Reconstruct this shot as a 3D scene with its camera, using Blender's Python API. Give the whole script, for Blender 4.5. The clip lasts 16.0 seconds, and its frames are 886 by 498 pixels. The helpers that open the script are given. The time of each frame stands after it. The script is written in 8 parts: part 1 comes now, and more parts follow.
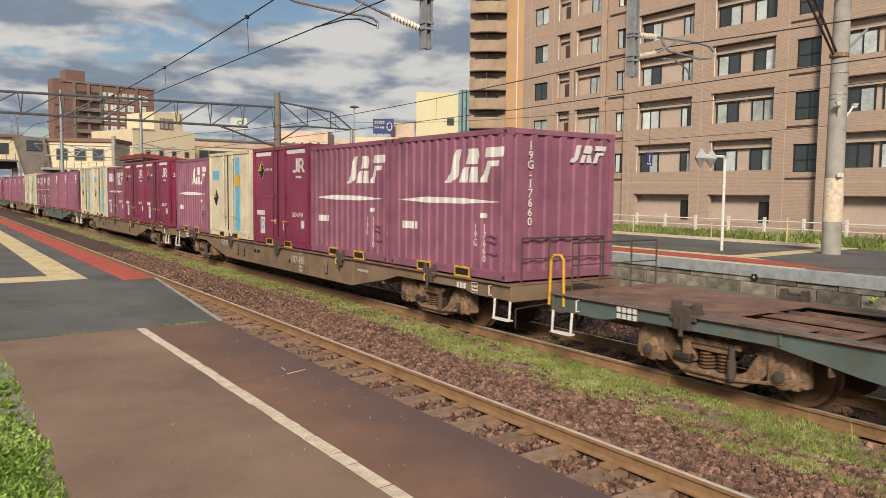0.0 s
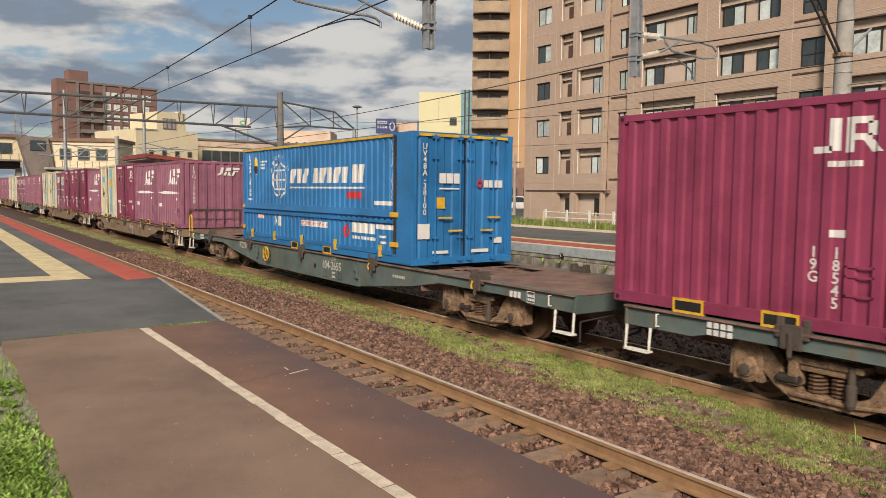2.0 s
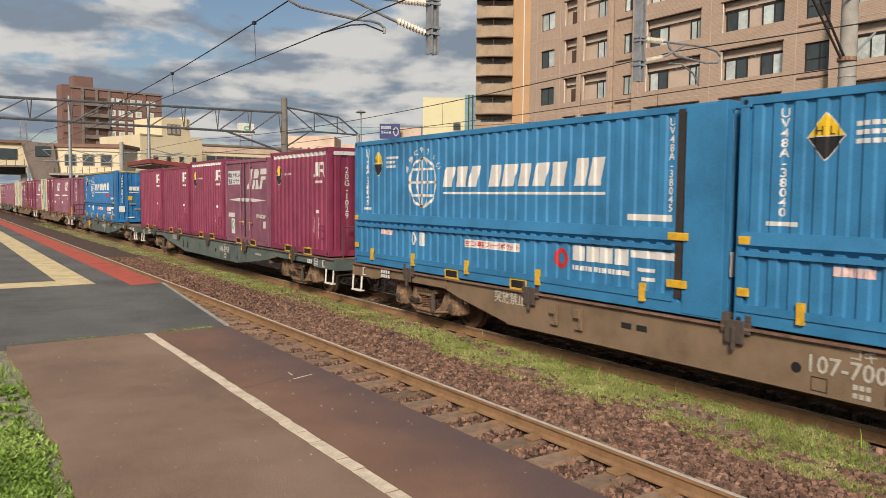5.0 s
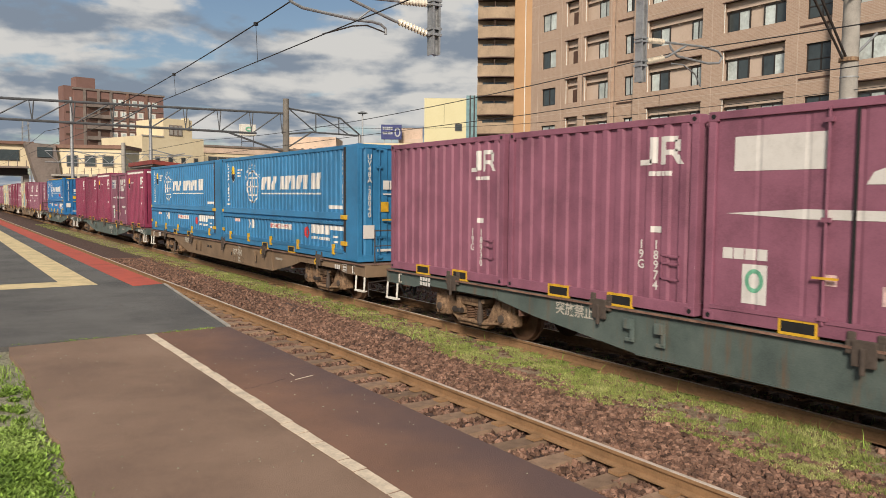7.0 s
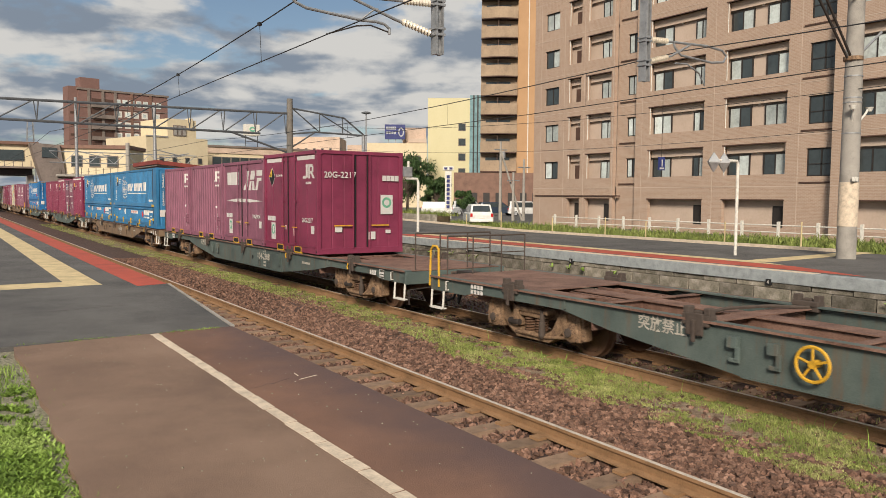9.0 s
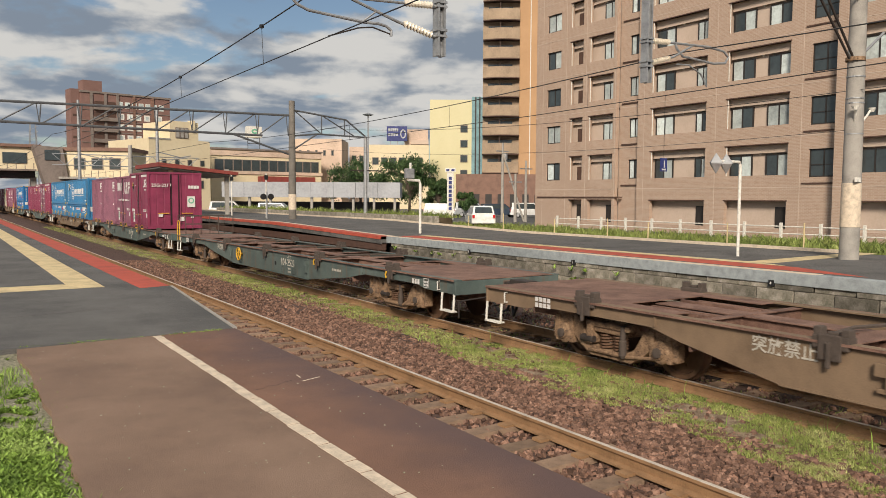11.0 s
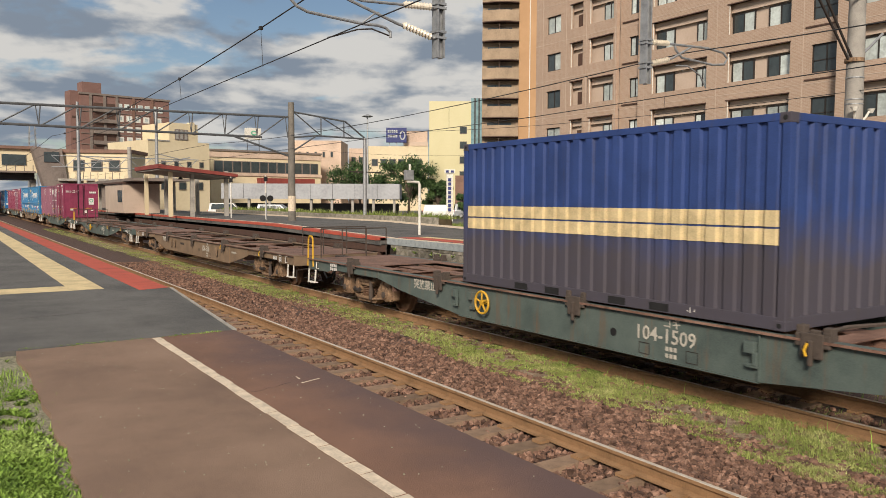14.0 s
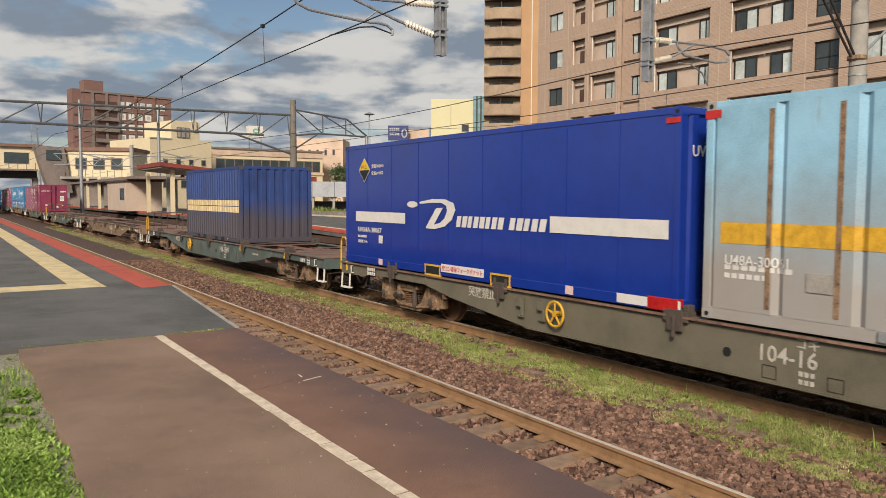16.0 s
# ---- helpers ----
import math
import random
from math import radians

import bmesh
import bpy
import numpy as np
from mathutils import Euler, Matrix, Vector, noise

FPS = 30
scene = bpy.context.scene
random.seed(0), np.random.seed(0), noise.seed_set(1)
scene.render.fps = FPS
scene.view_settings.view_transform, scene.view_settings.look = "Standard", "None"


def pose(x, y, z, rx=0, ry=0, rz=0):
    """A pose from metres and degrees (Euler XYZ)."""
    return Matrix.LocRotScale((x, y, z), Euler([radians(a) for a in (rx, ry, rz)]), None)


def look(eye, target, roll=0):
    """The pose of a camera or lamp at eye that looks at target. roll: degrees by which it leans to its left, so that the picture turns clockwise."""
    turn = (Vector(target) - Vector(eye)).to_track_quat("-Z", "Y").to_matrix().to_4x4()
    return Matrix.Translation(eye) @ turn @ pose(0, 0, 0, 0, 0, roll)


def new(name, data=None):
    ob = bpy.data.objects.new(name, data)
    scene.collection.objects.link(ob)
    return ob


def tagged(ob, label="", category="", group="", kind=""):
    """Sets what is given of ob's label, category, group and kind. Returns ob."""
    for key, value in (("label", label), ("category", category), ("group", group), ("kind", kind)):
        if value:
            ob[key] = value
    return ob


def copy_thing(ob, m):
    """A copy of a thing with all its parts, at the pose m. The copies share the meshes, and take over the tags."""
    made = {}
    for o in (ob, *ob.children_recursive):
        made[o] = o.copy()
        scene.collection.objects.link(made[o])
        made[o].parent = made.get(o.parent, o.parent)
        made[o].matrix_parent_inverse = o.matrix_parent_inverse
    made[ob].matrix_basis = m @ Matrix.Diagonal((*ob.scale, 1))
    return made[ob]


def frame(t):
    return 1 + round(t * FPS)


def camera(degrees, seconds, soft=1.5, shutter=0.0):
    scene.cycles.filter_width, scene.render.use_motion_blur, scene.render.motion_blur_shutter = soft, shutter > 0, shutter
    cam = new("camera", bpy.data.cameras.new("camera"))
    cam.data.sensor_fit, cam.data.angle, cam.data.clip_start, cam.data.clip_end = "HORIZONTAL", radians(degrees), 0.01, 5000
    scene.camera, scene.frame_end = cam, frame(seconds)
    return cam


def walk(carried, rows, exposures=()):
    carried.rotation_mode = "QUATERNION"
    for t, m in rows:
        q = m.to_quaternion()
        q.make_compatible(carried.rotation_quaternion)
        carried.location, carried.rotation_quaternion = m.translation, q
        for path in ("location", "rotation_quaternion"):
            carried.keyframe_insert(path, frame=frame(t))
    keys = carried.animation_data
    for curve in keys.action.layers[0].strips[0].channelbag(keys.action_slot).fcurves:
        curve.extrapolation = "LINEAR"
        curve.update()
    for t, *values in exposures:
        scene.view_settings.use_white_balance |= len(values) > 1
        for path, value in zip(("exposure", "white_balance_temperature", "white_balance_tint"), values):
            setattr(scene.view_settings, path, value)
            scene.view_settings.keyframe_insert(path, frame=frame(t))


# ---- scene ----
# The world: x across the tracks, y along them in the train's direction, z up from the rail heads.
EYE = Vector((0.0, 0.0, 2.475))
# seconds, heading to the right of the tracks, tilt down, lean (degrees)
TURNS = [(0.0, 34.335, 4.285, 0.60), (0.5, 34.268, 4.291, 0.638), (1.0, 34.206, 4.282, 0.640), (1.5, 34.185, 4.270, 0.610),
         (2.0, 34.135, 4.294, 0.607), (2.5, 34.096, 4.290, 0.600), (3.0, 34.039, 4.234, 0.560), (3.5, 33.985, 4.149, 0.550),
         (4.0, 33.943, 4.059, 0.540), (6.5, 33.731, 3.860, 0.490), (7.0, 33.720, 3.871, 0.480), (7.5, 33.686, 3.926, 0.455),
         (8.0, 33.634, 3.925, 0.445), (8.5, 33.536, 3.914, 0.437), (9.0, 33.440, 3.890, 0.420), (11.5, 33.275, 3.725, 0.280),
         (12.0, 33.369, 3.698, 0.235), (12.5, 33.371, 3.701, 0.240), (13.0, 33.382, 3.685, 0.233), (13.5, 33.343, 3.654, 0.225),
         (14.0, 33.314, 3.664, 0.230), (14.5, 33.246, 3.665, 0.220), (15.0, 33.202, 3.728, 0.220), (15.5, 33.180, 3.758, 0.205),
         (16.0, 33.172, 3.824, 0.210)]
EXPOSURE = -0.13


def heading(yaw, tilt):
    a, b = radians(yaw), radians(tilt)
    return Vector((math.sin(a) * math.cos(b), math.cos(a) * math.cos(b), -math.sin(b)))


cam = camera(60.22, 16.0, soft=0.7, shutter=0.08)
walk(cam, [(t, look(EYE, EYE + heading(yaw, tilt), lean)) for t, yaw, tilt, lean in TURNS],
     [(0.0, EXPOSURE), (16.0, EXPOSURE)])

# How far the train has come by each second.
TRAVEL = [(0.0, 0.0), (2.0, 19.17), (4.2, 40.27), (6.3, 60.34), (8.0, 76.55), (9.2, 87.93), (11.3, 107.75), (13.0, 123.71),
          (14.5, 137.79), (16.0, 151.85)]
TRAIN_X = 9.058
WAGON_PITCH = 20.58

# ---- daylight: broken cloud, a low soft sun behind the camera ----
SUN_ELEVATION, SUN_HEADING = 30.0, 222.0
world = bpy.data.worlds.new("sky")
scene.world = world
world.use_nodes = True


def link_world():
    nt = world.node_tree
    nodes, links = nt.nodes, nt.links
    nodes.clear()
    out = nodes.new("ShaderNodeOutputWorld")
    back = nodes.new("ShaderNodeBackground")
    back.inputs["Strength"].default_value = 1.0
    links.new(back.outputs[0], out.inputs[0])
    sky = nodes.new("ShaderNodeTexSky")
    sky.sky_type = "NISHITA"
    sky.sun_disc = False
    sky.sun_elevation = radians(SUN_ELEVATION)
    sky.sun_rotation = radians(SUN_HEADING)
    sky_level = nodes.new("ShaderNodeVectorMath")
    sky_level.operation = "SCALE"
    sky_level.inputs["Scale"].default_value = 0.085
    links.new(sky.outputs[0], sky_level.inputs[0])
    coord = nodes.new("ShaderNodeTexCoord")
    sep = nodes.new("ShaderNodeSeparateXYZ")
    links.new(coord.outputs["Generated"], sep.inputs[0])
    lift = nodes.new("ShaderNodeMath")
    lift.operation = "ADD"
    lift.inputs[1].default_value = 0.13
    links.new(sep.outputs[2], lift.inputs[0])
    floor_ = nodes.new("ShaderNodeMath")
    floor_.operation = "MAXIMUM"
    floor_.inputs[1].default_value = 0.06
    links.new(lift.outputs[0], floor_.inputs[0])
    flat = []
    for k in (0, 1):
        d = nodes.new("ShaderNodeMath")
        d.operation = "DIVIDE"
        links.new(sep.outputs[k], d.inputs[0])
        links.new(floor_.outputs[0], d.inputs[1])
        flat.append(d)
    comb = nodes.new("ShaderNodeCombineXYZ")
    links.new(flat[0].outputs[0], comb.inputs[0])
    links.new(flat[1].outputs[0], comb.inputs[1])

    def clouds(scale, detail, seed, low, high, billow):
        n = nodes.new("ShaderNodeTexNoise")
        n.noise_dimensions = "3D"
        n.inputs["Scale"].default_value = scale
        n.inputs["Detail"].default_value = detail
        n.inputs["Roughness"].default_value = 0.5
        n.inputs["Distortion"].default_value = 0.35
        m = nodes.new("ShaderNodeMapping")
        m.inputs["Location"].default_value = (seed, seed * 0.7, seed * 0.3)
        m.inputs["Rotation"].default_value = (0, 0, radians(20))
        links.new(comb.outputs[0], m.inputs[0])
        links.new(m.outputs[0], n.inputs["Vector"])
        r = nodes.new("ShaderNodeMapRange")
        r.interpolation_type = "SMOOTHSTEP"
        r.inputs["From Min"].default_value = low
        r.inputs["From Max"].default_value = high
        # small round billows on the broad layers
        puff = nodes.new("ShaderNodeTexNoise")
        puff.inputs["Scale"].default_value = 7.5
        puff.inputs["Detail"].default_value = 6
        puff.inputs["Roughness"].default_value = 0.58
        squash = nodes.new("ShaderNodeMapping")
        squash.inputs["Location"].default_value = (seed, 0, seed)
        squash.inputs["Scale"].default_value = (1.0, 1.0, 2.4)
        links.new(coord.outputs["Generated"], squash.inputs[0])
        links.new(squash.outputs[0], puff.inputs["Vector"])
        centred = nodes.new("ShaderNodeMath")
        centred.operation = "SUBTRACT"
        centred.inputs[1].default_value = 0.5
        links.new(puff.outputs[0], centred.inputs[0])
        both_ = nodes.new("ShaderNodeMath")
        both_.operation = "MULTIPLY_ADD"
        both_.inputs[1].default_value = billow
        links.new(centred.outputs[0], both_.inputs[0])
        links.new(n.outputs[0], both_.inputs[2])
        links.new(both_.outputs[0], r.inputs["Value"])
        return r

    cover = clouds(1.4, 4, 3.1, 0.33, 0.47, 0.7)
    tone = clouds(2.1, 3, 8.3, 0.37, 0.63, 0.95)
    cloud = nodes.new("ShaderNodeMix")
    cloud.data_type = "RGBA"
    cloud.inputs["A"].default_value = (0.245, 0.295, 0.365, 1)
    cloud.inputs["B"].default_value = (0.70, 0.685, 0.655, 1)
    links.new(tone.outputs[0], cloud.inputs["Factor"])
    both = nodes.new("ShaderNodeMix")
    both.data_type = "RGBA"
    links.new(cover.outputs[0], both.inputs["Factor"])
    links.new(sky_level.outputs[0], both.inputs["A"])
    links.new(cloud.outputs["Result"], both.inputs["B"])
    links.new(both.outputs["Result"], back.inputs[0])


link_world()
sun = new("sun", bpy.data.lights.new("sun", "SUN"))
sun.data.energy = 5.0
sun.data.angle = radians(14)
sun.data.color = (1.0, 0.875, 0.73)
a_, e_ = radians(SUN_HEADING), radians(SUN_ELEVATION)
toward = Vector((math.sin(a_) * math.cos(e_), math.cos(a_) * math.cos(e_), math.sin(e_)))
sun.matrix_world = look(toward * 50, (0, 0, 0))


# ---- materials ----
def surface(name, base, dark=None, light=None, rough=0.7, metal=0.0, scale=6.0, fine=60.0, bump=0.15, streak=0.0,
            rust=None, rust_amount=0.0, by_object=0.0, spec=0.4, coords="Object", by_island=0.0, film=None, grain=0.4):
    """A worn surface: two sizes of mottling between dark, base and light, optional upright streaks of rust or grime, fine relief."""
    m = bpy.data.materials.new(name)
    m.use_nodes = True
    nt = m.node_tree
    nodes, links = nt.nodes, nt.links
    b = nodes["Principled BSDF"]
    dark = dark or tuple(c * 0.72 for c in base)
    light = light or tuple(min(1, c * 1.22) for c in base)
    co = nodes.new("ShaderNodeTexCoord").outputs[coords]
    n1 = nodes.new("ShaderNodeTexNoise")
    n1.inputs["Scale"].default_value = scale
    n1.inputs["Detail"].default_value = 6
    n1.inputs["Roughness"].default_value = 0.65
    n2 = nodes.new("ShaderNodeTexNoise")
    n2.inputs["Scale"].default_value = fine
    n2.inputs["Detail"].default_value = 3
    links.new(co, n1.inputs["Vector"])
    links.new(co, n2.inputs["Vector"])
    mix = nodes.new("ShaderNodeMath")
    mix.operation = "MULTIPLY_ADD"
    links.new(n2.outputs[0], mix.inputs[0])
    mix.inputs[1].default_value = grain
    shift = nodes.new("ShaderNodeMath")
    shift.operation = "ADD"
    shift.inputs[1].default_value = 0.5 * (0.4 - grain)
    links.new(n1.outputs[0], shift.inputs[0])
    links.new(shift.outputs[0], mix.inputs[2])
    ramp = nodes.new("ShaderNodeValToRGB")
    el = ramp.color_ramp.elements
    el[0].position, el[0].color = 0.50, (*dark, 1)
    el[1].position, el[1].color = 0.92, (*light, 1)
    mid = el.new(0.70)
    mid.color = (*base, 1)
    links.new(mix.outputs[0], ramp.inputs[0])
    colour = ramp.outputs[0]
    if rust and rust_amount > 0:
        mp = nodes.new("ShaderNodeMapping")
        mp.inputs["Scale"].default_value = (5.0, 5.0, 0.55 if streak else 5.0)
        links.new(co, mp.inputs[0])
        n3 = nodes.new("ShaderNodeTexNoise")
        n3.inputs["Scale"].default_value = 1.0
        n3.inputs["Detail"].default_value = 8
        n3.inputs["Roughness"].default_value = 0.7
        links.new(mp.outputs[0], n3.inputs["Vector"])
        r = nodes.new("ShaderNodeMapRange")
        r.inputs["From Min"].default_value = 0.78 - 0.4 * rust_amount
        r.inputs["From Max"].default_value = 0.98 - 0.4 * rust_amount
        links.new(n3.outputs[0], r.inputs["Value"])
        mc = nodes.new("ShaderNodeMix")
        mc.data_type = "RGBA"
        links.new(r.outputs[0], mc.inputs["Factor"])
        links.new(colour, mc.inputs["A"])
        mc.inputs["B"].default_value = (*rust, 1)
        colour = mc.outputs["Result"]
    if by_object:
        oi = nodes.new("ShaderNodeObjectInfo")
        hs = nodes.new("ShaderNodeHueSaturation")
        mr = nodes.new("ShaderNodeMapRange")
        mr.inputs["To Min"].default_value = 1 - by_object
        mr.inputs["To Max"].default_value = 1 + by_object
        links.new(oi.outputs["Random"], mr.inputs["Value"])
        links.new(mr.outputs[0], hs.inputs["Value"])
        links.new(colour, hs.inputs["Color"])
        colour = hs.outputs[0]
    if by_island:
        gi = nodes.new("ShaderNodeNewGeometry")
        hs = nodes.new("ShaderNodeHueSaturation")
        mr = nodes.new("ShaderNodeMapRange")
        mr.inputs["To Min"].default_value = 1 - by_island
        mr.inputs["To Max"].default_value = 1 + by_island
        links.new(gi.outputs["Random Per Island"], mr.inputs["Value"])
        links.new(mr.outputs[0], hs.inputs["Value"])
        links.new(colour, hs.inputs["Color"])
        colour = hs.outputs[0]
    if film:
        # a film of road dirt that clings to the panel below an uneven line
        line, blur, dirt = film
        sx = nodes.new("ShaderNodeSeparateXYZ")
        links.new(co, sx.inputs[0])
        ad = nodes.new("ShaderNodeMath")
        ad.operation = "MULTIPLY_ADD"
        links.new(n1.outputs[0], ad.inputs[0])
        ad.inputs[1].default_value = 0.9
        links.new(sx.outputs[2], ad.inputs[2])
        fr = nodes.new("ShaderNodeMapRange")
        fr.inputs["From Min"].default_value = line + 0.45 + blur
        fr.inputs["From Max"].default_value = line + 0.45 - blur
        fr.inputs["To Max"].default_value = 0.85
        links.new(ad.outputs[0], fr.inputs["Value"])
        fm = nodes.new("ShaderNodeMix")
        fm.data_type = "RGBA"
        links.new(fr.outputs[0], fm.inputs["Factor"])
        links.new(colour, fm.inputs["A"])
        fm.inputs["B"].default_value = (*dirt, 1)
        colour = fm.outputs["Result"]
    links.new(colour, b.inputs["Base Color"])
    rr = nodes.new("ShaderNodeMapRange")
    rr.inputs["To Min"].default_value = max(0.02, rough - 0.12)
    rr.inputs["To Max"].default_value = min(1, rough + 0.12)
    links.new(n1.outputs[0], rr.inputs["Value"])
    links.new(rr.outputs[0], b.inputs["Roughness"])
    b.inputs["Metallic"].default_value = metal
    b.inputs["Specular IOR Level"].default_value = spec
    if bump:
        bp = nodes.new("ShaderNodeBump")
        bp.inputs["Strength"].default_value = bump
        bp.inputs["Distance"].default_value = 0.02
        links.new(mix.outputs[0], bp.inputs["Height"])
        links.new(bp.outputs[0], b.inputs["Normal"])
    return m


def glass_like(name, base, rough=0.08):
    m = surface(name, base, rough=rough, bump=0.02, scale=0.6, fine=4, spec=0.7)
    return m


def tile_cladding(name, one, other, joint):
    """Small upright-laid wall tiles in running bond with pale joints, on walls of any heading."""
    m = surface(name, one, rough=0.75, scale=0.35, fine=5, bump=0.0, grain=0.3, dark=tuple(c * 0.9 for c in one), light=tuple(c * 1.08 for c in one))
    nt = m.node_tree
    nodes, links = nt.nodes, nt.links
    b = nodes["Principled BSDF"]
    before = b.inputs["Base Color"].links[0].from_socket
    sep = nodes.new("ShaderNodeSeparateXYZ")
    links.new(nodes.new("ShaderNodeTexCoord").outputs["Object"], sep.inputs[0])
    along = nodes.new("ShaderNodeMath")
    along.operation = "ADD"
    links.new(sep.outputs[0], along.inputs[0])
    links.new(sep.outputs[1], along.inputs[1])
    flat = nodes.new("ShaderNodeCombineXYZ")
    links.new(along.outputs[0], flat.inputs[0])
    links.new(sep.outputs[2], flat.inputs[1])
    br = nodes.new("ShaderNodeTexBrick")
    br.inputs["Scale"].default_value = 1.0
    br.inputs["Brick Width"].default_value = 0.23
    br.inputs["Row Height"].default_value = 0.075
    br.inputs["Mortar Size"].default_value = 0.009
    br.inputs["Mortar Smooth"].default_value = 0.3
    br.inputs["Bias"].default_value = -0.2
    br.inputs["Color2"].default_value = (*other, 1)
    br.inputs["Mortar"].default_value = (*joint, 1)
    links.new(flat.outputs[0], br.inputs["Vector"])
    links.new(before, br.inputs["Color1"])
    links.new(br.outputs["Color"], b.inputs["Base Color"])
    bp = nodes.new("ShaderNodeBump")
    bp.inputs["Strength"].default_value = 0.3
    bp.inputs["Distance"].default_value = 0.01
    bp.invert = True
    links.new(br.outputs["Fac"], bp.inputs["Height"])
    links.new(bp.outputs[0], b.inputs["Normal"])
    return m


def stained_edge(name, x0, x1, rusty, dark):
    """Asphalt whose brake-dust stain turns from rust brown to dark plum between x0 and x1, along an uneven line."""
    m = surface(name, rusty, rough=0.85, scale=1.1, fine=170, bump=0.22, grain=0.9, dark=tuple(c * 0.75 for c in rusty), light=tuple(c * 1.2 for c in rusty))
    nt = m.node_tree
    nodes, links = nt.nodes, nt.links
    b = nodes["Principled BSDF"]
    before = b.inputs["Base Color"].links[0].from_socket
    co = nodes.new("ShaderNodeTexCoord").outputs["Object"]
    sep = nodes.new("ShaderNodeSeparateXYZ")
    links.new(co, sep.inputs[0])
    n = nodes.new("ShaderNodeTexNoise")
    n.inputs["Scale"].default_value = 1.3
    n.inputs["Detail"].default_value = 7
    n.inputs["Roughness"].default_value = 0.65
    links.new(co, n.inputs["Vector"])
    wob = nodes.new("ShaderNodeMath")
    wob.operation = "MULTIPLY_ADD"
    links.new(n.outputs[0], wob.inputs[0])
    wob.inputs[1].default_value = 1.3
    links.new(sep.outputs[0], wob.inputs[2])
    r = nodes.new("ShaderNodeMapRange")
    r.interpolation_type = "SMOOTHSTEP"
    r.inputs["From Min"].default_value = x0 + 0.65
    r.inputs["From Max"].default_value = x1 + 0.65
    r.inputs["To Max"].default_value = 0.9
    links.new(wob.outputs[0], r.inputs["Value"])
    mix = nodes.new("ShaderNodeMix")
    mix.data_type = "RGBA"
    links.new(r.outputs[0], mix.inputs["Factor"])
    links.new(before, mix.inputs["A"])
    mix.inputs["B"].default_value = (*dark, 1)
    links.new(mix.outputs["Result"], b.inputs["Base Color"])
    return m


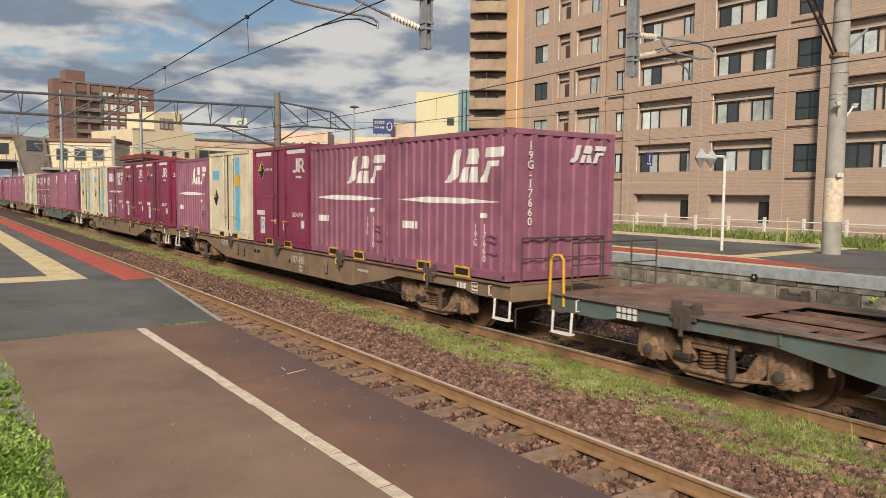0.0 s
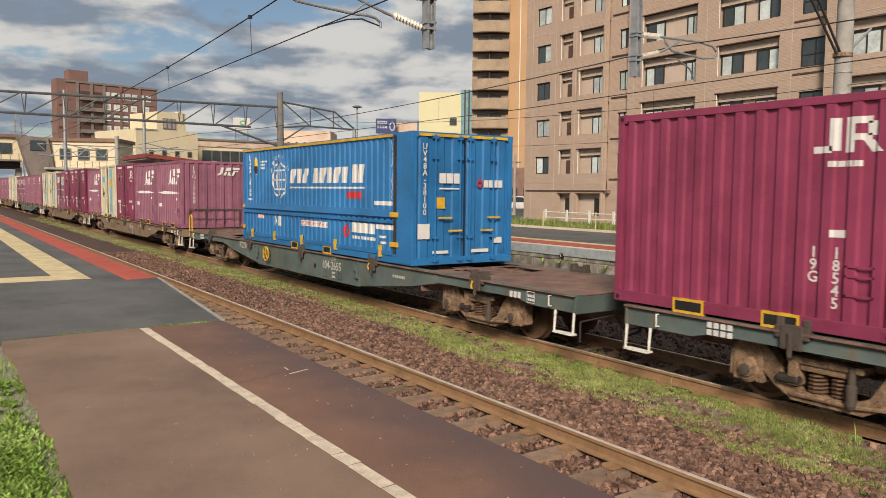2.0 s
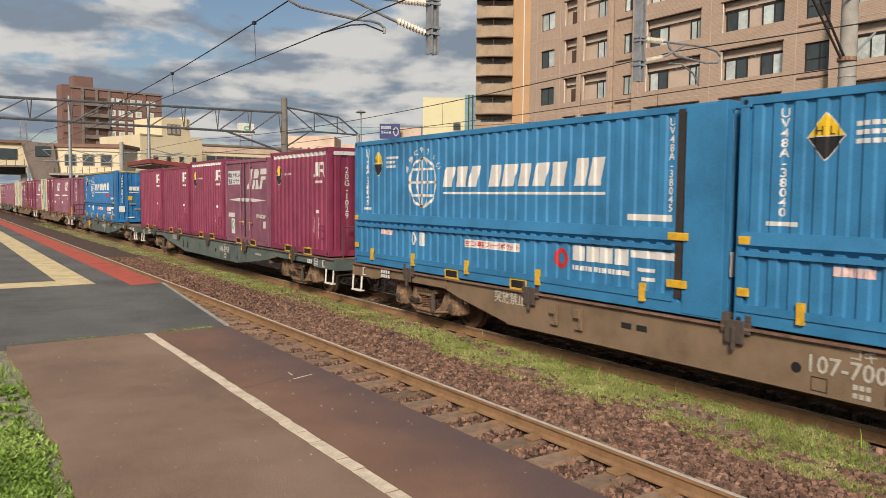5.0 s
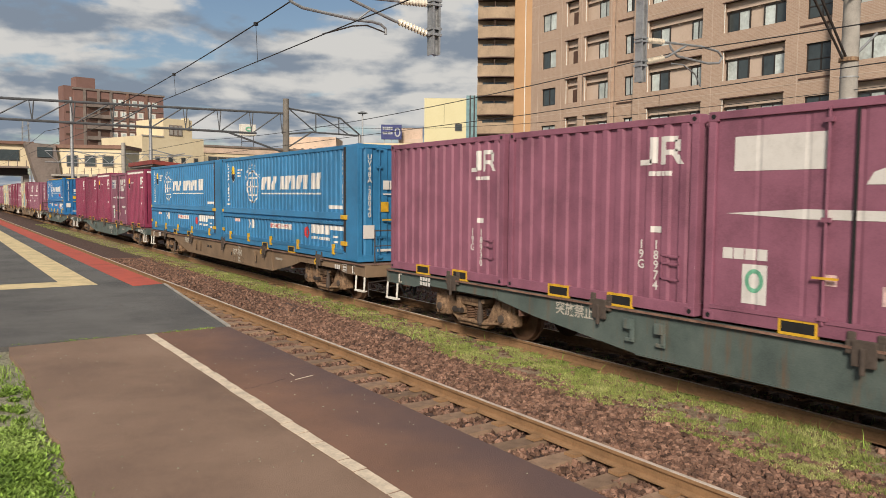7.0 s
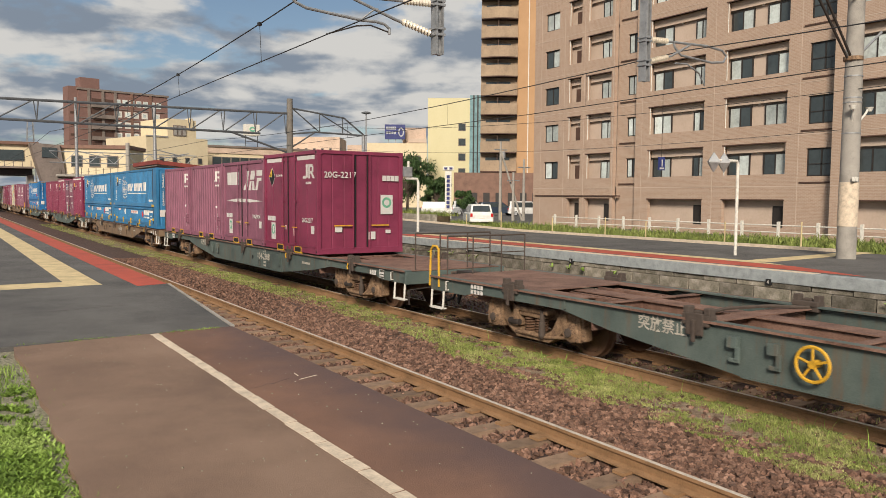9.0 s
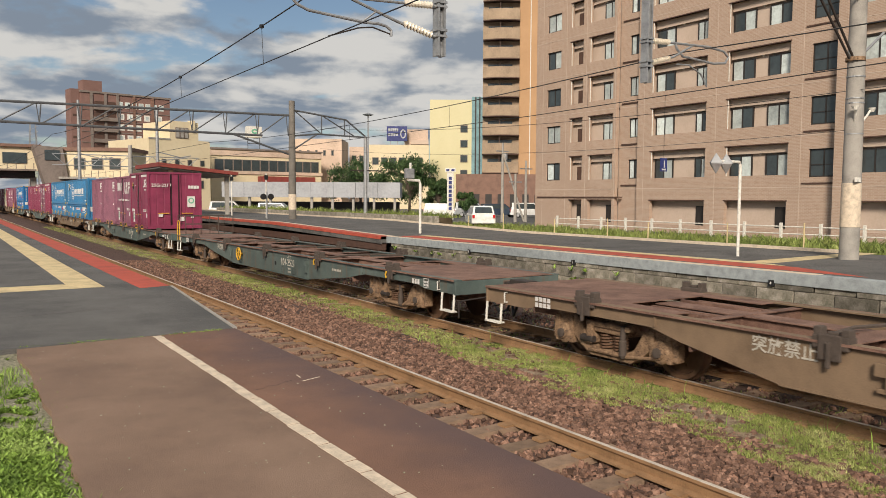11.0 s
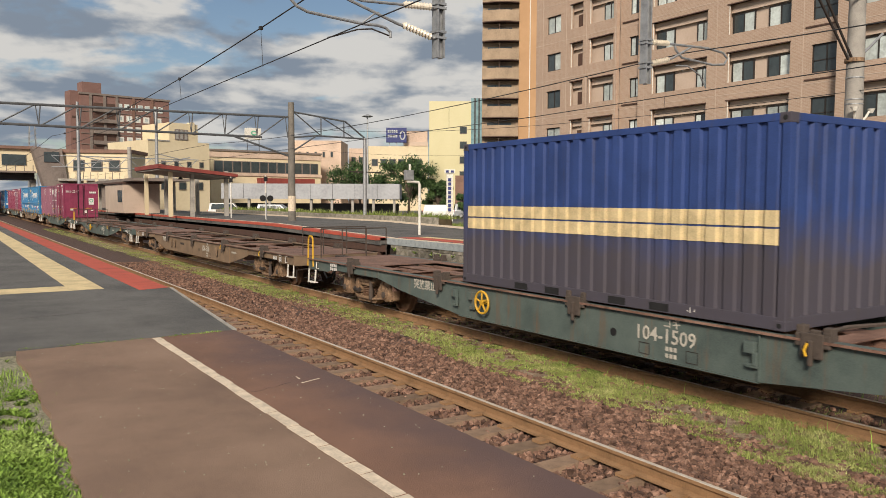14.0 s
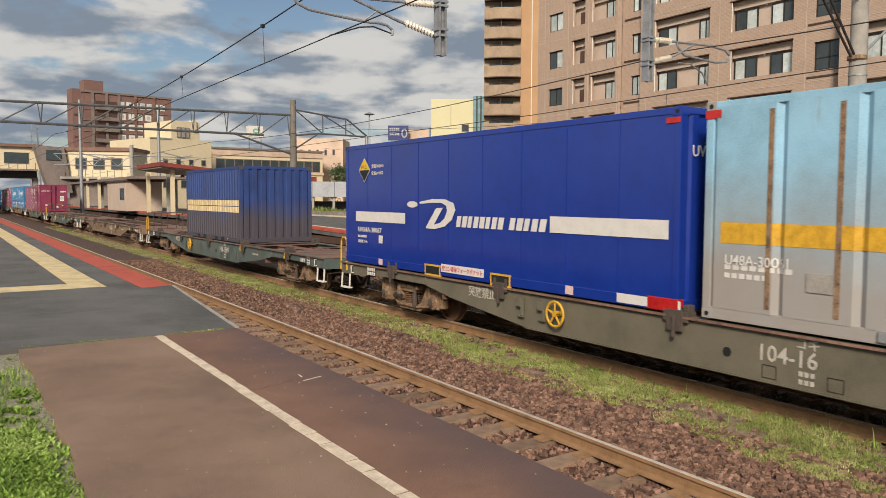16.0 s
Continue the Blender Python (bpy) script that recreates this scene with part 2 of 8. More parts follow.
RUST = (0.13, 0.052, 0.022)
DUST = (0.16, 0.105, 0.065)
M = {
    "plum": surface("faded_plum_paint", (0.245, 0.096, 0.142), rough=0.55, rust=(0.13, 0.05, 0.065), rust_amount=0.30, streak=1, scale=1.5, bump=0.05, by_object=0.08),
    "wine": surface("wine_red_paint", (0.220, 0.036, 0.078), rough=0.42, rust=(0.09, 0.016, 0.028), rust_amount=0.2, streak=1, scale=1.2, bump=0.04, by_object=0.08),
    "azure": surface("azure_blue_paint", (0.025, 0.158, 0.38), rough=0.42, rust=(0.018, 0.07, 0.15), rust_amount=0.22, streak=1, scale=1.2, bump=0.04, by_object=0.08),
    "royal": surface("glossy_royal_blue_paint", (0.009, 0.034, 0.265), dark=(0.008, 0.030, 0.24), light=(0.010, 0.038, 0.285), rough=0.16, scale=1.6, fine=7, bump=0.10, spec=0.7),
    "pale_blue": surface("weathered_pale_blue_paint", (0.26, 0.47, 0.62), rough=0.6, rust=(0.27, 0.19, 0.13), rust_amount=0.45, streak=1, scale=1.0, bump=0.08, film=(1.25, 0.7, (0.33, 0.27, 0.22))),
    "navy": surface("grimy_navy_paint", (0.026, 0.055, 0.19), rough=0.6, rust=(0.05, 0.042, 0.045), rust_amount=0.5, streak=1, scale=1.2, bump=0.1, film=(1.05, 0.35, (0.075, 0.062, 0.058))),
    "cream": surface("cream_container_paint", (0.62, 0.56, 0.40), rough=0.5, rust=(0.3, 0.2, 0.1), rust_amount=0.2, streak=1, scale=1.0, bump=0.05),
    "white_mark": surface("worn_white_marking", (0.64, 0.62, 0.59), dark=(0.57, 0.55, 0.52), light=(0.68, 0.66, 0.63), rough=0.6, scale=5, bump=0.0, rust=(0.5, 0.42, 0.40), rust_amount=0.1),
    "worn_mark": surface("dusty_worn_white_lettering", (0.46, 0.43, 0.37), rough=0.75, scale=9, fine=60, bump=0.0, rust=(0.22, 0.19, 0.15), rust_amount=0.35),
    "yellow": surface("yellow_paint", (0.62, 0.36, 0.03), rough=0.5, rust=RUST, rust_amount=0.2, scale=8),
    "bright_yellow": surface("clear_yellow_film", (0.72, 0.46, 0.02), rough=0.45, bump=0.0),
    "orange": surface("orange_yellow_paint", (0.60, 0.34, 0.03), rough=0.55, rust=RUST, rust_amount=0.32, scale=8),
    "red_mark": surface("red_marking", (0.50, 0.03, 0.03), rough=0.5),
    "pink_mark": surface("pink_white_sticker", (0.68, 0.48, 0.46), rough=0.5, scale=20),
    # also the shade painted into pockets, casting holes and sill openings
    "black": surface("black_rubber_and_hollow_shade", (0.015, 0.015, 0.016), rough=0.7),
    "cyan": surface("light_blue_band", (0.12, 0.42, 0.62), rough=0.5),
    "green_mark": surface("green_sticker", (0.16, 0.42, 0.28), rough=0.5),
    "grey_green": surface("grey_green_wagon_paint", (0.095, 0.125, 0.115), dark=(0.062, 0.082, 0.078), light=(0.135, 0.165, 0.15), rough=0.6, rust=(0.165, 0.10, 0.06), rust_amount=0.62, streak=1, scale=1.4, bump=0.1, by_object=0.12),
    "olive_wagon": surface("olive_grey_wagon_paint", (0.135, 0.122, 0.088), rough=0.62, rust=RUST, rust_amount=0.32, streak=1, scale=1.4, bump=0.1),
    "brown_wagon": surface("dusty_brown_wagon_paint", (0.20, 0.138, 0.088), rough=0.7, rust=RUST, rust_amount=0.3, streak=1, scale=1.6, bump=0.12),
    "rust_deck": surface("rusty_deck_steel", (0.19, 0.108, 0.080), dark=(0.10, 0.055, 0.042), light=(0.27, 0.165, 0.125), rough=0.8, rust=RUST, rust_amount=0.38, scale=2.4, fine=60, bump=0.2, grain=0.7),
    "bogie": surface("rust_dusted_cast_steel", (0.225, 0.142, 0.084), dark=(0.085, 0.054, 0.036), light=(0.33, 0.22, 0.135), rough=0.85, rust=(0.07, 0.038, 0.022), rust_amount=0.36, scale=7, fine=50, bump=0.35, grain=0.7),
    "wheel": surface("dark_rusty_wheel_steel", (0.15, 0.085, 0.052), rough=0.6, metal=0.2, scale=6, bump=0.1),
    "dark_steel": surface("dark_greasy_steel_and_gap_shade", (0.045, 0.036, 0.032), rough=0.65, metal=0.2, scale=10, bump=0.2),
    "lock_steel": surface("dark_rusty_lock_casting", (0.075, 0.058, 0.048), rough=0.8, rust=RUST, rust_amount=0.3, scale=12, bump=0.2),
    "white_steel": surface("white_painted_steel", (0.68, 0.66, 0.60), rough=0.5, rust=RUST, rust_amount=0.2, scale=10),
    "rail": surface("rusty_rail_steel", (0.30, 0.18, 0.095), rough=0.7, metal=0.2, scale=5, fine=70, bump=0.2),
    # pale, less metallic base puts the highlight of the polished head into the colour
    "rail_head": surface("polished_rail_head_highlight", (0.66, 0.58, 0.49), rough=0.42, metal=0.35, scale=4, bump=0.02),
    "sleeper": surface("weathered_concrete_sleeper", (0.23, 0.155, 0.105), rough=0.9, scale=7, fine=90, bump=0.4, by_object=0.3, rust=(0.11, 0.062, 0.045), rust_amount=0.45),
    "ballast_bed": surface("brown_ballast_bed", (0.085, 0.052, 0.042), dark=(0.035, 0.022, 0.019), light=(0.15, 0.092, 0.075), rough=0.95, scale=14, fine=45, bump=1.0),
    "stone": surface("brown_ballast_stones", (0.165, 0.092, 0.064), dark=(0.075, 0.041, 0.031), light=(0.28, 0.175, 0.13), rough=0.9, scale=9, fine=60, bump=0.2, by_island=0.55),
    "dry_soil": surface("dry_tan_soil", (0.25, 0.185, 0.125), dark=(0.12, 0.078, 0.055), light=(0.40, 0.32, 0.23), rough=0.95, scale=9, fine=75, bump=0.7, grain=1.0),
    "earth": surface("bare_brown_earth", (0.13, 0.098, 0.058), rough=0.95, scale=4, fine=60, bump=0.6),
    "grass": surface("meadow_grass_blades", (0.26, 0.30, 0.085), dark=(0.14, 0.185, 0.045), light=(0.45, 0.44, 0.20), rough=0.75, scale=1.6, fine=9, bump=0.0, spec=0.25, by_island=0.55),
    "bank": surface("rough_bank_grass", (0.17, 0.215, 0.055), dark=(0.09, 0.125, 0.03), light=(0.30, 0.32, 0.11), rough=0.75, scale=0.9, fine=9, bump=0.0, spec=0.25, by_island=0.55),
    "weed": surface("bright_weed_leaves", (0.18, 0.275, 0.05), dark=(0.09, 0.155, 0.026), light=(0.31, 0.41, 0.12), rough=0.7, scale=1.6, fine=9, bump=0.0, spec=0.2, by_island=0.55),
    "leaf": surface("dark_tree_leaves", (0.045, 0.085, 0.028), dark=(0.02, 0.045, 0.014), light=(0.09, 0.145, 0.04), rough=0.6, scale=0.9, fine=6, bump=0.0, spec=0.3, by_island=0.5),
    "bark": surface("grey_bark", (0.12, 0.09, 0.07), rough=0.9, scale=6, bump=0.5),
    "asphalt_red": surface("reddish_brown_asphalt", (0.218, 0.142, 0.100), dark=(0.150, 0.096, 0.070), light=(0.27, 0.182, 0.132), rough=0.88, scale=0.9, fine=170, bump=0.22, grain=0.9, rust=(0.125, 0.078, 0.062), rust_amount=0.22),
    "asphalt_rust": stained_edge("rust_stained_asphalt", 2.05, 2.95, (0.196, 0.107, 0.073), (0.100, 0.064, 0.062)),
    "concrete_dark": surface("dark_weathered_concrete", (0.17, 0.155, 0.135), rough=0.9, scale=2, fine=40, bump=0.2),
    "steel_blue": surface("dull_steel_blue_paint", (0.038, 0.19, 0.38), rough=0.45, rust=(0.02, 0.06, 0.11), rust_amount=0.25, streak=1, scale=1.2, bump=0.04),
    "asphalt_grey": surface("dark_grey_asphalt", (0.112, 0.107, 0.101), dark=(0.058, 0.058, 0.058), light=(0.145, 0.142, 0.136), rough=0.9, scale=0.8, fine=170, bump=0.22, grain=1.0, rust=(0.135, 0.13, 0.12), rust_amount=0.25),
    "line_white": surface("worn_cream_line_paint", (0.62, 0.52, 0.40), rough=0.75, scale=9, fine=60, bump=0.15, rust=(0.36, 0.22, 0.16), rust_amount=0.36),
    "line_yellow": surface("pale_yellow_line_paint", (0.60, 0.48, 0.27), rough=0.75, scale=3, fine=60, bump=0.1, rust=(0.4, 0.3, 0.2), rust_amount=0.15),
    "line_red": surface("faded_red_platform_band", (0.42, 0.082, 0.052), rough=0.8, scale=2, fine=80, bump=0.15, rust=(0.24, 0.05, 0.04), rust_amount=0.25),
    "platform_grey": surface("blue_grey_concrete_edge", (0.30, 0.33, 0.34), rough=0.85, scale=5, fine=50, bump=0.05, rust=(0.16, 0.15, 0.13), rust_amount=0.25, streak=1),
    "masonry": surface("mossy_stone_block", (0.20, 0.18, 0.145), dark=(0.10, 0.095, 0.07), light=(0.33, 0.30, 0.26), rough=0.95, scale=4, fine=40, bump=0.5, by_object=0.45, rust=(0.075, 0.08, 0.045), rust_amount=0.42, streak=1),
    "concrete": surface("grey_concrete", (0.33, 0.31, 0.28), rough=0.9, scale=2, fine=50, bump=0.2, rust=(0.18, 0.15, 0.12), rust_amount=0.25, streak=1),
    "galvanised": surface("galvanised_steel", (0.34, 0.35, 0.36), rough=0.5, metal=0.5, scale=6, bump=0.05),
    "steel_grey": surface("weathered_grey_lattice_steel", (0.10, 0.105, 0.112), rough=0.6, metal=0.2, scale=5, bump=0.05),
    "gravel": surface("pale_gravelly_soil", (0.25, 0.235, 0.165), dark=(0.10, 0.105, 0.06), light=(0.42, 0.39, 0.31), rough=0.95, scale=30, fine=90, bump=0.8),
    "porcelain": surface("cream_porcelain", (0.66, 0.60, 0.50), rough=0.3, scale=10, bump=0.02, spec=0.6),
    "wire": surface("dark_wire", (0.03, 0.03, 0.032), rough=0.6),
    "brick_tile": tile_cladding("pinkish_brown_tile_cladding", (0.415, 0.30, 0.228), (0.355, 0.245, 0.18), (0.47, 0.38, 0.305)),
    "tile_dark": surface("brown_tile_band", (0.20, 0.115, 0.085), rough=0.7, scale=1, fine=9),
    "render_beige": surface("beige_render_panel", (0.50, 0.40, 0.325), dark=(0.45, 0.355, 0.285), light=(0.54, 0.435, 0.36), rough=0.8, scale=0.7, fine=9, rust=(0.36, 0.27, 0.21), rust_amount=0.18, streak=1),
    "soffit_brown": surface("dark_brown_ledge_and_recess_shade", (0.085, 0.048, 0.036), rough=0.7, scale=2, fine=20),
    "orange_wall": surface("orange_tan_render", (0.43, 0.262, 0.138), dark=(0.40, 0.24, 0.125), light=(0.46, 0.285, 0.155), rough=0.8, scale=0.3, fine=5),
    "tan_wall": surface("tan_balcony_render", (0.335, 0.25, 0.172), rough=0.8, scale=0.4, fine=5),
    "cream_wall": surface("cream_render", (0.66, 0.565, 0.385), dark=(0.60, 0.505, 0.335), light=(0.70, 0.61, 0.43), rough=0.85, scale=0.12, fine=2, bump=0.03, rust=(0.50, 0.40, 0.25), rust_amount=0.2, streak=1),
    "yellow_wall": surface("pale_yellow_render", (0.59, 0.545, 0.34), dark=(0.56, 0.515, 0.31), light=(0.62, 0.575, 0.37), rough=0.85, scale=0.15, fine=3, bump=0.02),
    "pink_wall": surface("pale_pink_render", (0.55, 0.42, 0.33), rough=0.85, scale=0.2, fine=4),
    "hotel_brick": surface("red_brown_brick", (0.20, 0.115, 0.098), dark=(0.175, 0.098, 0.083), light=(0.23, 0.135, 0.115), rough=0.8, scale=0.3, fine=5),
    "hotel_trim": surface("grey_brown_trim", (0.20, 0.165, 0.145), rough=0.8, scale=0.5, fine=5),
    "grey_panel": surface("grey_metal_panel", (0.34, 0.35, 0.37), rough=0.6, scale=0.3, fine=4),
    "window": glass_like("dark_reflecting_window_glass", (0.045, 0.058, 0.062)),
    "curtain": surface("pale_curtain_behind_glass", (0.50, 0.56, 0.55), rough=0.25, scale=1.2, fine=8, bump=0.0, by_object=0.35),
    "frame": surface("dark_bronze_frame_and_under_shade", (0.03, 0.026, 0.024), rough=0.5),
    "glass_blue": glass_like("blue_green_curtain_wall_glass", (0.19, 0.31, 0.34)),
    "roof_red": surface("red_brown_roof_edge", (0.23, 0.05, 0.04), rough=0.6, scale=1, fine=20),
    "car_white": surface("white_car_paint", (0.72, 0.72, 0.70), rough=0.25, scale=1, bump=0.0, spec=0.6),
    "car_dark": surface("dark_blue_car_paint", (0.03, 0.045, 0.07), rough=0.22, scale=1, bump=0.0, spec=0.6),
    "car_silver": surface("silver_car_paint", (0.40, 0.42, 0.44), rough=0.3, metal=0.4, scale=1, bump=0.0),
    "navy_sign": surface("navy_sign_face", (0.03, 0.04, 0.16), rough=0.4, scale=2, bump=0.0),
    "tail_red": surface("red_lamp_lens", (0.45, 0.02, 0.02), rough=0.2, bump=0.0),
}


# ---- mesh helpers ----
class Shape:
    """Collects boxes, prisms and tubes into one mesh."""

    def __init__(self):
        self.v, self.f = [], []

    def add(self, verts, faces):
        k = len(self.v)
        self.v += [tuple(p) for p in verts]
        self.f += [tuple(i + k for i in f) for f in faces]
        return self

    def box(self, x0, x1, y0, y1, z0, z1):
        x0, x1, y0, y1, z0, z1 = min(x0, x1), max(x0, x1), min(y0, y1), max(y0, y1), min(z0, z1), max(z0, z1)
        return self.add([(x, y, z) for z in (z0, z1) for y in (y0, y1) for x in (x0, x1)],
                        [(0, 2, 3, 1), (4, 5, 7, 6), (0, 1, 5, 4), (2, 6, 7, 3), (0, 4, 6, 2), (1, 3, 7, 5)])

    def prism(self, poly, axis, a, b):
        """A polygon drawn in the two other axes (in xyz order), run from a to b along the axis."""
        n = len(poly)

        def at(p, w):
            return {"x": (w, p[0], p[1]), "y": (p[0], w, p[1]), "z": (p[0], p[1], w)}[axis]
        area = sum(poly[i][0] * poly[(i + 1) % n][1] - poly[(i + 1) % n][0] * poly[i][1] for i in range(n))
        if (area < 0) != (axis == "y"):
            poly = poly[::-1]
        if a > b:
            a, b = b, a
        verts = [at(p, a) for p in poly] + [at(p, b) for p in poly]
        faces = [tuple(range(n - 1, -1, -1)), tuple(range(n, 2 * n))]
        faces += [(i, (i + 1) % n, n + (i + 1) % n, n + i) for i in range(n)]
        return self.add(verts, faces)

    def tube(self, points, r, sides=8, r_end=None):
        pts = [Vector(p) for p in points]
        k = len(self.v)
        up = None
        for i, p in enumerate(pts):
            d = (pts[min(i + 1, len(pts) - 1)] - pts[max(i - 1, 0)]).normalized()
            if up is None:
                up = d.orthogonal().normalized()
            up = (up - d * up.dot(d)).normalized()
            side = d.cross(up)
            rr = r if r_end is None else r + (r_end - r) * i / (len(pts) - 1)
            for s in range(sides):
                w = 2 * math.pi * s / sides
                self.v.append(tuple(p + (up * math.cos(w) + side * math.sin(w)) * rr))
        for i in range(len(pts) - 1):
            for s in range(sides):
                t = (s + 1) % sides
                self.f.append((k + i * sides + s, k + i * sides + t, k + (i + 1) * sides + t, k + (i + 1) * sides + s))
        self.f.append(tuple(k + s for s in range(sides - 1, -1, -1)))
        e = k + (len(pts) - 1) * sides
        self.f.append(tuple(e + s for s in range(sides)))
        return self

    def disc(self, axis, centre, radii, sides=20):
        """A turned piece about an axis: radii is a list of (place along the axis, radius)."""
        k = len(self.v)
        for w, r in radii:
            for s in range(sides):
                q = 2 * math.pi * s / sides
                c, d = math.cos(q) * r, math.sin(q) * r
                o = {"x": (w, c, d), "y": (d, w, c), "z": (c, d, w)}[axis]
                self.v.append(tuple(centre[i] + o[i] for i in range(3)))
        for i in range(len(radii) - 1):
            for s in range(sides):
                t = (s + 1) % sides
                self.f.append((k + i * sides + s, k + i * sides + t, k + (i + 1) * sides + t, k + (i + 1) * sides + s))
        self.f.append(tuple(k + s for s in range(sides - 1, -1, -1)))
        e = k + (len(radii) - 1) * sides
        self.f.append(tuple(e + s for s in range(sides)))
        return self

    def mesh(self, name, material, bevel=0.0):
        me = bpy.data.meshes.new(name)
        me.from_pydata(self.v, [], self.f)
        if bevel:
            bm = bmesh.new()
            bm.from_mesh(me)
            bmesh.ops.recalc_face_normals(bm, faces=bm.faces)
            edges = [e for e in bm.edges if len(e.link_faces) == 2 and e.calc_face_angle(0) > 0.7]
            bmesh.ops.bevel(bm, geom=edges, offset=bevel, segments=2, profile=0.6, affect="EDGES", clamp_overlap=True)
            bm.to_mesh(me)
            bm.free()
        else:
            bm = bmesh.new()
            bm.from_mesh(me)
            bmesh.ops.recalc_face_normals(bm, faces=bm.faces)
            bm.to_mesh(me)
            bm.free()
        me.materials.append(M[material] if isinstance(material, str) else material)
        return me


def part(name, shape, material, parent, label="", bevel=0.0):
    me = shape.mesh(name, material, bevel) if isinstance(shape, Shape) else shape
    ob = new(name, me)
    if parent is not None:
        ob.parent = parent
    if label:
        ob["label"] = label
    return ob


def thing(name, label, category, group="", kind="", at=None):
    ob = new(name)
    if at:
        ob.location = at
    return tagged(ob, label, category, group, kind)


def smooth(ob, angle=0.6):
    for p in ob.data.polygons:
        p.use_smooth = True
    ob.data.set_sharp_from_angle(angle=angle)
    return ob


NEAR = Matrix(((0, 0, -1, 0), (-1, 0, 0, 0), (0, 1, 0, 0), (0, 0, 0, 1)))   # on a face that looks to -x
BACK = Matrix(((1, 0, 0, 0), (0, 0, -1, 0), (0, 1, 0, 0), (0, 0, 0, 1)))    # on a face that looks to -y
TEXTS = {}


RIBS = {}      # by container: the plane of its markings, the breaks of its ribbed wall, the wall's place at a given y


def painted_on(ob, c, place):
    """Lays a flat marking at its place onto the ribbed side wall of its container."""
    if c.name not in RIBS:
        ob.matrix_local = place
        return ob
    plane, breaks, wall = RIBS[c.name]
    me = ob.data.copy()
    me.transform(place)
    bm = bmesh.new()
    bm.from_mesh(me)
    lo, hi = min(v.co.y for v in bm.verts), max(v.co.y for v in bm.verts)
    for y in breaks:
        if lo < y < hi:
            bmesh.ops.bisect_plane(bm, geom=bm.verts[:] + bm.edges[:] + bm.faces[:], plane_co=(0, y, 0), plane_no=(0, 1, 0), dist=1e-5)
    for v in bm.verts:
        v.co.x += wall(v.co.y) - 0.003 - plane
    bm.to_mesh(me)
    bm.free()
    ob.data = me
    return ob


def lettering(parent, words, size, at, face=NEAR, material="white_mark", upright=False, name="lettering", stretch=1.0, turned=Matrix.Identity(4)):
    """Painted words on a face: at is their lower left corner; upright stacks the characters downwards from at."""
    key = (words, round(size, 3), upright, material, stretch)
    if key not in TEXTS:
        cu = bpy.data.curves.new("words", "FONT")
        cu.body = "\n".join(words) if upright else words
        cu.size, cu.extrude, cu.offset = size, 0.0015, 0.012 * size
        cu.space_line = 0.78
        cu.resolution_u = 2
        if upright:
            cu.align_x = "CENTER"
        ob = bpy.data.objects.new("words", cu)
        me = bpy.data.meshes.new_from_object(ob)
        bpy.data.objects.remove(ob)
        me.transform(Matrix.Diagonal((stretch, 1, 1, 1)))
        me.materials.clear()
        me.materials.append(M[material])
        TEXTS[key] = me
    ob = new(name, TEXTS[key])
    ob.parent = parent
    place = Matrix.Translation(at) @ face @ turned
    if face is NEAR:
        return painted_on(ob, parent, place)
    ob.matrix_local = place
    return ob


def mark(parent, polys, at, face=NEAR, material="white_mark", name="marking", depth=0.0015):
    """Flat painted shapes on a face, drawn from their lower left corner in metres."""
    s = Shape()
    for poly in polys:
        s.prism(poly, "z", 0, depth)
    ob = part(name, s, material, parent)
    place = Matrix.Translation(at) @ face
    if face is NEAR:
        return painted_on(ob, parent, place)
    ob.matrix_local = place
    return ob


def rect(x, y, w, h, skew=0.0):
    return [(x, y), (x + w, y), (x + w + skew * h, y + h), (x + skew * h, y + h)]


def bars(x, y, w, h, n, gap=0.25, skew=0.0):
    """A row of n plain bars that fill w by h."""
    step = w / n
    return [rect(x + i * step, y, step * (1 - gap), h, skew) for i in range(n)]


def ring(cx, cy, rx, ry, width, sides=28, a0=0.0, a1=2 * math.pi):
    out = []
    for i in range(sides):
        p, q = a0 + (a1 - a0) * i / sides, a0 + (a1 - a0) * (i + 1) / sides
        out.append([(cx + rx * math.cos(p), cy + ry * math.sin(p)), (cx + rx * math.cos(q), cy + ry * math.sin(q)),
                    (cx + (rx - width) * math.cos(q), cy + (ry - width) * math.sin(q)),
                    (cx + (rx - width) * math.cos(p), cy + (ry - width) * math.sin(p))])
    return out


def glyphs(x, y, w, h, n, skew=0.25):
    """A row of n plain slanted bars of uneven width that fill w by h."""
    out, step = [], w / n
    for i in range(n):
        g = step * (0.74, 0.80, 0.66)[i % 3]
        out.append(rect(x + i * step, y, g, h, skew))
    return out


# ---- ground, tracks and platforms ----
def slab(name, poly, z0, z1, material, label, category, kind="structure", bevel=0.0):
    return tagged(part(name, Shape().prism(poly, "z", z0, z1), material, None, bevel=bevel), label, category, kind=kind)


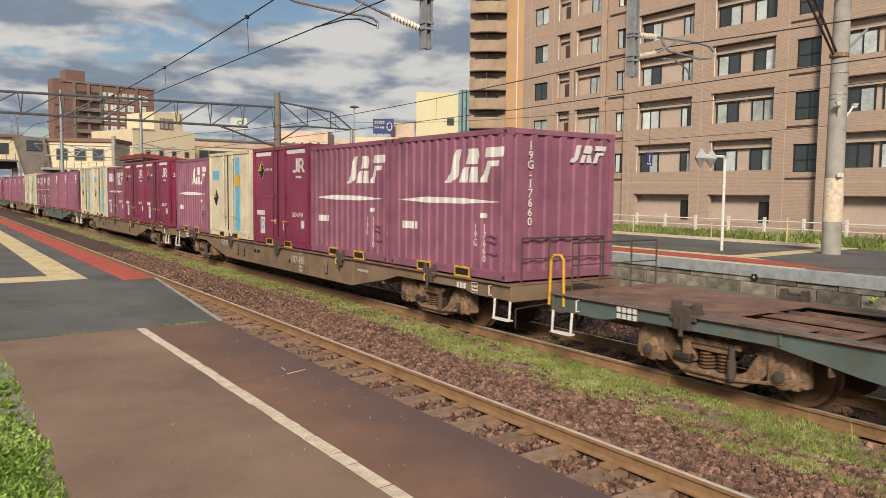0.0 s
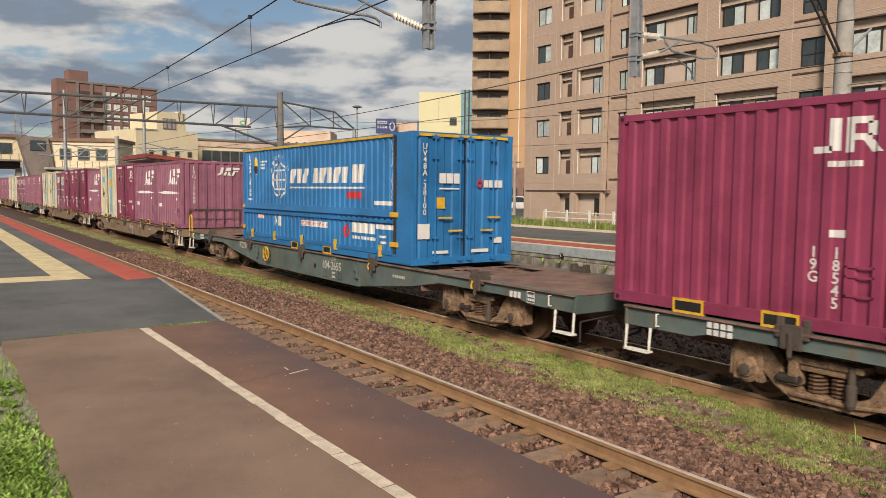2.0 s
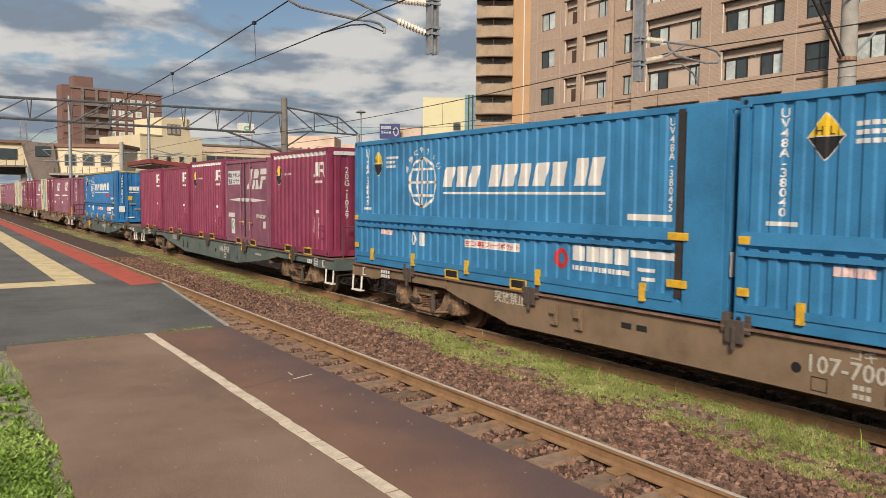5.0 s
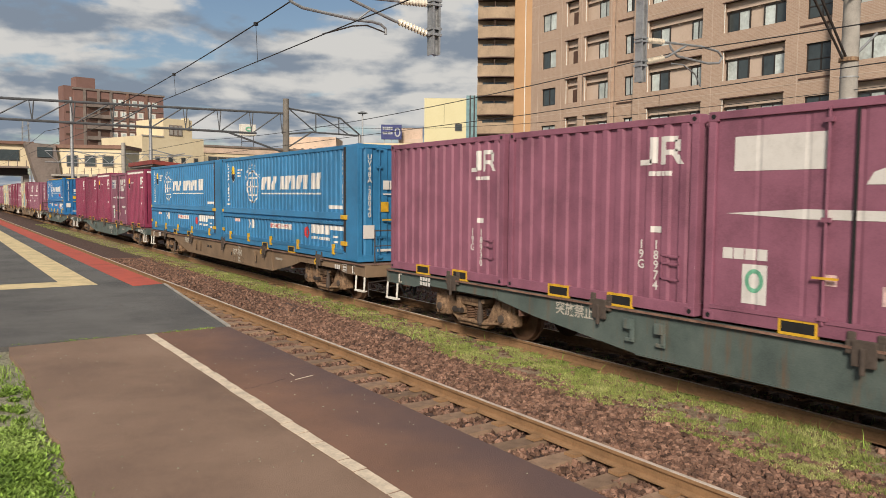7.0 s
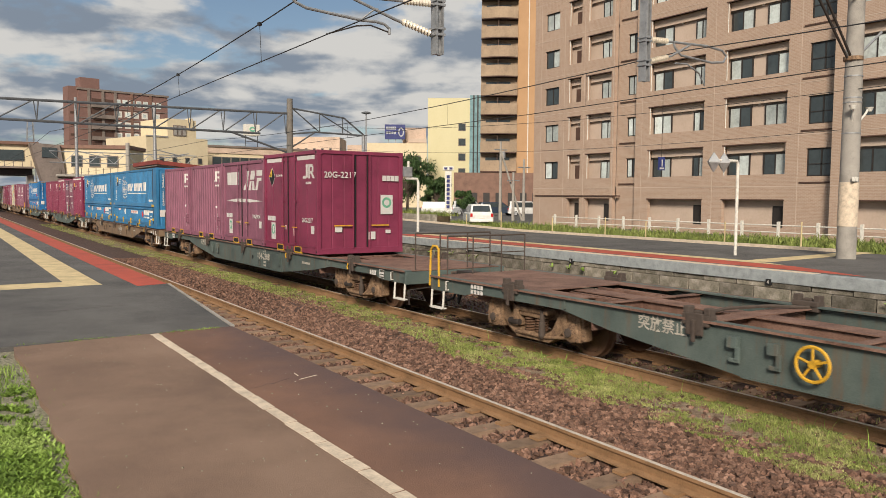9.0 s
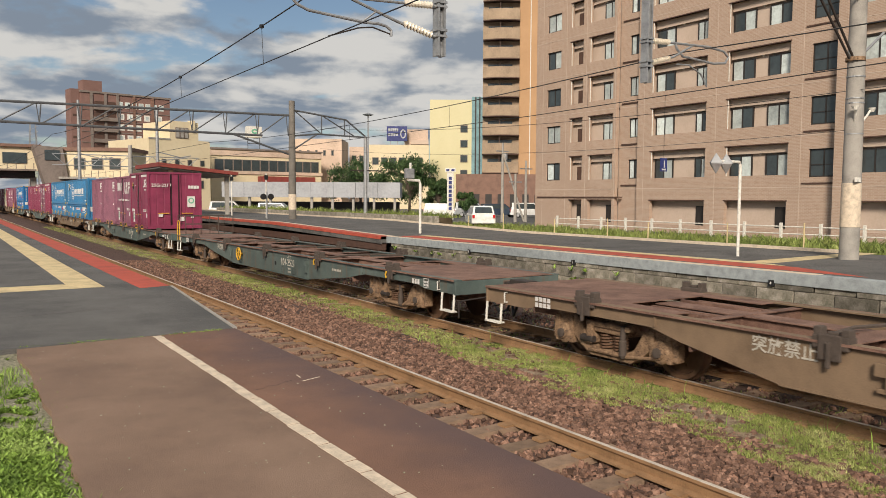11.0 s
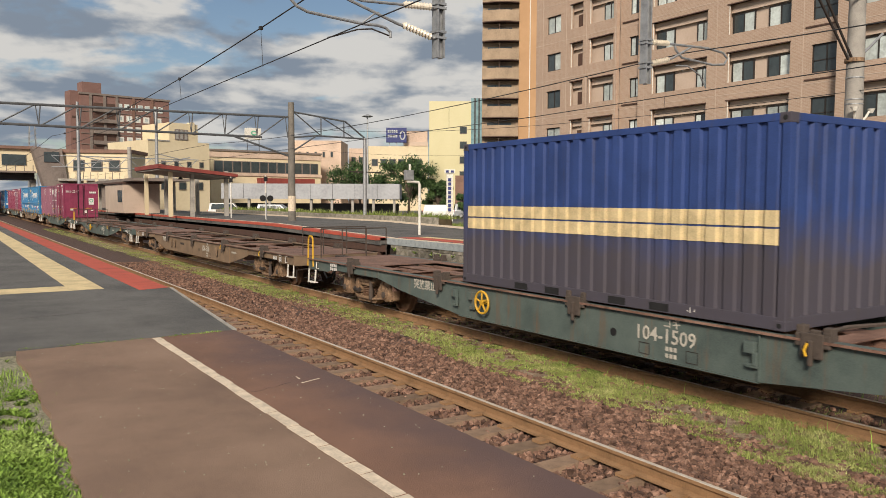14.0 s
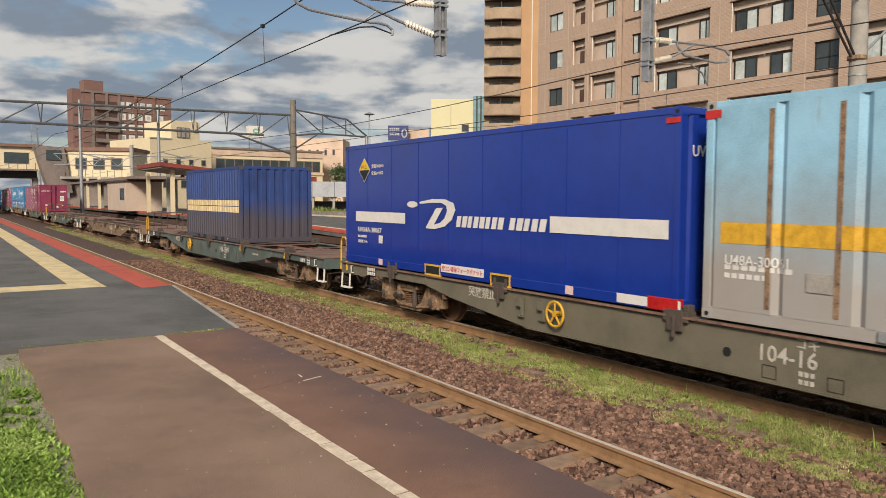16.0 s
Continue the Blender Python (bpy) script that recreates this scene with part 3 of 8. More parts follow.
def ground_sheet():
    s = Shape()
    far = 2400
    s.add([(-far, -far, -0.42), (far, -far, -0.42), (far, far, -0.42), (-far, far, -0.42)], [(0, 1, 2, 3)])
    tagged(part("ground", s, "earth", None), "bare brown earth with sparse grass", "ground", kind="structure")
    bed = Shape()
    cols = [3.0, 3.9, 4.4, 5.5, 6.0, 6.6, 7.2, 7.9, 8.5, 9.6, 10.3, 11.2, 12.2, 13.0, 14.0, 15.2]
    base = [-0.30, -0.26, -0.235, -0.235, -0.225, -0.20, -0.19, -0.20, -0.205, -0.205, -0.23, -0.27, -0.23, -0.205, -0.205, -0.25]
    rows = [-12 + 0.7 * i for i in range(110)] + [66 + 6 * i for i in range(60)]
    verts = []
    for y in rows:
        for x, z in zip(cols, base):
            verts.append((x, y, z + 0.03 * noise.noise((x * 0.9, y * 0.5, 3.0))))
    n = len(cols)
    faces = [(j * n + i, j * n + i + 1, (j + 1) * n + i + 1, (j + 1) * n + i) for j in range(len(rows) - 1) for i in range(n - 1)]
    bed.add(verts, faces)
    soil = Shape()
    edge = [(7.12 + 0.22 * noise.noise((0.0, 0.7 * j, 5.0)) + (0.35 if 10.4 < -2 + 0.5 * j < 12.4 else 0.0) + (0.35 if -2 + 0.5 * j > 12 else 0.0), -2 + 0.5 * j) for j in range(130)]
    for (xa, ya), (xb, yb) in zip(edge, edge[1:]):
        n_ = len(soil.v)
        soil.add([(xa, ya, -0.183), (8.44, ya, -0.183), (8.44, yb, -0.183), (xb, yb, -0.183)], [(0, 1, 2, 3)])
    tagged(part("median_soil", soil, "dry_soil", None), "dry tan soil strip between the two tracks", "soil", kind="structure")
    tagged(part("ballast_bed", bed, "ballast_bed", None), "reddish brown crushed stone bed under the tracks", "ballast", kind="structure")


RAIL = [(-0.0325, 0), (0.0325, 0), (0.034, -0.03), (0.009, -0.042), (0.009, -0.118), (0.064, -0.137), (0.064, -0.153),
        (-0.064, -0.153), (-0.064, -0.137), (-0.009, -0.118), (-0.009, -0.042), (-0.034, -0.03)]


def track(x, label, y0, y1, sleepers_to):
    t = thing("railway_track", label, "railway track", kind="structure")
    for dx in (-0.5665, 0.5665):
        part("rail", Shape().prism([(x + dx + p[0], p[1]) for p in RAIL], "y", y0, y1), "rail", t, "rust-brown steel rail")
        part("rail_head", Shape().prism([(x + dx - 0.026, -0.001), (x + dx + 0.026, -0.001), (x + dx + 0.022, 0.003), (x + dx - 0.022, 0.003)], "y", y0, y1),
             "rail_head", t, "polished running surface")
    sl = Shape().prism([(-0.14, -0.34), (0.14, -0.34), (0.11, -0.165), (-0.11, -0.165)], "x", -1.0, 1.0).mesh("sleeper", "sleeper")
    pad = Shape().box(-0.09, 0.09, -0.07, 0.07, -0.166, -0.135).mesh("fastening", "rail")
    rng = random.Random(int(x * 10))
    y, i = y0 + 0.3, 0
    while y < sleepers_to:
        ob = part("sleeper", sl, "", t)
        ob.matrix_local = pose(x + rng.uniform(-0.03, 0.03), y + rng.uniform(-0.03, 0.03), rng.uniform(-0.012, 0.004), 0, 0, rng.uniform(-1.2, 1.2))
        if y < 22:
            for dx in (-0.66, -0.47, 0.47, 0.66):
                f = part("fastening", pad, "", t)
                f.location = (x + dx, y, 0.0)
        y += 0.62
    return t


def scatter_stones():
    rng = np.random.default_rng(4)
    cube = np.array([(x, y, z) for z in (-1, 1) for y in (-1, 1) for x in (-1, 1)], float)
    quads = np.array([(0, 2, 3, 1), (4, 5, 7, 6), (0, 1, 5, 4), (2, 6, 7, 3), (0, 4, 6, 2), (1, 3, 7, 5)])
    verts, faces = [], []
    spans = [(3.2, 6.0, 1.5, 16, 11000), (5.6, 7.4, 2.5, 16, 17000), (7.3, 8.4, 2.5, 20, 1700), (5.6, 7.9, 14, 34, 9000), (10.2, 14.8, 6, 26, 3600), (3.6, 6.0, 16, 34, 3600), (8.6, 9.5, 4, 22, 1500)]
    k = 0
    for x0, x1, y0, y1, n in spans:
        for _ in range(n):
            x, y = rng.uniform(x0, x1), y0 + (y1 - y0) * rng.uniform() ** 1.3
            r = rng.uniform(0.014, 0.031)
            c = cube * r * rng.uniform(0.65, 1.25, (1, 3)) * rng.uniform(0.75, 1.1, (8, 1))
            a, b = rng.uniform(0, 6.28, 2)
            m = np.array(Euler((a, b, a * 3)).to_matrix())
            c = c @ m.T + (x, y, (-0.222 if 4.0 < x < 5.95 else -0.197) + rng.uniform(-0.012, 0.022))
            verts.append(c)
            faces.append(quads + k)
            k += 8
    me = bpy.data.meshes.new("ballast_stones")
    me.from_pydata(np.concatenate(verts).tolist(), [], np.concatenate(faces).tolist())
    me.materials.append(M["stone"])
    tagged(new("ballast_stones", me), "loose reddish brown crushed stones between the rails", "ballast", kind="stuff")


def grass_patch(name, label, material, spots, seed, height=(0.08, 0.22), width=0.006, lean=0.5):
    """Blades: spots is a list of (x0, x1, y0, y1, z, count, clumpiness)."""
    rng = np.random.default_rng(seed)
    verts, faces = [], []
    for x0, x1, y0, y1, z, n, clump in spots:
        got = 0
        tries = 0
        while got < n and tries < n * 12:
            tries += 1
            x, y = rng.uniform(x0, x1), rng.uniform(y0, y1)
            d = noise.noise((x * 1.5 + seed, y * 0.8, 0.5)) + 0.5 * noise.noise((x * 5, y * 4, seed * 1.0))
            e = min(x - x0, x1 - x) / (0.5 * (x1 - x0))
            if d < clump - 0.25 * min(1, e * 2):
                continue
            got += 1
            h = rng.uniform(*height) * (0.7 + 0.6 * max(0, d + 0.3))
            a = rng.uniform(0, 6.283)
            w = width * rng.uniform(0.7, 1.5)
            dx, dy = math.cos(a) * w, math.sin(a) * w
            b = rng.uniform(0, 6.283)
            l = h * rng.uniform(0.1, lean)
            lx, ly = math.cos(b) * l, math.sin(b) * l
            k = len(verts)
            verts += [(x - dx, y - dy, z), (x + dx, y + dy, z), (x - dx * .7 + lx * .35, y - dy * .7 + ly * .35, z + h * .6),
                      (x + dx * .7 + lx * .35, y + dy * .7 + ly * .35, z + h * .6), (x + lx, y + ly, z + h * .95)]
            faces += [(k, k + 1, k + 3, k + 2), (k + 2, k + 3, k + 4)]
    me = bpy.data.meshes.new(name)
    me.from_pydata(verts, [], faces)
    me.materials.append(M[material])
    return tagged(new(name, me), label, "grass", kind="stuff")


PLATFORM_Z = 0.92
FAR_EDGE = 15.2


def near_platform():
    z = PLATFORM_Z
    # brown worn part round the camera, then the grey main part
    ragged = [(0.60 + 0.06 * noise.noise((0.0, 8.84 - 0.17 * i, 2.0)) + 0.05 * noise.noise((4.0, 1.4 * i, 1.0)), 8.84 - 0.17 * i) for i in range(52)]
    slab("platform_near", [(0.62, -14), (1.98, -14), (1.98, 8.90), (1.55, 8.93), (1.1, 8.86)] + ragged, -0.4, z - 0.004, "asphalt_red", "worn greyish brown asphalt platform end", "platform")
    slab("platform_near_edge", [(1.98, -14), (2.89, -14), (2.89, 8.93), (2.4, 8.96), (1.98, 8.90)], -0.4, z - 0.004, "asphalt_rust", "rust-stained reddish asphalt along the platform edge", "platform")
    slab("platform_main", [(-6, 8.86), (0.66, 8.86), (2.87, 8.95), (3.32, 13.85), (3.32, 190), (-6, 190)], -0.4, z, "asphalt_grey", "dark grey asphalt railway platform", "platform")
    slab("platform_verge", [(-6, -14), (0.615, -14), (0.655, 8.85), (-6, 8.85)], -0.4, z - 0.05, "gravel", "gravelly verge overgrown with weeds beside the platform", "verge")
    s = Shape().prism([(2.87 + 0.02, 8.97), (3.335, 13.85), (3.375, 13.85), (2.93, 8.97)], "z", 0.72, z + 0.002)
    tagged(part("trim_edge", s, "concrete", None), "pale concrete platform edge strip", "platform edge", kind="structure")
    slab("trim_red_band", [(2.80, 13.7), (3.31, 13.85), (3.31, 190), (2.72, 190)], z, z + 0.004, "line_red", "faded red safety band along the platform edge", "line")
    line = thing("trim_white_line", "cracked cream white line along the asphalt", "line", kind="structure")
    rng = random.Random(3)
    y = -6.0
    while y < 8.8:
        d = min(rng.uniform(0.16, 0.42), 8.88 - y)
        j = [rng.uniform(-0.006, 0.006) for _ in range(4)]
        part("paint_segment", Shape().prism([(1.937 + j[0], y), (2.028 + j[1], y + 0.01), (2.028 + j[2], y + d - 0.006), (1.937 + j[3], y + d - 0.012)], "z", z - 0.006, z - 0.001), "line_white", line)
        y += d
    chalk = thing("chalk_mark", "pale chalk strokes on the asphalt edge", "mark")
    part("stroke", Shape().prism([(2.52, 6.03), (2.53, 6.02), (2.72, 6.09), (2.71, 6.10)], "z", z - 0.004, z - 0.002), "line_white", chalk)
    part("stroke", Shape().prism([(2.56, 6.16), (2.57, 6.16), (2.58, 6.27), (2.57, 6.27)], "z", z - 0.004, z - 0.002), "line_white", chalk)
    for cx, cy, dx, dy, n in ((2.05, 5.95, 0.06, 0.02, 8), (0.7, 11.2, 0.15, 0.02, 11)):
        up = z + 0.001 if cy > 9 else z - 0.003
        crack = Shape()
        pts = [(cx + dx * i + rng.uniform(-0.02, 0.02), cy + dy * i + rng.uniform(-0.03, 0.03)) for i in range(n)]
        for (xa, ya), (xb, yb) in zip(pts, pts[1:]):
            crack.prism([(xa, ya - 0.002), (xb, yb - 0.002), (xb, yb + 0.002), (xa, ya + 0.002)], "z", up - 0.003, up)
        tagged(part("asphalt_crack", crack, "dark_steel", None), "thin dark crack in the asphalt", "crack", kind="structure")
    s = Shape()
    for _ in range(260):
        a, b, r = rng.uniform(0.75, 2.8), 1.8 + 9 * rng.random() ** 1.3, rng.uniform(0.003, 0.008)
        s.disc("z", (a, b, z - 0.004), [(0, r), (r * 0.8, r * 0.5)], 5)
    tagged(part("grit", s, "gravel", None), "pale grit scattered on the asphalt", "grit", kind="stuff")
    for x, y, r in ((5.75, 8.45, 0.06), (5.78, 5.02, 0.07)):
        o = thing("painted_ring", "pale painted survey ring on the ballast", "mark", "painted rings", at=(x, y, -0.165))
        part("ring_paint", Shape().disc("z", (0, 0, 0), [(0, r), (0.02, r * 0.9), (0.02, r * 0.6), (0, r * 0.55)], 14), "line_white", o)
    slab("trim_yellow_line", [(1.72, 14.95), (2.02, 14.25), (2.32, 14.18), (2.32, 190), (1.80, 190), (1.80, 14.9)], z, z + 0.004, "line_yellow", "pale yellow guide line on the platform", "line")
    slab("trim_yellow_cross", [(-6, 14.15), (2.02, 14.2), (1.70, 14.98), (-6, 14.95)], z, z + 0.003, "line_yellow", "pale yellow cross line on the platform", "line")


def far_platform():
    z = PLATFORM_Z
    slab("platform_far", [(FAR_EDGE + 0.25, -14), (FAR_EDGE + 0.25, 27.4), (22.6, 27.4), (22.6, -14)], -0.4, z, "asphalt_grey", "dark grey asphalt of the opposite platform", "platform")
    def ramp(name, x0, x1, lift, thick, material, label, category):
        poly = [(27.4, z + lift), (40, 1.16 + lift), (170, 1.16 + lift), (170, 1.16 + lift - thick), (40, 1.16 + lift - thick), (27.4, z + lift - thick)]
        tagged(part(name, Shape().prism(poly, "x", x0, x1), material, None), label, category, kind="structure")

    ramp("platform_raised", 14.95, 22.6, 0.0, 0.30, "asphalt_grey", "asphalt platform rising onto steel supports", "platform")
    slab("trim_red_band", [(15.72, 8.2), (16.62, 10.3), (16.62, 27.3), (15.72, 27.3)], z, z + 0.004, "line_red", "faded red safety band on the opposite platform", "line")
    slab("trim_white_edge", [(15.21, 9.0), (15.5, 9.0), (15.5, 27.3), (15.21, 27.3)], z + 0.002, z + 0.008, "line_white", "white platform edge line", "line")
    slab("trim_yellow_line", [(16.72, 10.6), (17.16, 11.7), (17.16, 27.3), (16.72, 27.3)], z, z + 0.004, "line_yellow", "pale yellow guide line on the opposite platform", "line")
    slab("trim_yellow_cross", [(17.16, 11.3), (23, 11.75), (23, 12.35), (17.16, 11.95)], z, z + 0.005, "line_yellow", "pale yellow cross line on the opposite platform", "line")
    slab("trim_white_back", [(22.3, 12.4), (22.5, 12.4), (22.5, 27.4), (22.3, 27.4)], z, z + 0.09, "line_white", "white-painted low kerb along the back of the platform", "kerb")
    ramp("trim_red_band", 14.93, 15.4, 0.005, 0.12, "line_red", "red edge band of the raised platform", "line")
    ramp("trim_white_line", 15.42, 15.65, 0.005, 0.01, "line_white", "white edge line of the raised platform", "line")
    ramp("trim_white_back", 22.3, 22.5, 0.09, 0.12, "line_white", "white-painted low kerb along the back of the raised platform", "kerb")
    lip = part("platform_lip", Shape().prism([(FAR_EDGE, 0.66), (FAR_EDGE + 0.25, 0.66), (FAR_EDGE + 0.25, z + 0.001), (FAR_EDGE, z + 0.001)], "y", -14, 27.4), "platform_grey", None, bevel=0.015)
    tagged(lip, "blue-grey concrete lip of the opposite platform", "platform edge", kind="structure")
    wall = thing("wall_platform", "mossy stone block wall under the platform lip", "wall", kind="structure")
    part("backing", Shape().box(FAR_EDGE + 0.2, FAR_EDGE + 0.25, -14, 27.4, -0.4, 0.655), "dark_steel", wall)
    rng = random.Random(5)
    block = Shape().box(-0.06, 0.12, -0.44, 0.44, -0.155, 0.155).mesh("stone_block", "masonry", bevel=0.02)
    for c in range(3):
        y = -4 + 0.45 * (c % 2)
        while y < 27:
            b = part("stone_block", block, "", wall)
            b.location = (FAR_EDGE + 0.10 + rng.uniform(-0.02, 0.02), y, -0.045 + 0.315 * c + 0.11)
            y += 0.9
    sup = thing("platform_support", "dark brown steel frame under the raised platform", "platform support", kind="structure")
    part("girder", Shape().box(15.0, 15.2, 27.4, 120, 0.35, 0.66), "soffit_brown", sup)
    for i in range(30):
        part("post", Shape().box(15.02, 15.2, 27.6 + 3 * i, 27.8 + 3 * i, -0.4, 0.36), "soffit_brown", sup)


ground_sheet()
near_platform()
far_platform()


# ---- the train ----
def corrugated(s, axis, a0, a1, z0, z1, out, sign, depth, pitch, flat=0.32):
    """An upright-ribbed wall: runs along axis from a0 to a1 at place out on the other axis; the ribs stand sign * depth out of it."""
    n = max(1, round((a1 - a0) / pitch))
    p = (a1 - a0) / n
    line = [(a0, 0.0)]
    for i in range(n):
        o = a0 + i * p
        line += [(o + p * (0.5 - flat / 2 - 0.09), 0.0), (o + p * (0.5 - flat / 2), 1.0), (o + p * (0.5 + flat / 2), 1.0), (o + p * (0.5 + flat / 2 + 0.09), 0.0)]
    line.append((a1, 0.0))
    verts, faces = [], []
    for a, d in line:
        w = out + sign * depth * d
        for z in (z0, z1):
            verts.append((w, a, z) if axis == "y" else (a, w, z))
    for i in range(len(line) - 1):
        faces.append((2 * i, 2 * i + 2, 2 * i + 3, 2 * i + 1))
    return s.add(verts, faces)


def container_shell(c, paint, length, width, height, side_pitch, end_pitch, side_flat=0.32, depth=0.035, frame_paint=None, ribs_out=True, plain_side=False, mark_plane=0.004):
    """Walls, roof, rails, posts and castings of a box container; origin at the middle of its floor."""
    frame_paint = frame_paint or paint
    l, w = length / 2, width / 2
    base, top = 0.14, height - 0.07
    if not plain_side:
        count = max(1, round((length - 0.18) / side_pitch))
        step = (length - 0.18) / count
        edge = step * (0.5 - side_flat / 2 - 0.09)
        breaks = [-l + 0.09 + i * step + e for i in range(count) for e in (edge, edge + 0.09 * step, step - edge - 0.09 * step, step - edge)]

        def wall(y):
            u = (y + l - 0.09) % step
            u = min(u, step - u)
            return -(w - 0.045) - depth * max(0.0, min(1.0, (u - edge) / (0.09 * step)))
        RIBS[c.name] = (-w - mark_plane, breaks, wall)
    for sx, nm in ((-1, "side_wall"), (1, "side_wall")):
        s = Shape()
        off = w - (0.045 if ribs_out else 0.012)
        if plain_side:
            s.box(sx * (w - 0.03), sx * (w - 0.012), -l + 0.1, l - 0.1, base, top)
            for i in range(1, 9):
                y = -l + length * i / 9
                s.box(sx * (w - 0.014), sx * (w - 0.004), y - 0.01, y + 0.01, base, top)
        else:
            corrugated(s, "y", -l + 0.09, l - 0.09, base, top, sx * off, sx * (1 if ribs_out else -1), depth, side_pitch, side_flat)
        part(nm, s, paint, c)
    for sy in (-1, 1):
        s = Shape()
        corrugated(s, "x", -w + 0.09, w - 0.09, base, top, sy * (l - 0.045), sy, depth, end_pitch, side_flat)
        part("end_wall", s, paint, c)
    s = Shape().box(-w + 0.03, w - 0.03, -l + 0.03, l - 0.03, height - 0.05, height - 0.02)
    n = int(length / 0.3)
    for i in range(n):
        y = -l + 0.2 + (length - 0.4) * i / max(1, n - 1)
        s.box(-w + 0.12, w - 0.12, y - 0.05, y + 0.05, height - 0.022, height - 0.005)
    part("roof", s, paint, c)
    long_top = Shape().box(-0.035, 0.035, -l + 0.1, l - 0.1, height - 0.09, height).mesh("top_rail", frame_paint, bevel=0.008)
    long_low = Shape().box(-0.04, 0.04, -l + 0.1, l - 0.1, 0.0, 0.15).mesh("bottom_rail", frame_paint, bevel=0.008)
    end_top = Shape().box(-w + 0.1, w - 0.1, -0.035, 0.035, height - 0.09, height).mesh("top_rail", frame_paint, bevel=0.008)
    end_low = Shape().box(-w + 0.1, w - 0.1, -0.04, 0.04, 0.0, 0.15).mesh("bottom_rail", frame_paint, bevel=0.008)
    for sg in (-1, 1):
        part("top_rail", long_top, "", c).location = (sg * (w - 0.035), 0, 0)
        part("bottom_rail", long_low, "", c).location = (sg * (w - 0.04), 0, 0)
        part("top_rail", end_top, "", c).location = (0, sg * (l - 0.035), 0)
        part("bottom_rail", end_low, "", c).location = (0, sg * (l - 0.04), 0)
    post = Shape().box(-0.055, 0.055, -0.055, 0.055, 0.10, height - 0.10).mesh("corner_post", frame_paint, bevel=0.012)
    cast = Shape().box(-0.075, 0.075, -0.075, 0.075, 0, 0.12).mesh("corner_casting", frame_paint, bevel=0.012)
    # a black disc paints the shade inside each casting hole
    hole = Shape().disc("x", (0, 0, 0.06), [(-0.079, 0.03), (0.079, 0.03)], 10).mesh("casting_hole", "black")
    for sx in (-1, 1):
        for sy in (-1, 1):
            p = part("corner_post", post, "", c)
            p.location = (sx * (w - 0.056), sy * (l - 0.056), 0)
            for z in (-0.004, height - 0.115):
                k = part("corner_casting", cast, "", c)
                k.location = (sx * (w - 0.072), sy * (l - 0.072), z)
                if sx < 0:
                    h = part("casting_hole", hole, "", k)
    part("floor_pan", Shape().box(-w + 0.05, w - 0.05, -l + 0.05, l - 0.05, 0.02, 0.12), "dark_steel", c)


def fork_pockets(c, w, ys, material="yellow", width=0.46, high=0.12):
    for y in ys:
        s = Shape()
        x = -w - 0.006
        s.box(x, x + 0.05, y - width / 2, y + width / 2, high, high + 0.032)
        s.box(x, x + 0.05, y - width / 2, y - width / 2 + 0.032, -0.032, high)
        s.box(x, x + 0.05, y + width / 2 - 0.032, y + width / 2, -0.032, high)
        s.box(x, x + 0.05, y - width / 2 + 0.032, y + width / 2 - 0.032, -0.032, 0.0)
        p = part("fork_pocket", s, material, c, "yellow-painted fork pocket")
        # black fill paints the shade inside the pocket opening
        part("pocket_hollow_shade", Shape().box(x + 0.004, x + 0.03, y - width / 2 + 0.032, y + width / 2 - 0.032, 0.0, high), "black", p)


def slant_logo(c, at, h, face=NEAR, wide=1.27):
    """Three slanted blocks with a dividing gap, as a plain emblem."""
    k = 0.28
    p = [[(0.0, 0.0), (0.30 * h, 0.0), (0.52 * h, 0.20 * h), (0.72 * h, h), (0.42 * h, h), (0.28 * h, 0.30 * h), (0.10 * h, 0.22 * h)],
         [(0.62 * h, 0.0), (0.88 * h, 0.0), (1.03 * h, 0.46 * h), (0.78 * h, 0.46 * h)],
         [(0.82 * h, 0.54 * h), (1.30 * h, 0.54 * h), (1.42 * h, 0.78 * h), (1.36 * h, h), (0.96 * h, h)],
         [(1.02 * h, 0.0), (1.38 * h, 0.0), (1.30 * h, 0.46 * h), (1.10 * h, 0.46 * h)],
         [(1.44 * h, 0.0), (1.70 * h, 0.0), (1.84 * h, 0.46 * h), (2.12 * h, 0.46 * h), (2.16 * h, 0.62 * h), (1.66 * h, 0.62 * h)],
         [(1.56 * h, 0.72 * h), (2.24 * h, 0.72 * h), (2.32 * h, h), (1.60 * h, h)]]
    return mark(c, [[(a * wide, b) for a, b in q] for q in p], at, face, name="emblem")


def round_logo(c, at, h, face=NEAR, wide=1.45):
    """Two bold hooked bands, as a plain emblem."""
    p = [rect(0, 0, 0.42 * h, 0.2 * h), rect(0.36 * h, 0.06 * h, 0.2 * h, 0.94 * h), rect(0.66 * h, 0, 0.2 * h, h), rect(0.86 * h, 0.8 * h, 0.3 * h, 0.2 * h),
         rect(0.86 * h, 0.34 * h, 0.3 * h, 0.18 * h), rect(1.08 * h, 0.46 * h, 0.18 * h, 0.4 * h), [(1.0 * h, 0.34 * h), (1.2 * h, 0.34 * h), (1.42 * h, 0), (1.18 * h, 0)]]
    mark(c, [[(a * wide, b) for a, b in q] for q in p], at, face, name="emblem")
    return mark(c, bars(0.5 * h, -0.40 * h, 1.0 * h, 0.17 * h, 4, 0.12), at, face, name="small_caption")


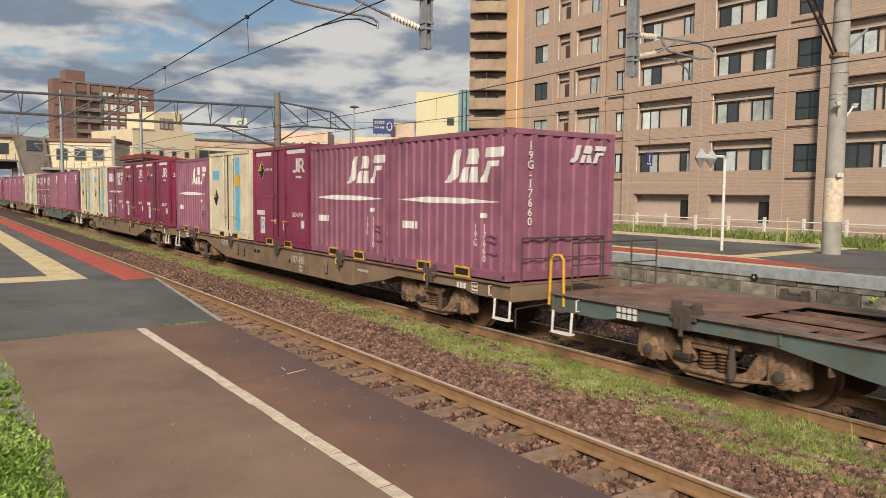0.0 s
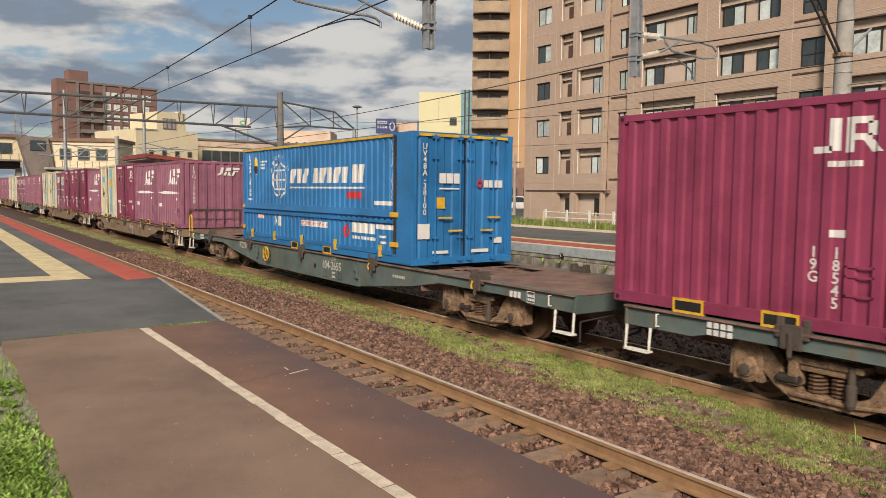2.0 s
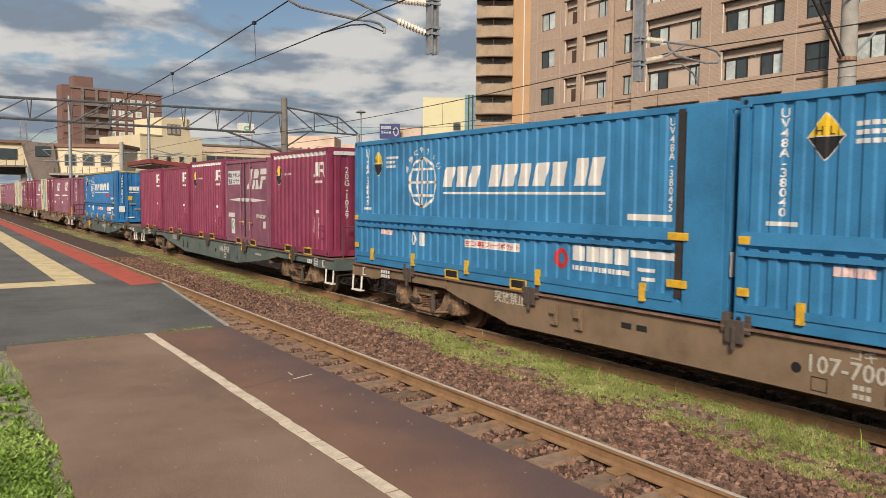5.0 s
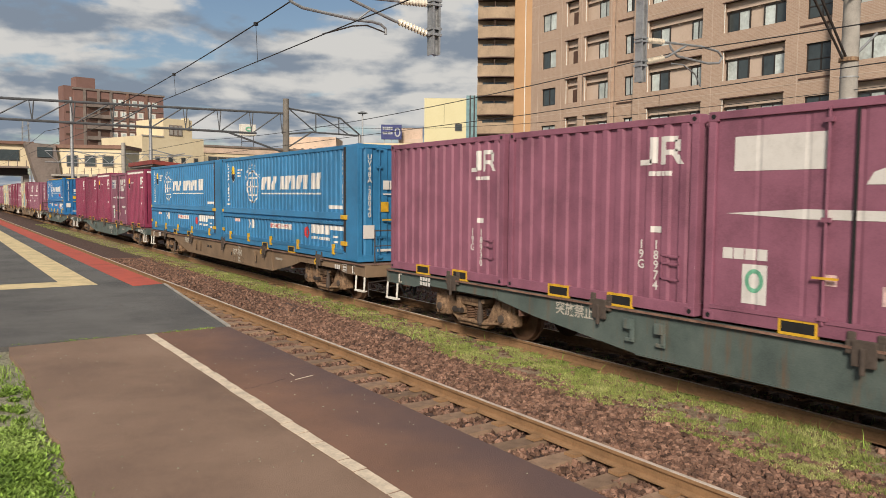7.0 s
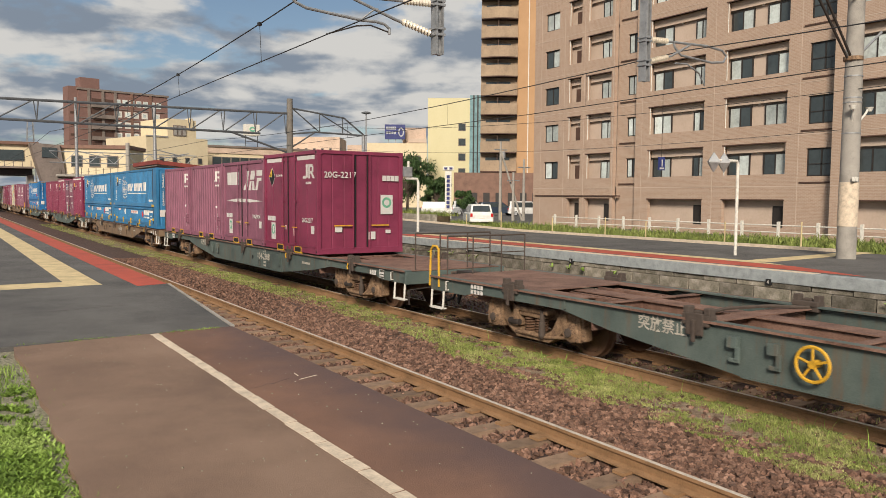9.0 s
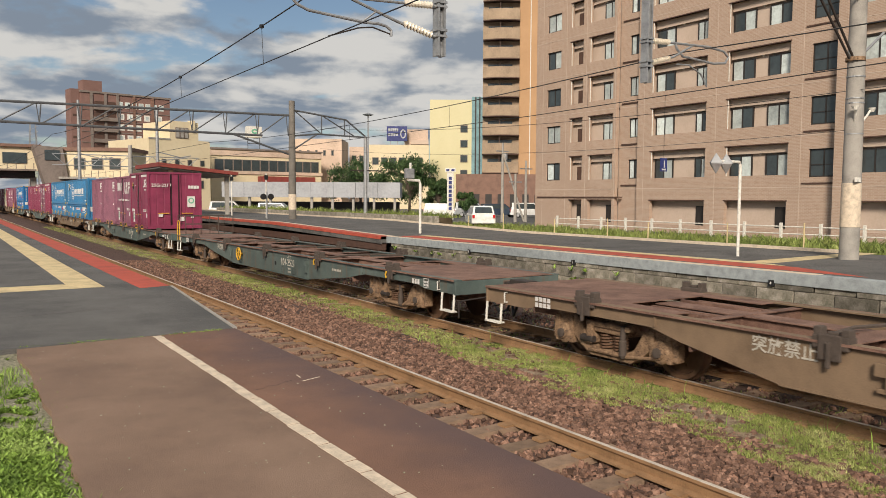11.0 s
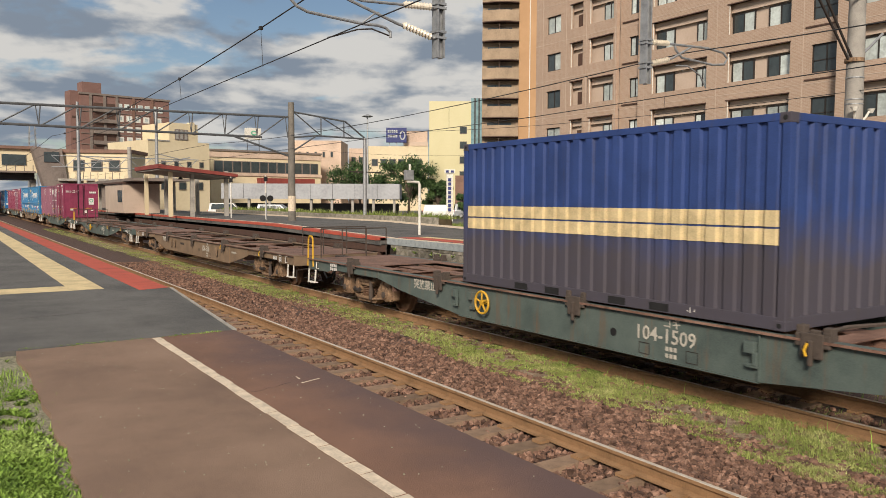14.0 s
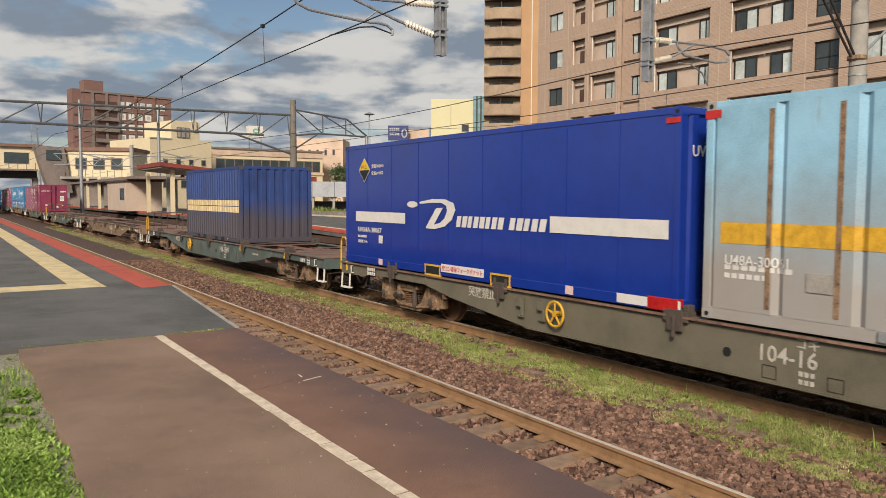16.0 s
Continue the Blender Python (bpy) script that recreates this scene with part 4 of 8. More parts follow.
def diamond(c, y, z, r, face_x, both=False, wide=0.9, words="H"):
    """A black warning diamond with a white rim, its upper left quarter or whole upper half yellow."""
    q, e = r * wide, r * 0.94
    f = e * wide
    mark(c, [[(0, -r), (q, 0), (0, r), (-q, 0)]], (face_x, y, z), name="diamond_rim")
    mark(c, [[(0, -e), (f, 0), (0, 0)], [(0, -e), (0, 0), (-f, 0)]] + ([] if both else [[(0, 0), (f, 0), (0, e)]]), (face_x - 0.0025, y, z), material="black", name="warning_diamond")
    mark(c, [[(0, 0.01), (0, e), (-f, 0.01)]] + ([[(0, 0.01), (f, 0.01), (0, e)]] if both else []), (face_x - 0.0025, y, z), material="bright_yellow", name="warning_diamond")
    if words == "HL":
        lettering(c, "H", r * 0.5, (face_x - 0.005, y + 0.5 * q, z + 0.08 * r), material="dark_steel")
        lettering(c, "L", r * 0.5, (face_x - 0.005, y - 0.12 * q, z + 0.08 * r), material="dark_steel")
    elif words:
        lettering(c, words, r * 0.45, (face_x - 0.005, y + 0.52 * q, z + 0.08 * r), material="dark_steel")


def door_gear(c, w, l, height, paint, ys, bars_at=()):
    """Side doors: a seam and locking bars with handles."""
    for y in ys:
        part("door_seam", Shape().box(-w - 0.002, -w + 0.02, y - 0.012, y + 0.012, 0.16, height - 0.1), "black", c)
    for y in bars_at:
        s = Shape().tube([(-w - 0.018, y, 0.13), (-w - 0.018, y, height - 0.06)], 0.016, 6)
        for z in (0.2, height * 0.5, height - 0.2):
            s.box(-w - 0.035, -w + 0.01, y - 0.05, y + 0.05, z - 0.025, z + 0.025)
        bar = part("locking_bar", s, paint, c)
        part("door_handle", Shape().box(-w - 0.045, -w - 0.02, y - 0.16, y + 0.12, 0.62, 0.645), "yellow", bar, "yellow door handle")


def small_container(style, number, length=3.715):
    """A twelve-foot rail container. Styles: ribs_slant, ribs_round, ribs_stripe, doors_slant, doors_panel, doors_round, cream."""
    h = 2.6 if style in ("ribs_stripe", "doors_round", "cream") else 2.5
    paint = {"ribs_slant": "plum", "ribs_round": "plum", "ribs_stripe": "wine", "doors_slant": "plum", "doors_panel": "plum", "doors_round": "wine", "cream": "cream"}[style]
    if style == "ribs_round" and number.endswith(("8545", "21211")):
        paint = "wine"
    look_ = {"plum": "faded plum purple", "wine": "wine red", "cream": "cream white"}[paint]
    kind_ = "ribbed steel" if style.startswith("ribs") else "side-door steel"
    c = thing("freight_container", f"{look_} {kind_} freight container on a flat wagon", "container", "rail containers")
    w, l = 1.225, length / 2
    ribbed = style.startswith("ribs")
    container_shell(c, paint, length, 2.45, h, 0.275 if ribbed else 0.62, 0.32, 0.36 if ribbed else 0.86, 0.038 if ribbed else 0.012)
    fx = -w - 0.004
    fork_pockets(c, w, (0.62, -0.62))
    lx = fx
    if not ribbed:
        door_gear(c, w, l, h, paint, (0.05,), (0.34, -0.46))
        part("door_sill", Shape().box(-w - 0.012, -w + 0.02, -l + 0.1, l - 0.1, 0.145, 0.19), paint, c)
    if style in ("ribs_slant", "doors_slant", "doors_panel"):
        slant_logo(c, (lx, -0.04, 1.62), 0.58)
        mark(c, [[(0, 0.045), (1.0, 0.11), (2.2, 0.10), (3.28, 0.045), (2.2, 0.0), (1.0, 0.0)]], (lx, 1.6, 1.25), name="stripe")
        if ribbed:
            mark(c, bars(0, 0, 0.60, 0.14, 4, 0.1), (lx, 1.46, 0.74), name="small_caption")
    elif style in ("ribs_round", "ribs_stripe", "doors_round"):
        round_logo(c, (lx, -0.90, 1.90), 0.36)
    if style in ("ribs_stripe", "doors_round"):
        if style == "doors_round":
            mark(c, [rect(0, 0, 1.12, 0.10)], (lx, 1.66, 2.38), name="stripe")
            mark(c, [rect(0, 0, 1.12, 0.10)], (lx, -0.52, 2.38), name="stripe")
        else:
            mark(c, [rect(0, 0, 3.3, 0.10)], (lx, 1.62, 2.42), name="stripe")
        diamond(c, 1.28, 1.98, 0.27, lx)
        lettering(c, "全高H=2600", 0.085, (lx, 0.97, 1.98), stretch=1.1)
    if style == "doors_panel":
        mark(c, [rect(0, 0, 1.12, 0.40)], (lx, 1.50, 1.79), name="blank_panel")
    if style == "doors_slant":
        mark(c, [rect(0, 0, 1.14, 0.42)], (lx, 1.63, 1.77), name="notice_panel")
        lettering(c, "環境にやさしい", 0.15, (lx - 0.004, 1.62, 2.0), material="navy_sign")
        lettering(c, "鉄道コンテナ", 0.165, (lx - 0.004, 1.60, 1.81), material="navy_sign")
    if style == "cream":
        mark(c, bars(0, 0, 0.62, 0.30, 3, 0.15), (lx, 1.55, 1.75), material="cyan", name="emblem")
        mark(c, [rect(0, 0, 0.38, 2.2)], (lx, -0.55, 0.22), material="cyan", name="blue_band")
        diamond(c, 1.25, 1.2, 0.3, lx)
        mark(c, [rect(0, 0, 0.42, 0.35)], (lx - 0.004, -0.53, 1.55), material="yellow", name="picture_panel")
    else:
        kind, digits = number.split()
        if ribbed:
            lettering(c, kind, 0.17, (lx, -0.95, 0.80), upright=True)
            lettering(c, digits, 0.17, (lx, -1.20, 0.80), upright=True)
            mark(c, [rect(0, 0, 0.16, 0.08)], (lx, -1.13, 1.02), name="small_plate")
            mark(c, ring(0.05, 0.05, 0.05, 0.05, 0.012, 12), (fx - 0.002, -1.76, 0.55), name="rivet_mark")
            s = Shape()
            for z in (0.42, 0.62, 0.72):
                s.box(-w - 0.012, -w, -1.62, -1.32, z, z + 0.02)
            s.box(-w - 0.012, -w, -1.62, -1.60, 0.42, 0.74).box(-w - 0.012, -w, -1.34, -1.32, 0.42, 0.74)
            part("card_holder", s, paint, c)
            if kind == "19G":
                lettering(c, number.replace(" ", "-"), 0.20, (-0.75, -l - 0.006, 2.16), BACK, upright=True)
                slant_logo(c, (0.12, -l - 0.006, 1.98), 0.30, BACK)
            else:
                lettering(c, number.replace(" ", "-"), 0.20, (-0.75, -l - 0.006, 2.0), BACK, upright=True)
                mark(c, bars(0, 0, 2.2, 0.09, 8, 0.04), (-1.1, -l - 0.006, 2.42), BACK, name="stripe")
        else:
            lettering(c, number.replace(" ", "-"), 0.165, (lx - 0.02, -0.88, 0.78))
            mark(c, [rect(0, 0, 0.2, 0.2)], (lx, -1.4, 0.50), name="small_plate")
            mark(c, [rect(0, 0, 0.32, 0.46)], (lx, 1.35, 0.25), name="sticker")
            mark(c, ring(0.16, 0.27, 0.12, 0.14, 0.05, 16), (lx - 0.004, 1.35, 0.25), material="green_mark", name="sticker_print")
            mark(c, [rect(0, 0, 0.13, 0.12), rect(0.6, -0.15, 0.1, 0.2)], (lx, 0.35, 0.55), material="pink_mark", name="notice")
            mark(c, bars(0, 0, 0.60, 0.13, 4, 0.1), (lx, 1.62, 0.76), name="small_caption")
    if style == "doors_round":
        for x in (-0.24, 0.24):
            s = Shape().tube([(x, -l - 0.018, 0.13), (x, -l - 0.018, h - 0.06)], 0.017, 6)
            part("locking_bar", s, paint, c)
        for x in (-0.17, 0.17):
            part("door_seam", Shape().box(x - 0.014, x + 0.014, -l - 0.004, -l + 0.02, 0.16, h - 0.1), "black", c)
        for x in (-0.78, 0.28):
            part("door_handle", Shape().box(x, x + 0.5, -l - 0.05, -l - 0.02, 0.70, 0.73), "yellow", c, "yellow door handle")
        lettering(c, number.replace(" ", "-"), 0.22, (-1.05, -l - 0.008, 1.92), BACK)
        mark(c, bars(0, 0, 0.5, 0.14, 4, 0.1), (0.6, -l - 0.008, 1.86), BACK, name="small_caption")
        mark(c, [rect(0, 0, 0.36, 0.5)], (0.55, -l - 0.008, 1.0), BACK, name="sticker")
        mark(c, ring(0.18, 0.3, 0.14, 0.14, 0.06, 16), (0.55, -l - 0.012, 1.0), BACK, material="green_mark", name="sticker_print")
        mark(c, [rect(0, 0, 0.2, 0.14), rect(0.95, -0.2, 0.2, 0.2), rect(1.45, -0.05, 0.15, 0.09)], (-0.75, -l - 0.008, 0.55), BACK, name="notice")
    return c


def wing_container(number, paint="azure"):
    """A thirty-one-foot azure container whose side opens in an upper and a lower leaf."""
    c = thing("freight_container", ("azure blue" if paint == "azure" else "dull steel blue") + " ribbed thirty-one-foot freight container" + (" with yellow top rail" if paint == "azure" else " on a flat wagon"), "container", "rail containers")
    length, w, h = 9.5, 1.245, 2.62
    l = length / 2
    container_shell(c, paint, length, 2.49, h, 0.25, 0.36, 0.42, 0.03, mark_plane=0.02)
    fx = -w - 0.02
    if paint == "azure":
        part("top_stripe", Shape().box(-w - 0.012, -w - 0.001, -l + 0.75, l - 0.08, h - 0.075, h - 0.02), "yellow", c, "yellow top rail")
        part("top_stripe", Shape().box(-w + 0.15, w - 0.15, -l - 0.012, -l - 0.001, h - 0.085, h - 0.03), "yellow", c, "yellow top rail")
    s = Shape()
    s.prism([(-w - 0.03, 0.93), (-w + 0.05, 0.86), (-w + 0.05, 1.08), (-w - 0.006, 1.08)], "y", -l + 0.72, l - 0.06)
    s.box(-w - 0.02, -w + 0.02, -l + 0.72, l - 0.06, 0.80, 0.86)
    part("hinge_rail", s, paint, c)
    part("lower_leaf_edge", Shape().box(-w - 0.02, -w + 0.02, -l + 0.72, l - 0.06, 0.15, 0.24), paint, c)
    s = Shape().box(-w - 0.01, -w + 0.05, -l, -l + 0.58, 0.02, h - 0.02)
    part("end_panel", s, paint, c, bevel=0.01)
    # dark strip paints the shade of the recess beside the end panel
    part("leaf_gap_shade", Shape().box(-w - 0.008, -w + 0.05, -l + 0.60, -l + 0.70, 0.2, h - 0.05), "dark_steel", c)
    for z in (0.38, 0.98):
        part("hinge", Shape().box(-w - 0.04, -w, -l + 0.5, -l + 0.8, z - 0.05, z + 0.05), "yellow", c, "yellow hinge bracket", bevel=0.01)
        part("hinge", Shape().box(-w - 0.03, -w, l - 0.2, l - 0.05, z - 0.05, z + 0.05), "yellow", c, "yellow hinge bracket", bevel=0.01)
    mark(c, [rect(0, 0, 0.38, 0.12)], (fx, -l + 0.48, 0.98), material="yellow", name="notice")
    for y in (l - 0.85, l - 2.5, l - 4.3, l - 6.2, -l + 1.2):
        part("leaf_latch", Shape().box(-w - 0.05, -w, y - 0.04, y + 0.04, 0.10, 0.34), "yellow", c, "yellow latch")
    fork_pockets(c, w, (0.95, -0.95), "yellow", 0.42, 0.12)
    # globe and plain word-blocks
    g = ring(0.5, 0.48, 0.5, 0.48, 0.05, 30) + ring(0.5, 0.48, 0.22, 0.48, 0.04, 24)
    g += [rect(0.48, 0.0, 0.045, 0.96)] + [rect(0.5 - d, z, 2 * d, 0.045) for d, z in ((0.5, 0.46), (0.42, 0.71), (0.42, 0.21))]
    mark(c, g, (fx, 2.49, 1.24), name="globe_emblem")
    for i, letter in enumerate("環境にやさしい"):
        a = radians(155 - 21 * i)
        turn = Matrix.Rotation(a - math.pi / 2, 4, "Z") @ Matrix.Translation((-0.065, 0, 0))
        lettering(c, letter, 0.13, (fx, 1.99 - 0.57 * math.cos(a), 1.72 + 0.57 * math.sin(a)), turned=turn)
    words = glyphs(0, 0, 1.18, 0.36, 3) + glyphs(1.35, 0, 1.95, 0.36, 5) + glyphs(3.42, 0, 0.62, 0.40, 2)
    mark(c, words, (fx, 1.28, 1.63), name="emblem")
    mark(c, [rect(0, 0, 4.06, 0.04)], (fx, 1.26, 1.50), name="underline")
    diamond(c, 3.73, 2.12, 0.26, fx, True, 0.85, "HL")
    mark(c, bars(0, 0.18, 0.5, 0.05, 6) + bars(0, 0.09, 0.42, 0.05, 5) + bars(0, 0, 0.45, 0.05, 5), (fx, 3.42, 2.03), name="small_caption")
    lettering(c, number, 0.14, (fx, 4.2, 2.36), upright=True)
    lettering(c, number, 0.14, (fx, -3.92, 2.38), upright=True)
    lettering(c, number, 0.165, (-w + 0.28, -l - 0.02, 2.28), BACK, upright=True)
    if number.endswith("100"):
        mark(c, bars(0, 0, 0.68, 0.16, 3, 0.1), (fx, -1.94, 1.28), material="red_mark", name="red_caption")
    mark(c, [rect(0, 0, 0.75, 0.085)], (fx, -3.2, 1.16), name="notice")
    mark(c, [rect(0, 0, 0.4, 0.05)], (fx, l - 0.35, 1.16), name="notice")
    mark(c, [rect(0, 0, 1.5, 0.14)], (fx, 0.56, 0.57), name="notice")
    lettering(c, "空コン専用フォークポケット", 0.112, (fx - 0.004, 0.54, 0.60), material="red_mark")
    mark(c, bars(0, 0, 0.45, 0.10, 4, 0.1), (fx, 3.6, 0.66), material="pink_mark", name="notice")
    mark(c, ring(0.1, 0.13, 0.1, 0.13, 0.05, 14), (fx, 2.4, 0.5), name="sticker")
    mark(c, [rect(0.3, 0, 0.17, 0.26)], (fx, 2.4, 0.5), name="sticker")
    mark(c, ring(0.15, 0.15, 0.15, 0.16, 0.07, 14), (fx, -1.78, 0.40), material="red_mark", name="emblem")
    mark(c, bars(0, 0.1, 1.15, 0.22, 4, 0.14) + bars(0, -0.04, 1.15, 0.07, 13, 0.2), (fx, -2.15, 0.44), name="emblem")
    mark(c, [rect(0, 0, 0.75, 0.1)], (fx, -3.3, 0.66), name="notice")
    mark(c, [rect(0, 0.12, 0.3, 0.05), rect(0.1, 0, 0.2, 0.05)], (fx, -l + 1.35, 0.36), name="notice")
    # end doors
    ex = -l - 0.012
    for x in (-0.72, -0.12, 0.12, 0.72):
        s = Shape().tube([(x, -l - 0.03, 0.05), (x, -l - 0.03, h - 0.04)], 0.02, 6)
        for z in (0.1, 0.55, h - 0.5, h - 0.1):
            s.box(x - 0.06, x + 0.06, -l - 0.05, -l + 0.01, z - 0.03, z + 0.03)
        part("locking_bar", s, paint, c)
    part("door_seam", Shape().box(-0.01, 0.01, -l - 0.008, -l + 0.02, 0.16, h - 0.1), "black", c)
    for x, z in ((-0.66, 0.92), (-0.42, 0.66), (0.38, 0.66), (0.55, 0.92)):
        part("door_handle", Shape().box(x, x + 0.32, -l - 0.075, -l - 0.05, z, z + 0.035), "yellow", c, "yellow door handle")
    mark(c, [rect(0, 0, 0.2, 0.22)], (-0.68, ex, 1.12), BACK, material="yellow", name="notice")
    mark(c, bars(0, 0, 0.52, 0.2, 3, 0.1) + [rect(0, -0.12, 0.52, 0.03)], (-0.62, ex, 1.62), BACK, name="emblem")
    mark(c, bars(0.2, 0, 0.5, 0.15, 4, 0.14), (0.28, ex, 1.55), BACK, name="emblem")
    mark(c, ring(0.08, 0.08, 0.08, 0.09, 0.04, 12), (0.30, ex, 1.55), BACK, material="red_mark", name="emblem")
    mark(c, [rect(0, 0, 0.28, 0.30), rect(0.35, -0.3, 0.38, 0.06), rect(1.3, -0.3, 0.44, 0.07), rect(1.85, -0.12, 0.24, 0.12)], (-1.12, ex, 0.52), BACK, name="notice")
    return c


def royal_container():
    c = thing("freight_container", "glossy royal blue smooth-sided freight container with white bands", "container", "rail containers")
    length, w, h = 9.6, 1.245, 2.62
    l = length / 2
    container_shell(c, "royal", length, 2.49, h, 0.4, 0.36, plain_side=True)
    fx = -w - 0.003
    mark(c, [rect(0, 0, 2.2, 0.22)], (fx, 4.28, 0.93), name="white_band")
    mark(c, [rect(0, 0, 2.3, 0.25)], (fx, -2.33, 0.93), name="white_band")
    outer = [(-0.26, 0.78), (0.3, 0.87), (0.8, 0.86), (1.12, 0.76), (1.2, 0.56), (1.06, 0.28), (0.78, 0.08), (0.38, -0.01), (0.0, 0.0)]
    inner = [(-0.24, 0.72), (0.3, 0.76), (0.66, 0.76), (0.84, 0.68), (0.88, 0.53), (0.78, 0.32), (0.6, 0.18), (0.36, 0.12), (0.28, 0.13)]
    p = [[outer[i], outer[i + 1], inner[i + 1], inner[i]] for i in range(8)] + [[(0.0, 0.01), (0.28, 0.02), (0.72, 0.62), (0.44, 0.60)]]
    p += [[(-0.58 + 0.24 * math.cos(0.5236 * i), 0.70 + 0.10 * math.sin(0.5236 * i)) for i in range(12)]]
    mark(c, [[(a * 0.86, b * 0.65) for a, b in q] for q in p], (fx, 1.30, 0.87), name="emblem")
    mark(c, glyphs(0, 0, 1.42, 0.2, 8) + glyphs(1.55, 0, 0.95, 0.2, 5), (fx, 0.25, 0.93), name="emblem")
    lettering(c, "UV54A-38067", 0.15, (fx, 4.17, 0.70), stretch=1.25)
    mark(c, bars(0, 0, 0.42, 0.05, 7), (fx, 4.17, 0.575), name="small_caption")
    lettering(c, "総重量 14.4t", 0.075, (fx, 4.17, 0.46), stretch=1.1)
    mark(c, [rect(0, 0, 0.17, 0.17)], (fx, 3.2, 0.48), name="small_plate")
    diamond(c, 3.86, 2.06, 0.27, fx, True, 1.0, "HL")
    lettering(c, "全高H=2641", 0.095, (fx, 3.53, 2.10), stretch=1.1)
    lettering(c, "全長L=9410", 0.095, (fx, 3.53, 1.95), stretch=1.1)
    mark(c, [rect(0, 0, 1.36, 0.15)], (fx, 0.74, 0.07), name="notice")
    lettering(c, "空コン専用フォークポケット", 0.10, (fx - 0.004, 0.71, 0.105), material="red_mark")
    mark(c, [rect(0, 0, 1.1, 0.13)], (fx, -3.75, 0.02), name="notice")
    for y in (l - 1.6, -l + 2.1):
        mark(c, [rect(0, 0, 0.17, 0.13)], (fx - 0.004, y, 0.02), material="pink_mark", name="notice")
    fork_pockets(c, w, (1.05, -1.08), "yellow", 0.55, 0.15)
    for y in (-l + 0.15,):
        part("corner_plate", Shape().box(-w - 0.01, -w + 0.1, -l - 0.01, -l + 0.5, 0.0, 0.17), "tail_red", c, "red corner plate", bevel=0.01)
        part("corner_plate", Shape().box(-w - 0.01, -w + 0.1, -l + 0.02, -l + 0.24, h - 0.2, h - 0.13), "red_mark", c)
    lettering(c, "UV54A-38067", 0.2, (-w + 0.2, -l - 0.01, 2.0), BACK)
    return c


def pale_container():
    c = thing("freight_container", "weathered pale blue freight container with yellow band and rust streaks", "container", "rail containers")
    length, w, h = 9.4, 1.245, 2.62
    l = length / 2
    container_shell(c, "pale_blue", length, 2.49, h, 0.95, 0.4, 0.84, 0.05, mark_plane=0.006)
    fx = -w - 0.006
    mark(c, [rect(0, 0, length - 0.5, 0.25)], (fx, l - 0.25, 0.93), material="orange", name="yellow_band")
    lettering(c, "U48A-30061", 0.165, (fx - 0.01, 4.38, 0.68))
    mark(c, bars(0, 0.1, 0.9, 0.06, 8) + bars(0, 0, 0.6, 0.06, 6), (fx, 4.38, 0.52), name="small_caption")
    s = Shape().box(-w - 0.02, -w, 3.04, 3.34, 0.45, 0.66)
    part("card_holder", s, "concrete", c)
    s = Shape()
    for y in (3.81, 3.0, 2.1):
        s.box(-w - 0.012, -w, y - 0.03, y + 0.03, 0.2, h - 0.15)
    part("rust_seam", s, "bogie", c, "rusted upright seam")
    part("corner_plate", Shape().box(-w - 0.008, -w + 0.1, l - 0.22, l + 0.006, h - 0.2, h - 0.1), "red_mark", c)
    part("leaf_latch", Shape().box(-w - 0.03, -w, l - 2.4, l - 2.15, 0.03, 0.14), "galvanised", c)
    return c


def navy_container():
    c = thing("freight_container", "grimy navy ribbed twenty-foot container with double cream yellow band", "container", "rail containers")
    length, w, h = 6.3, 1.22, 2.44
    l = length / 2
    container_shell(c, "navy", length, 2.44, h, 0.27, 0.27, 0.5, 0.04)
    s = Shape()
    for z in (0.96, 1.17):
        corrugated(s, "y", -l + 0.09, l - 0.09, z, z + 0.185, -w + 0.036, -1, 0.04, 0.27, 0.52)
    part("yellow_band", s, "line_yellow", c, "cream yellow painted double band")
    # flat black boxes paint the shade of the fork openings
    for y in (1.5, 0.75, -0.6, -1.35):
        part("pocket_hollow_shade", Shape().box(-w - 0.004, -w + 0.05, y - 0.16, y + 0.16, 0.02, 0.12), "black", c)
    lettering(c, "F-1 4", 0.1, (-w - 0.006, -1.75, 0.05))
    return c


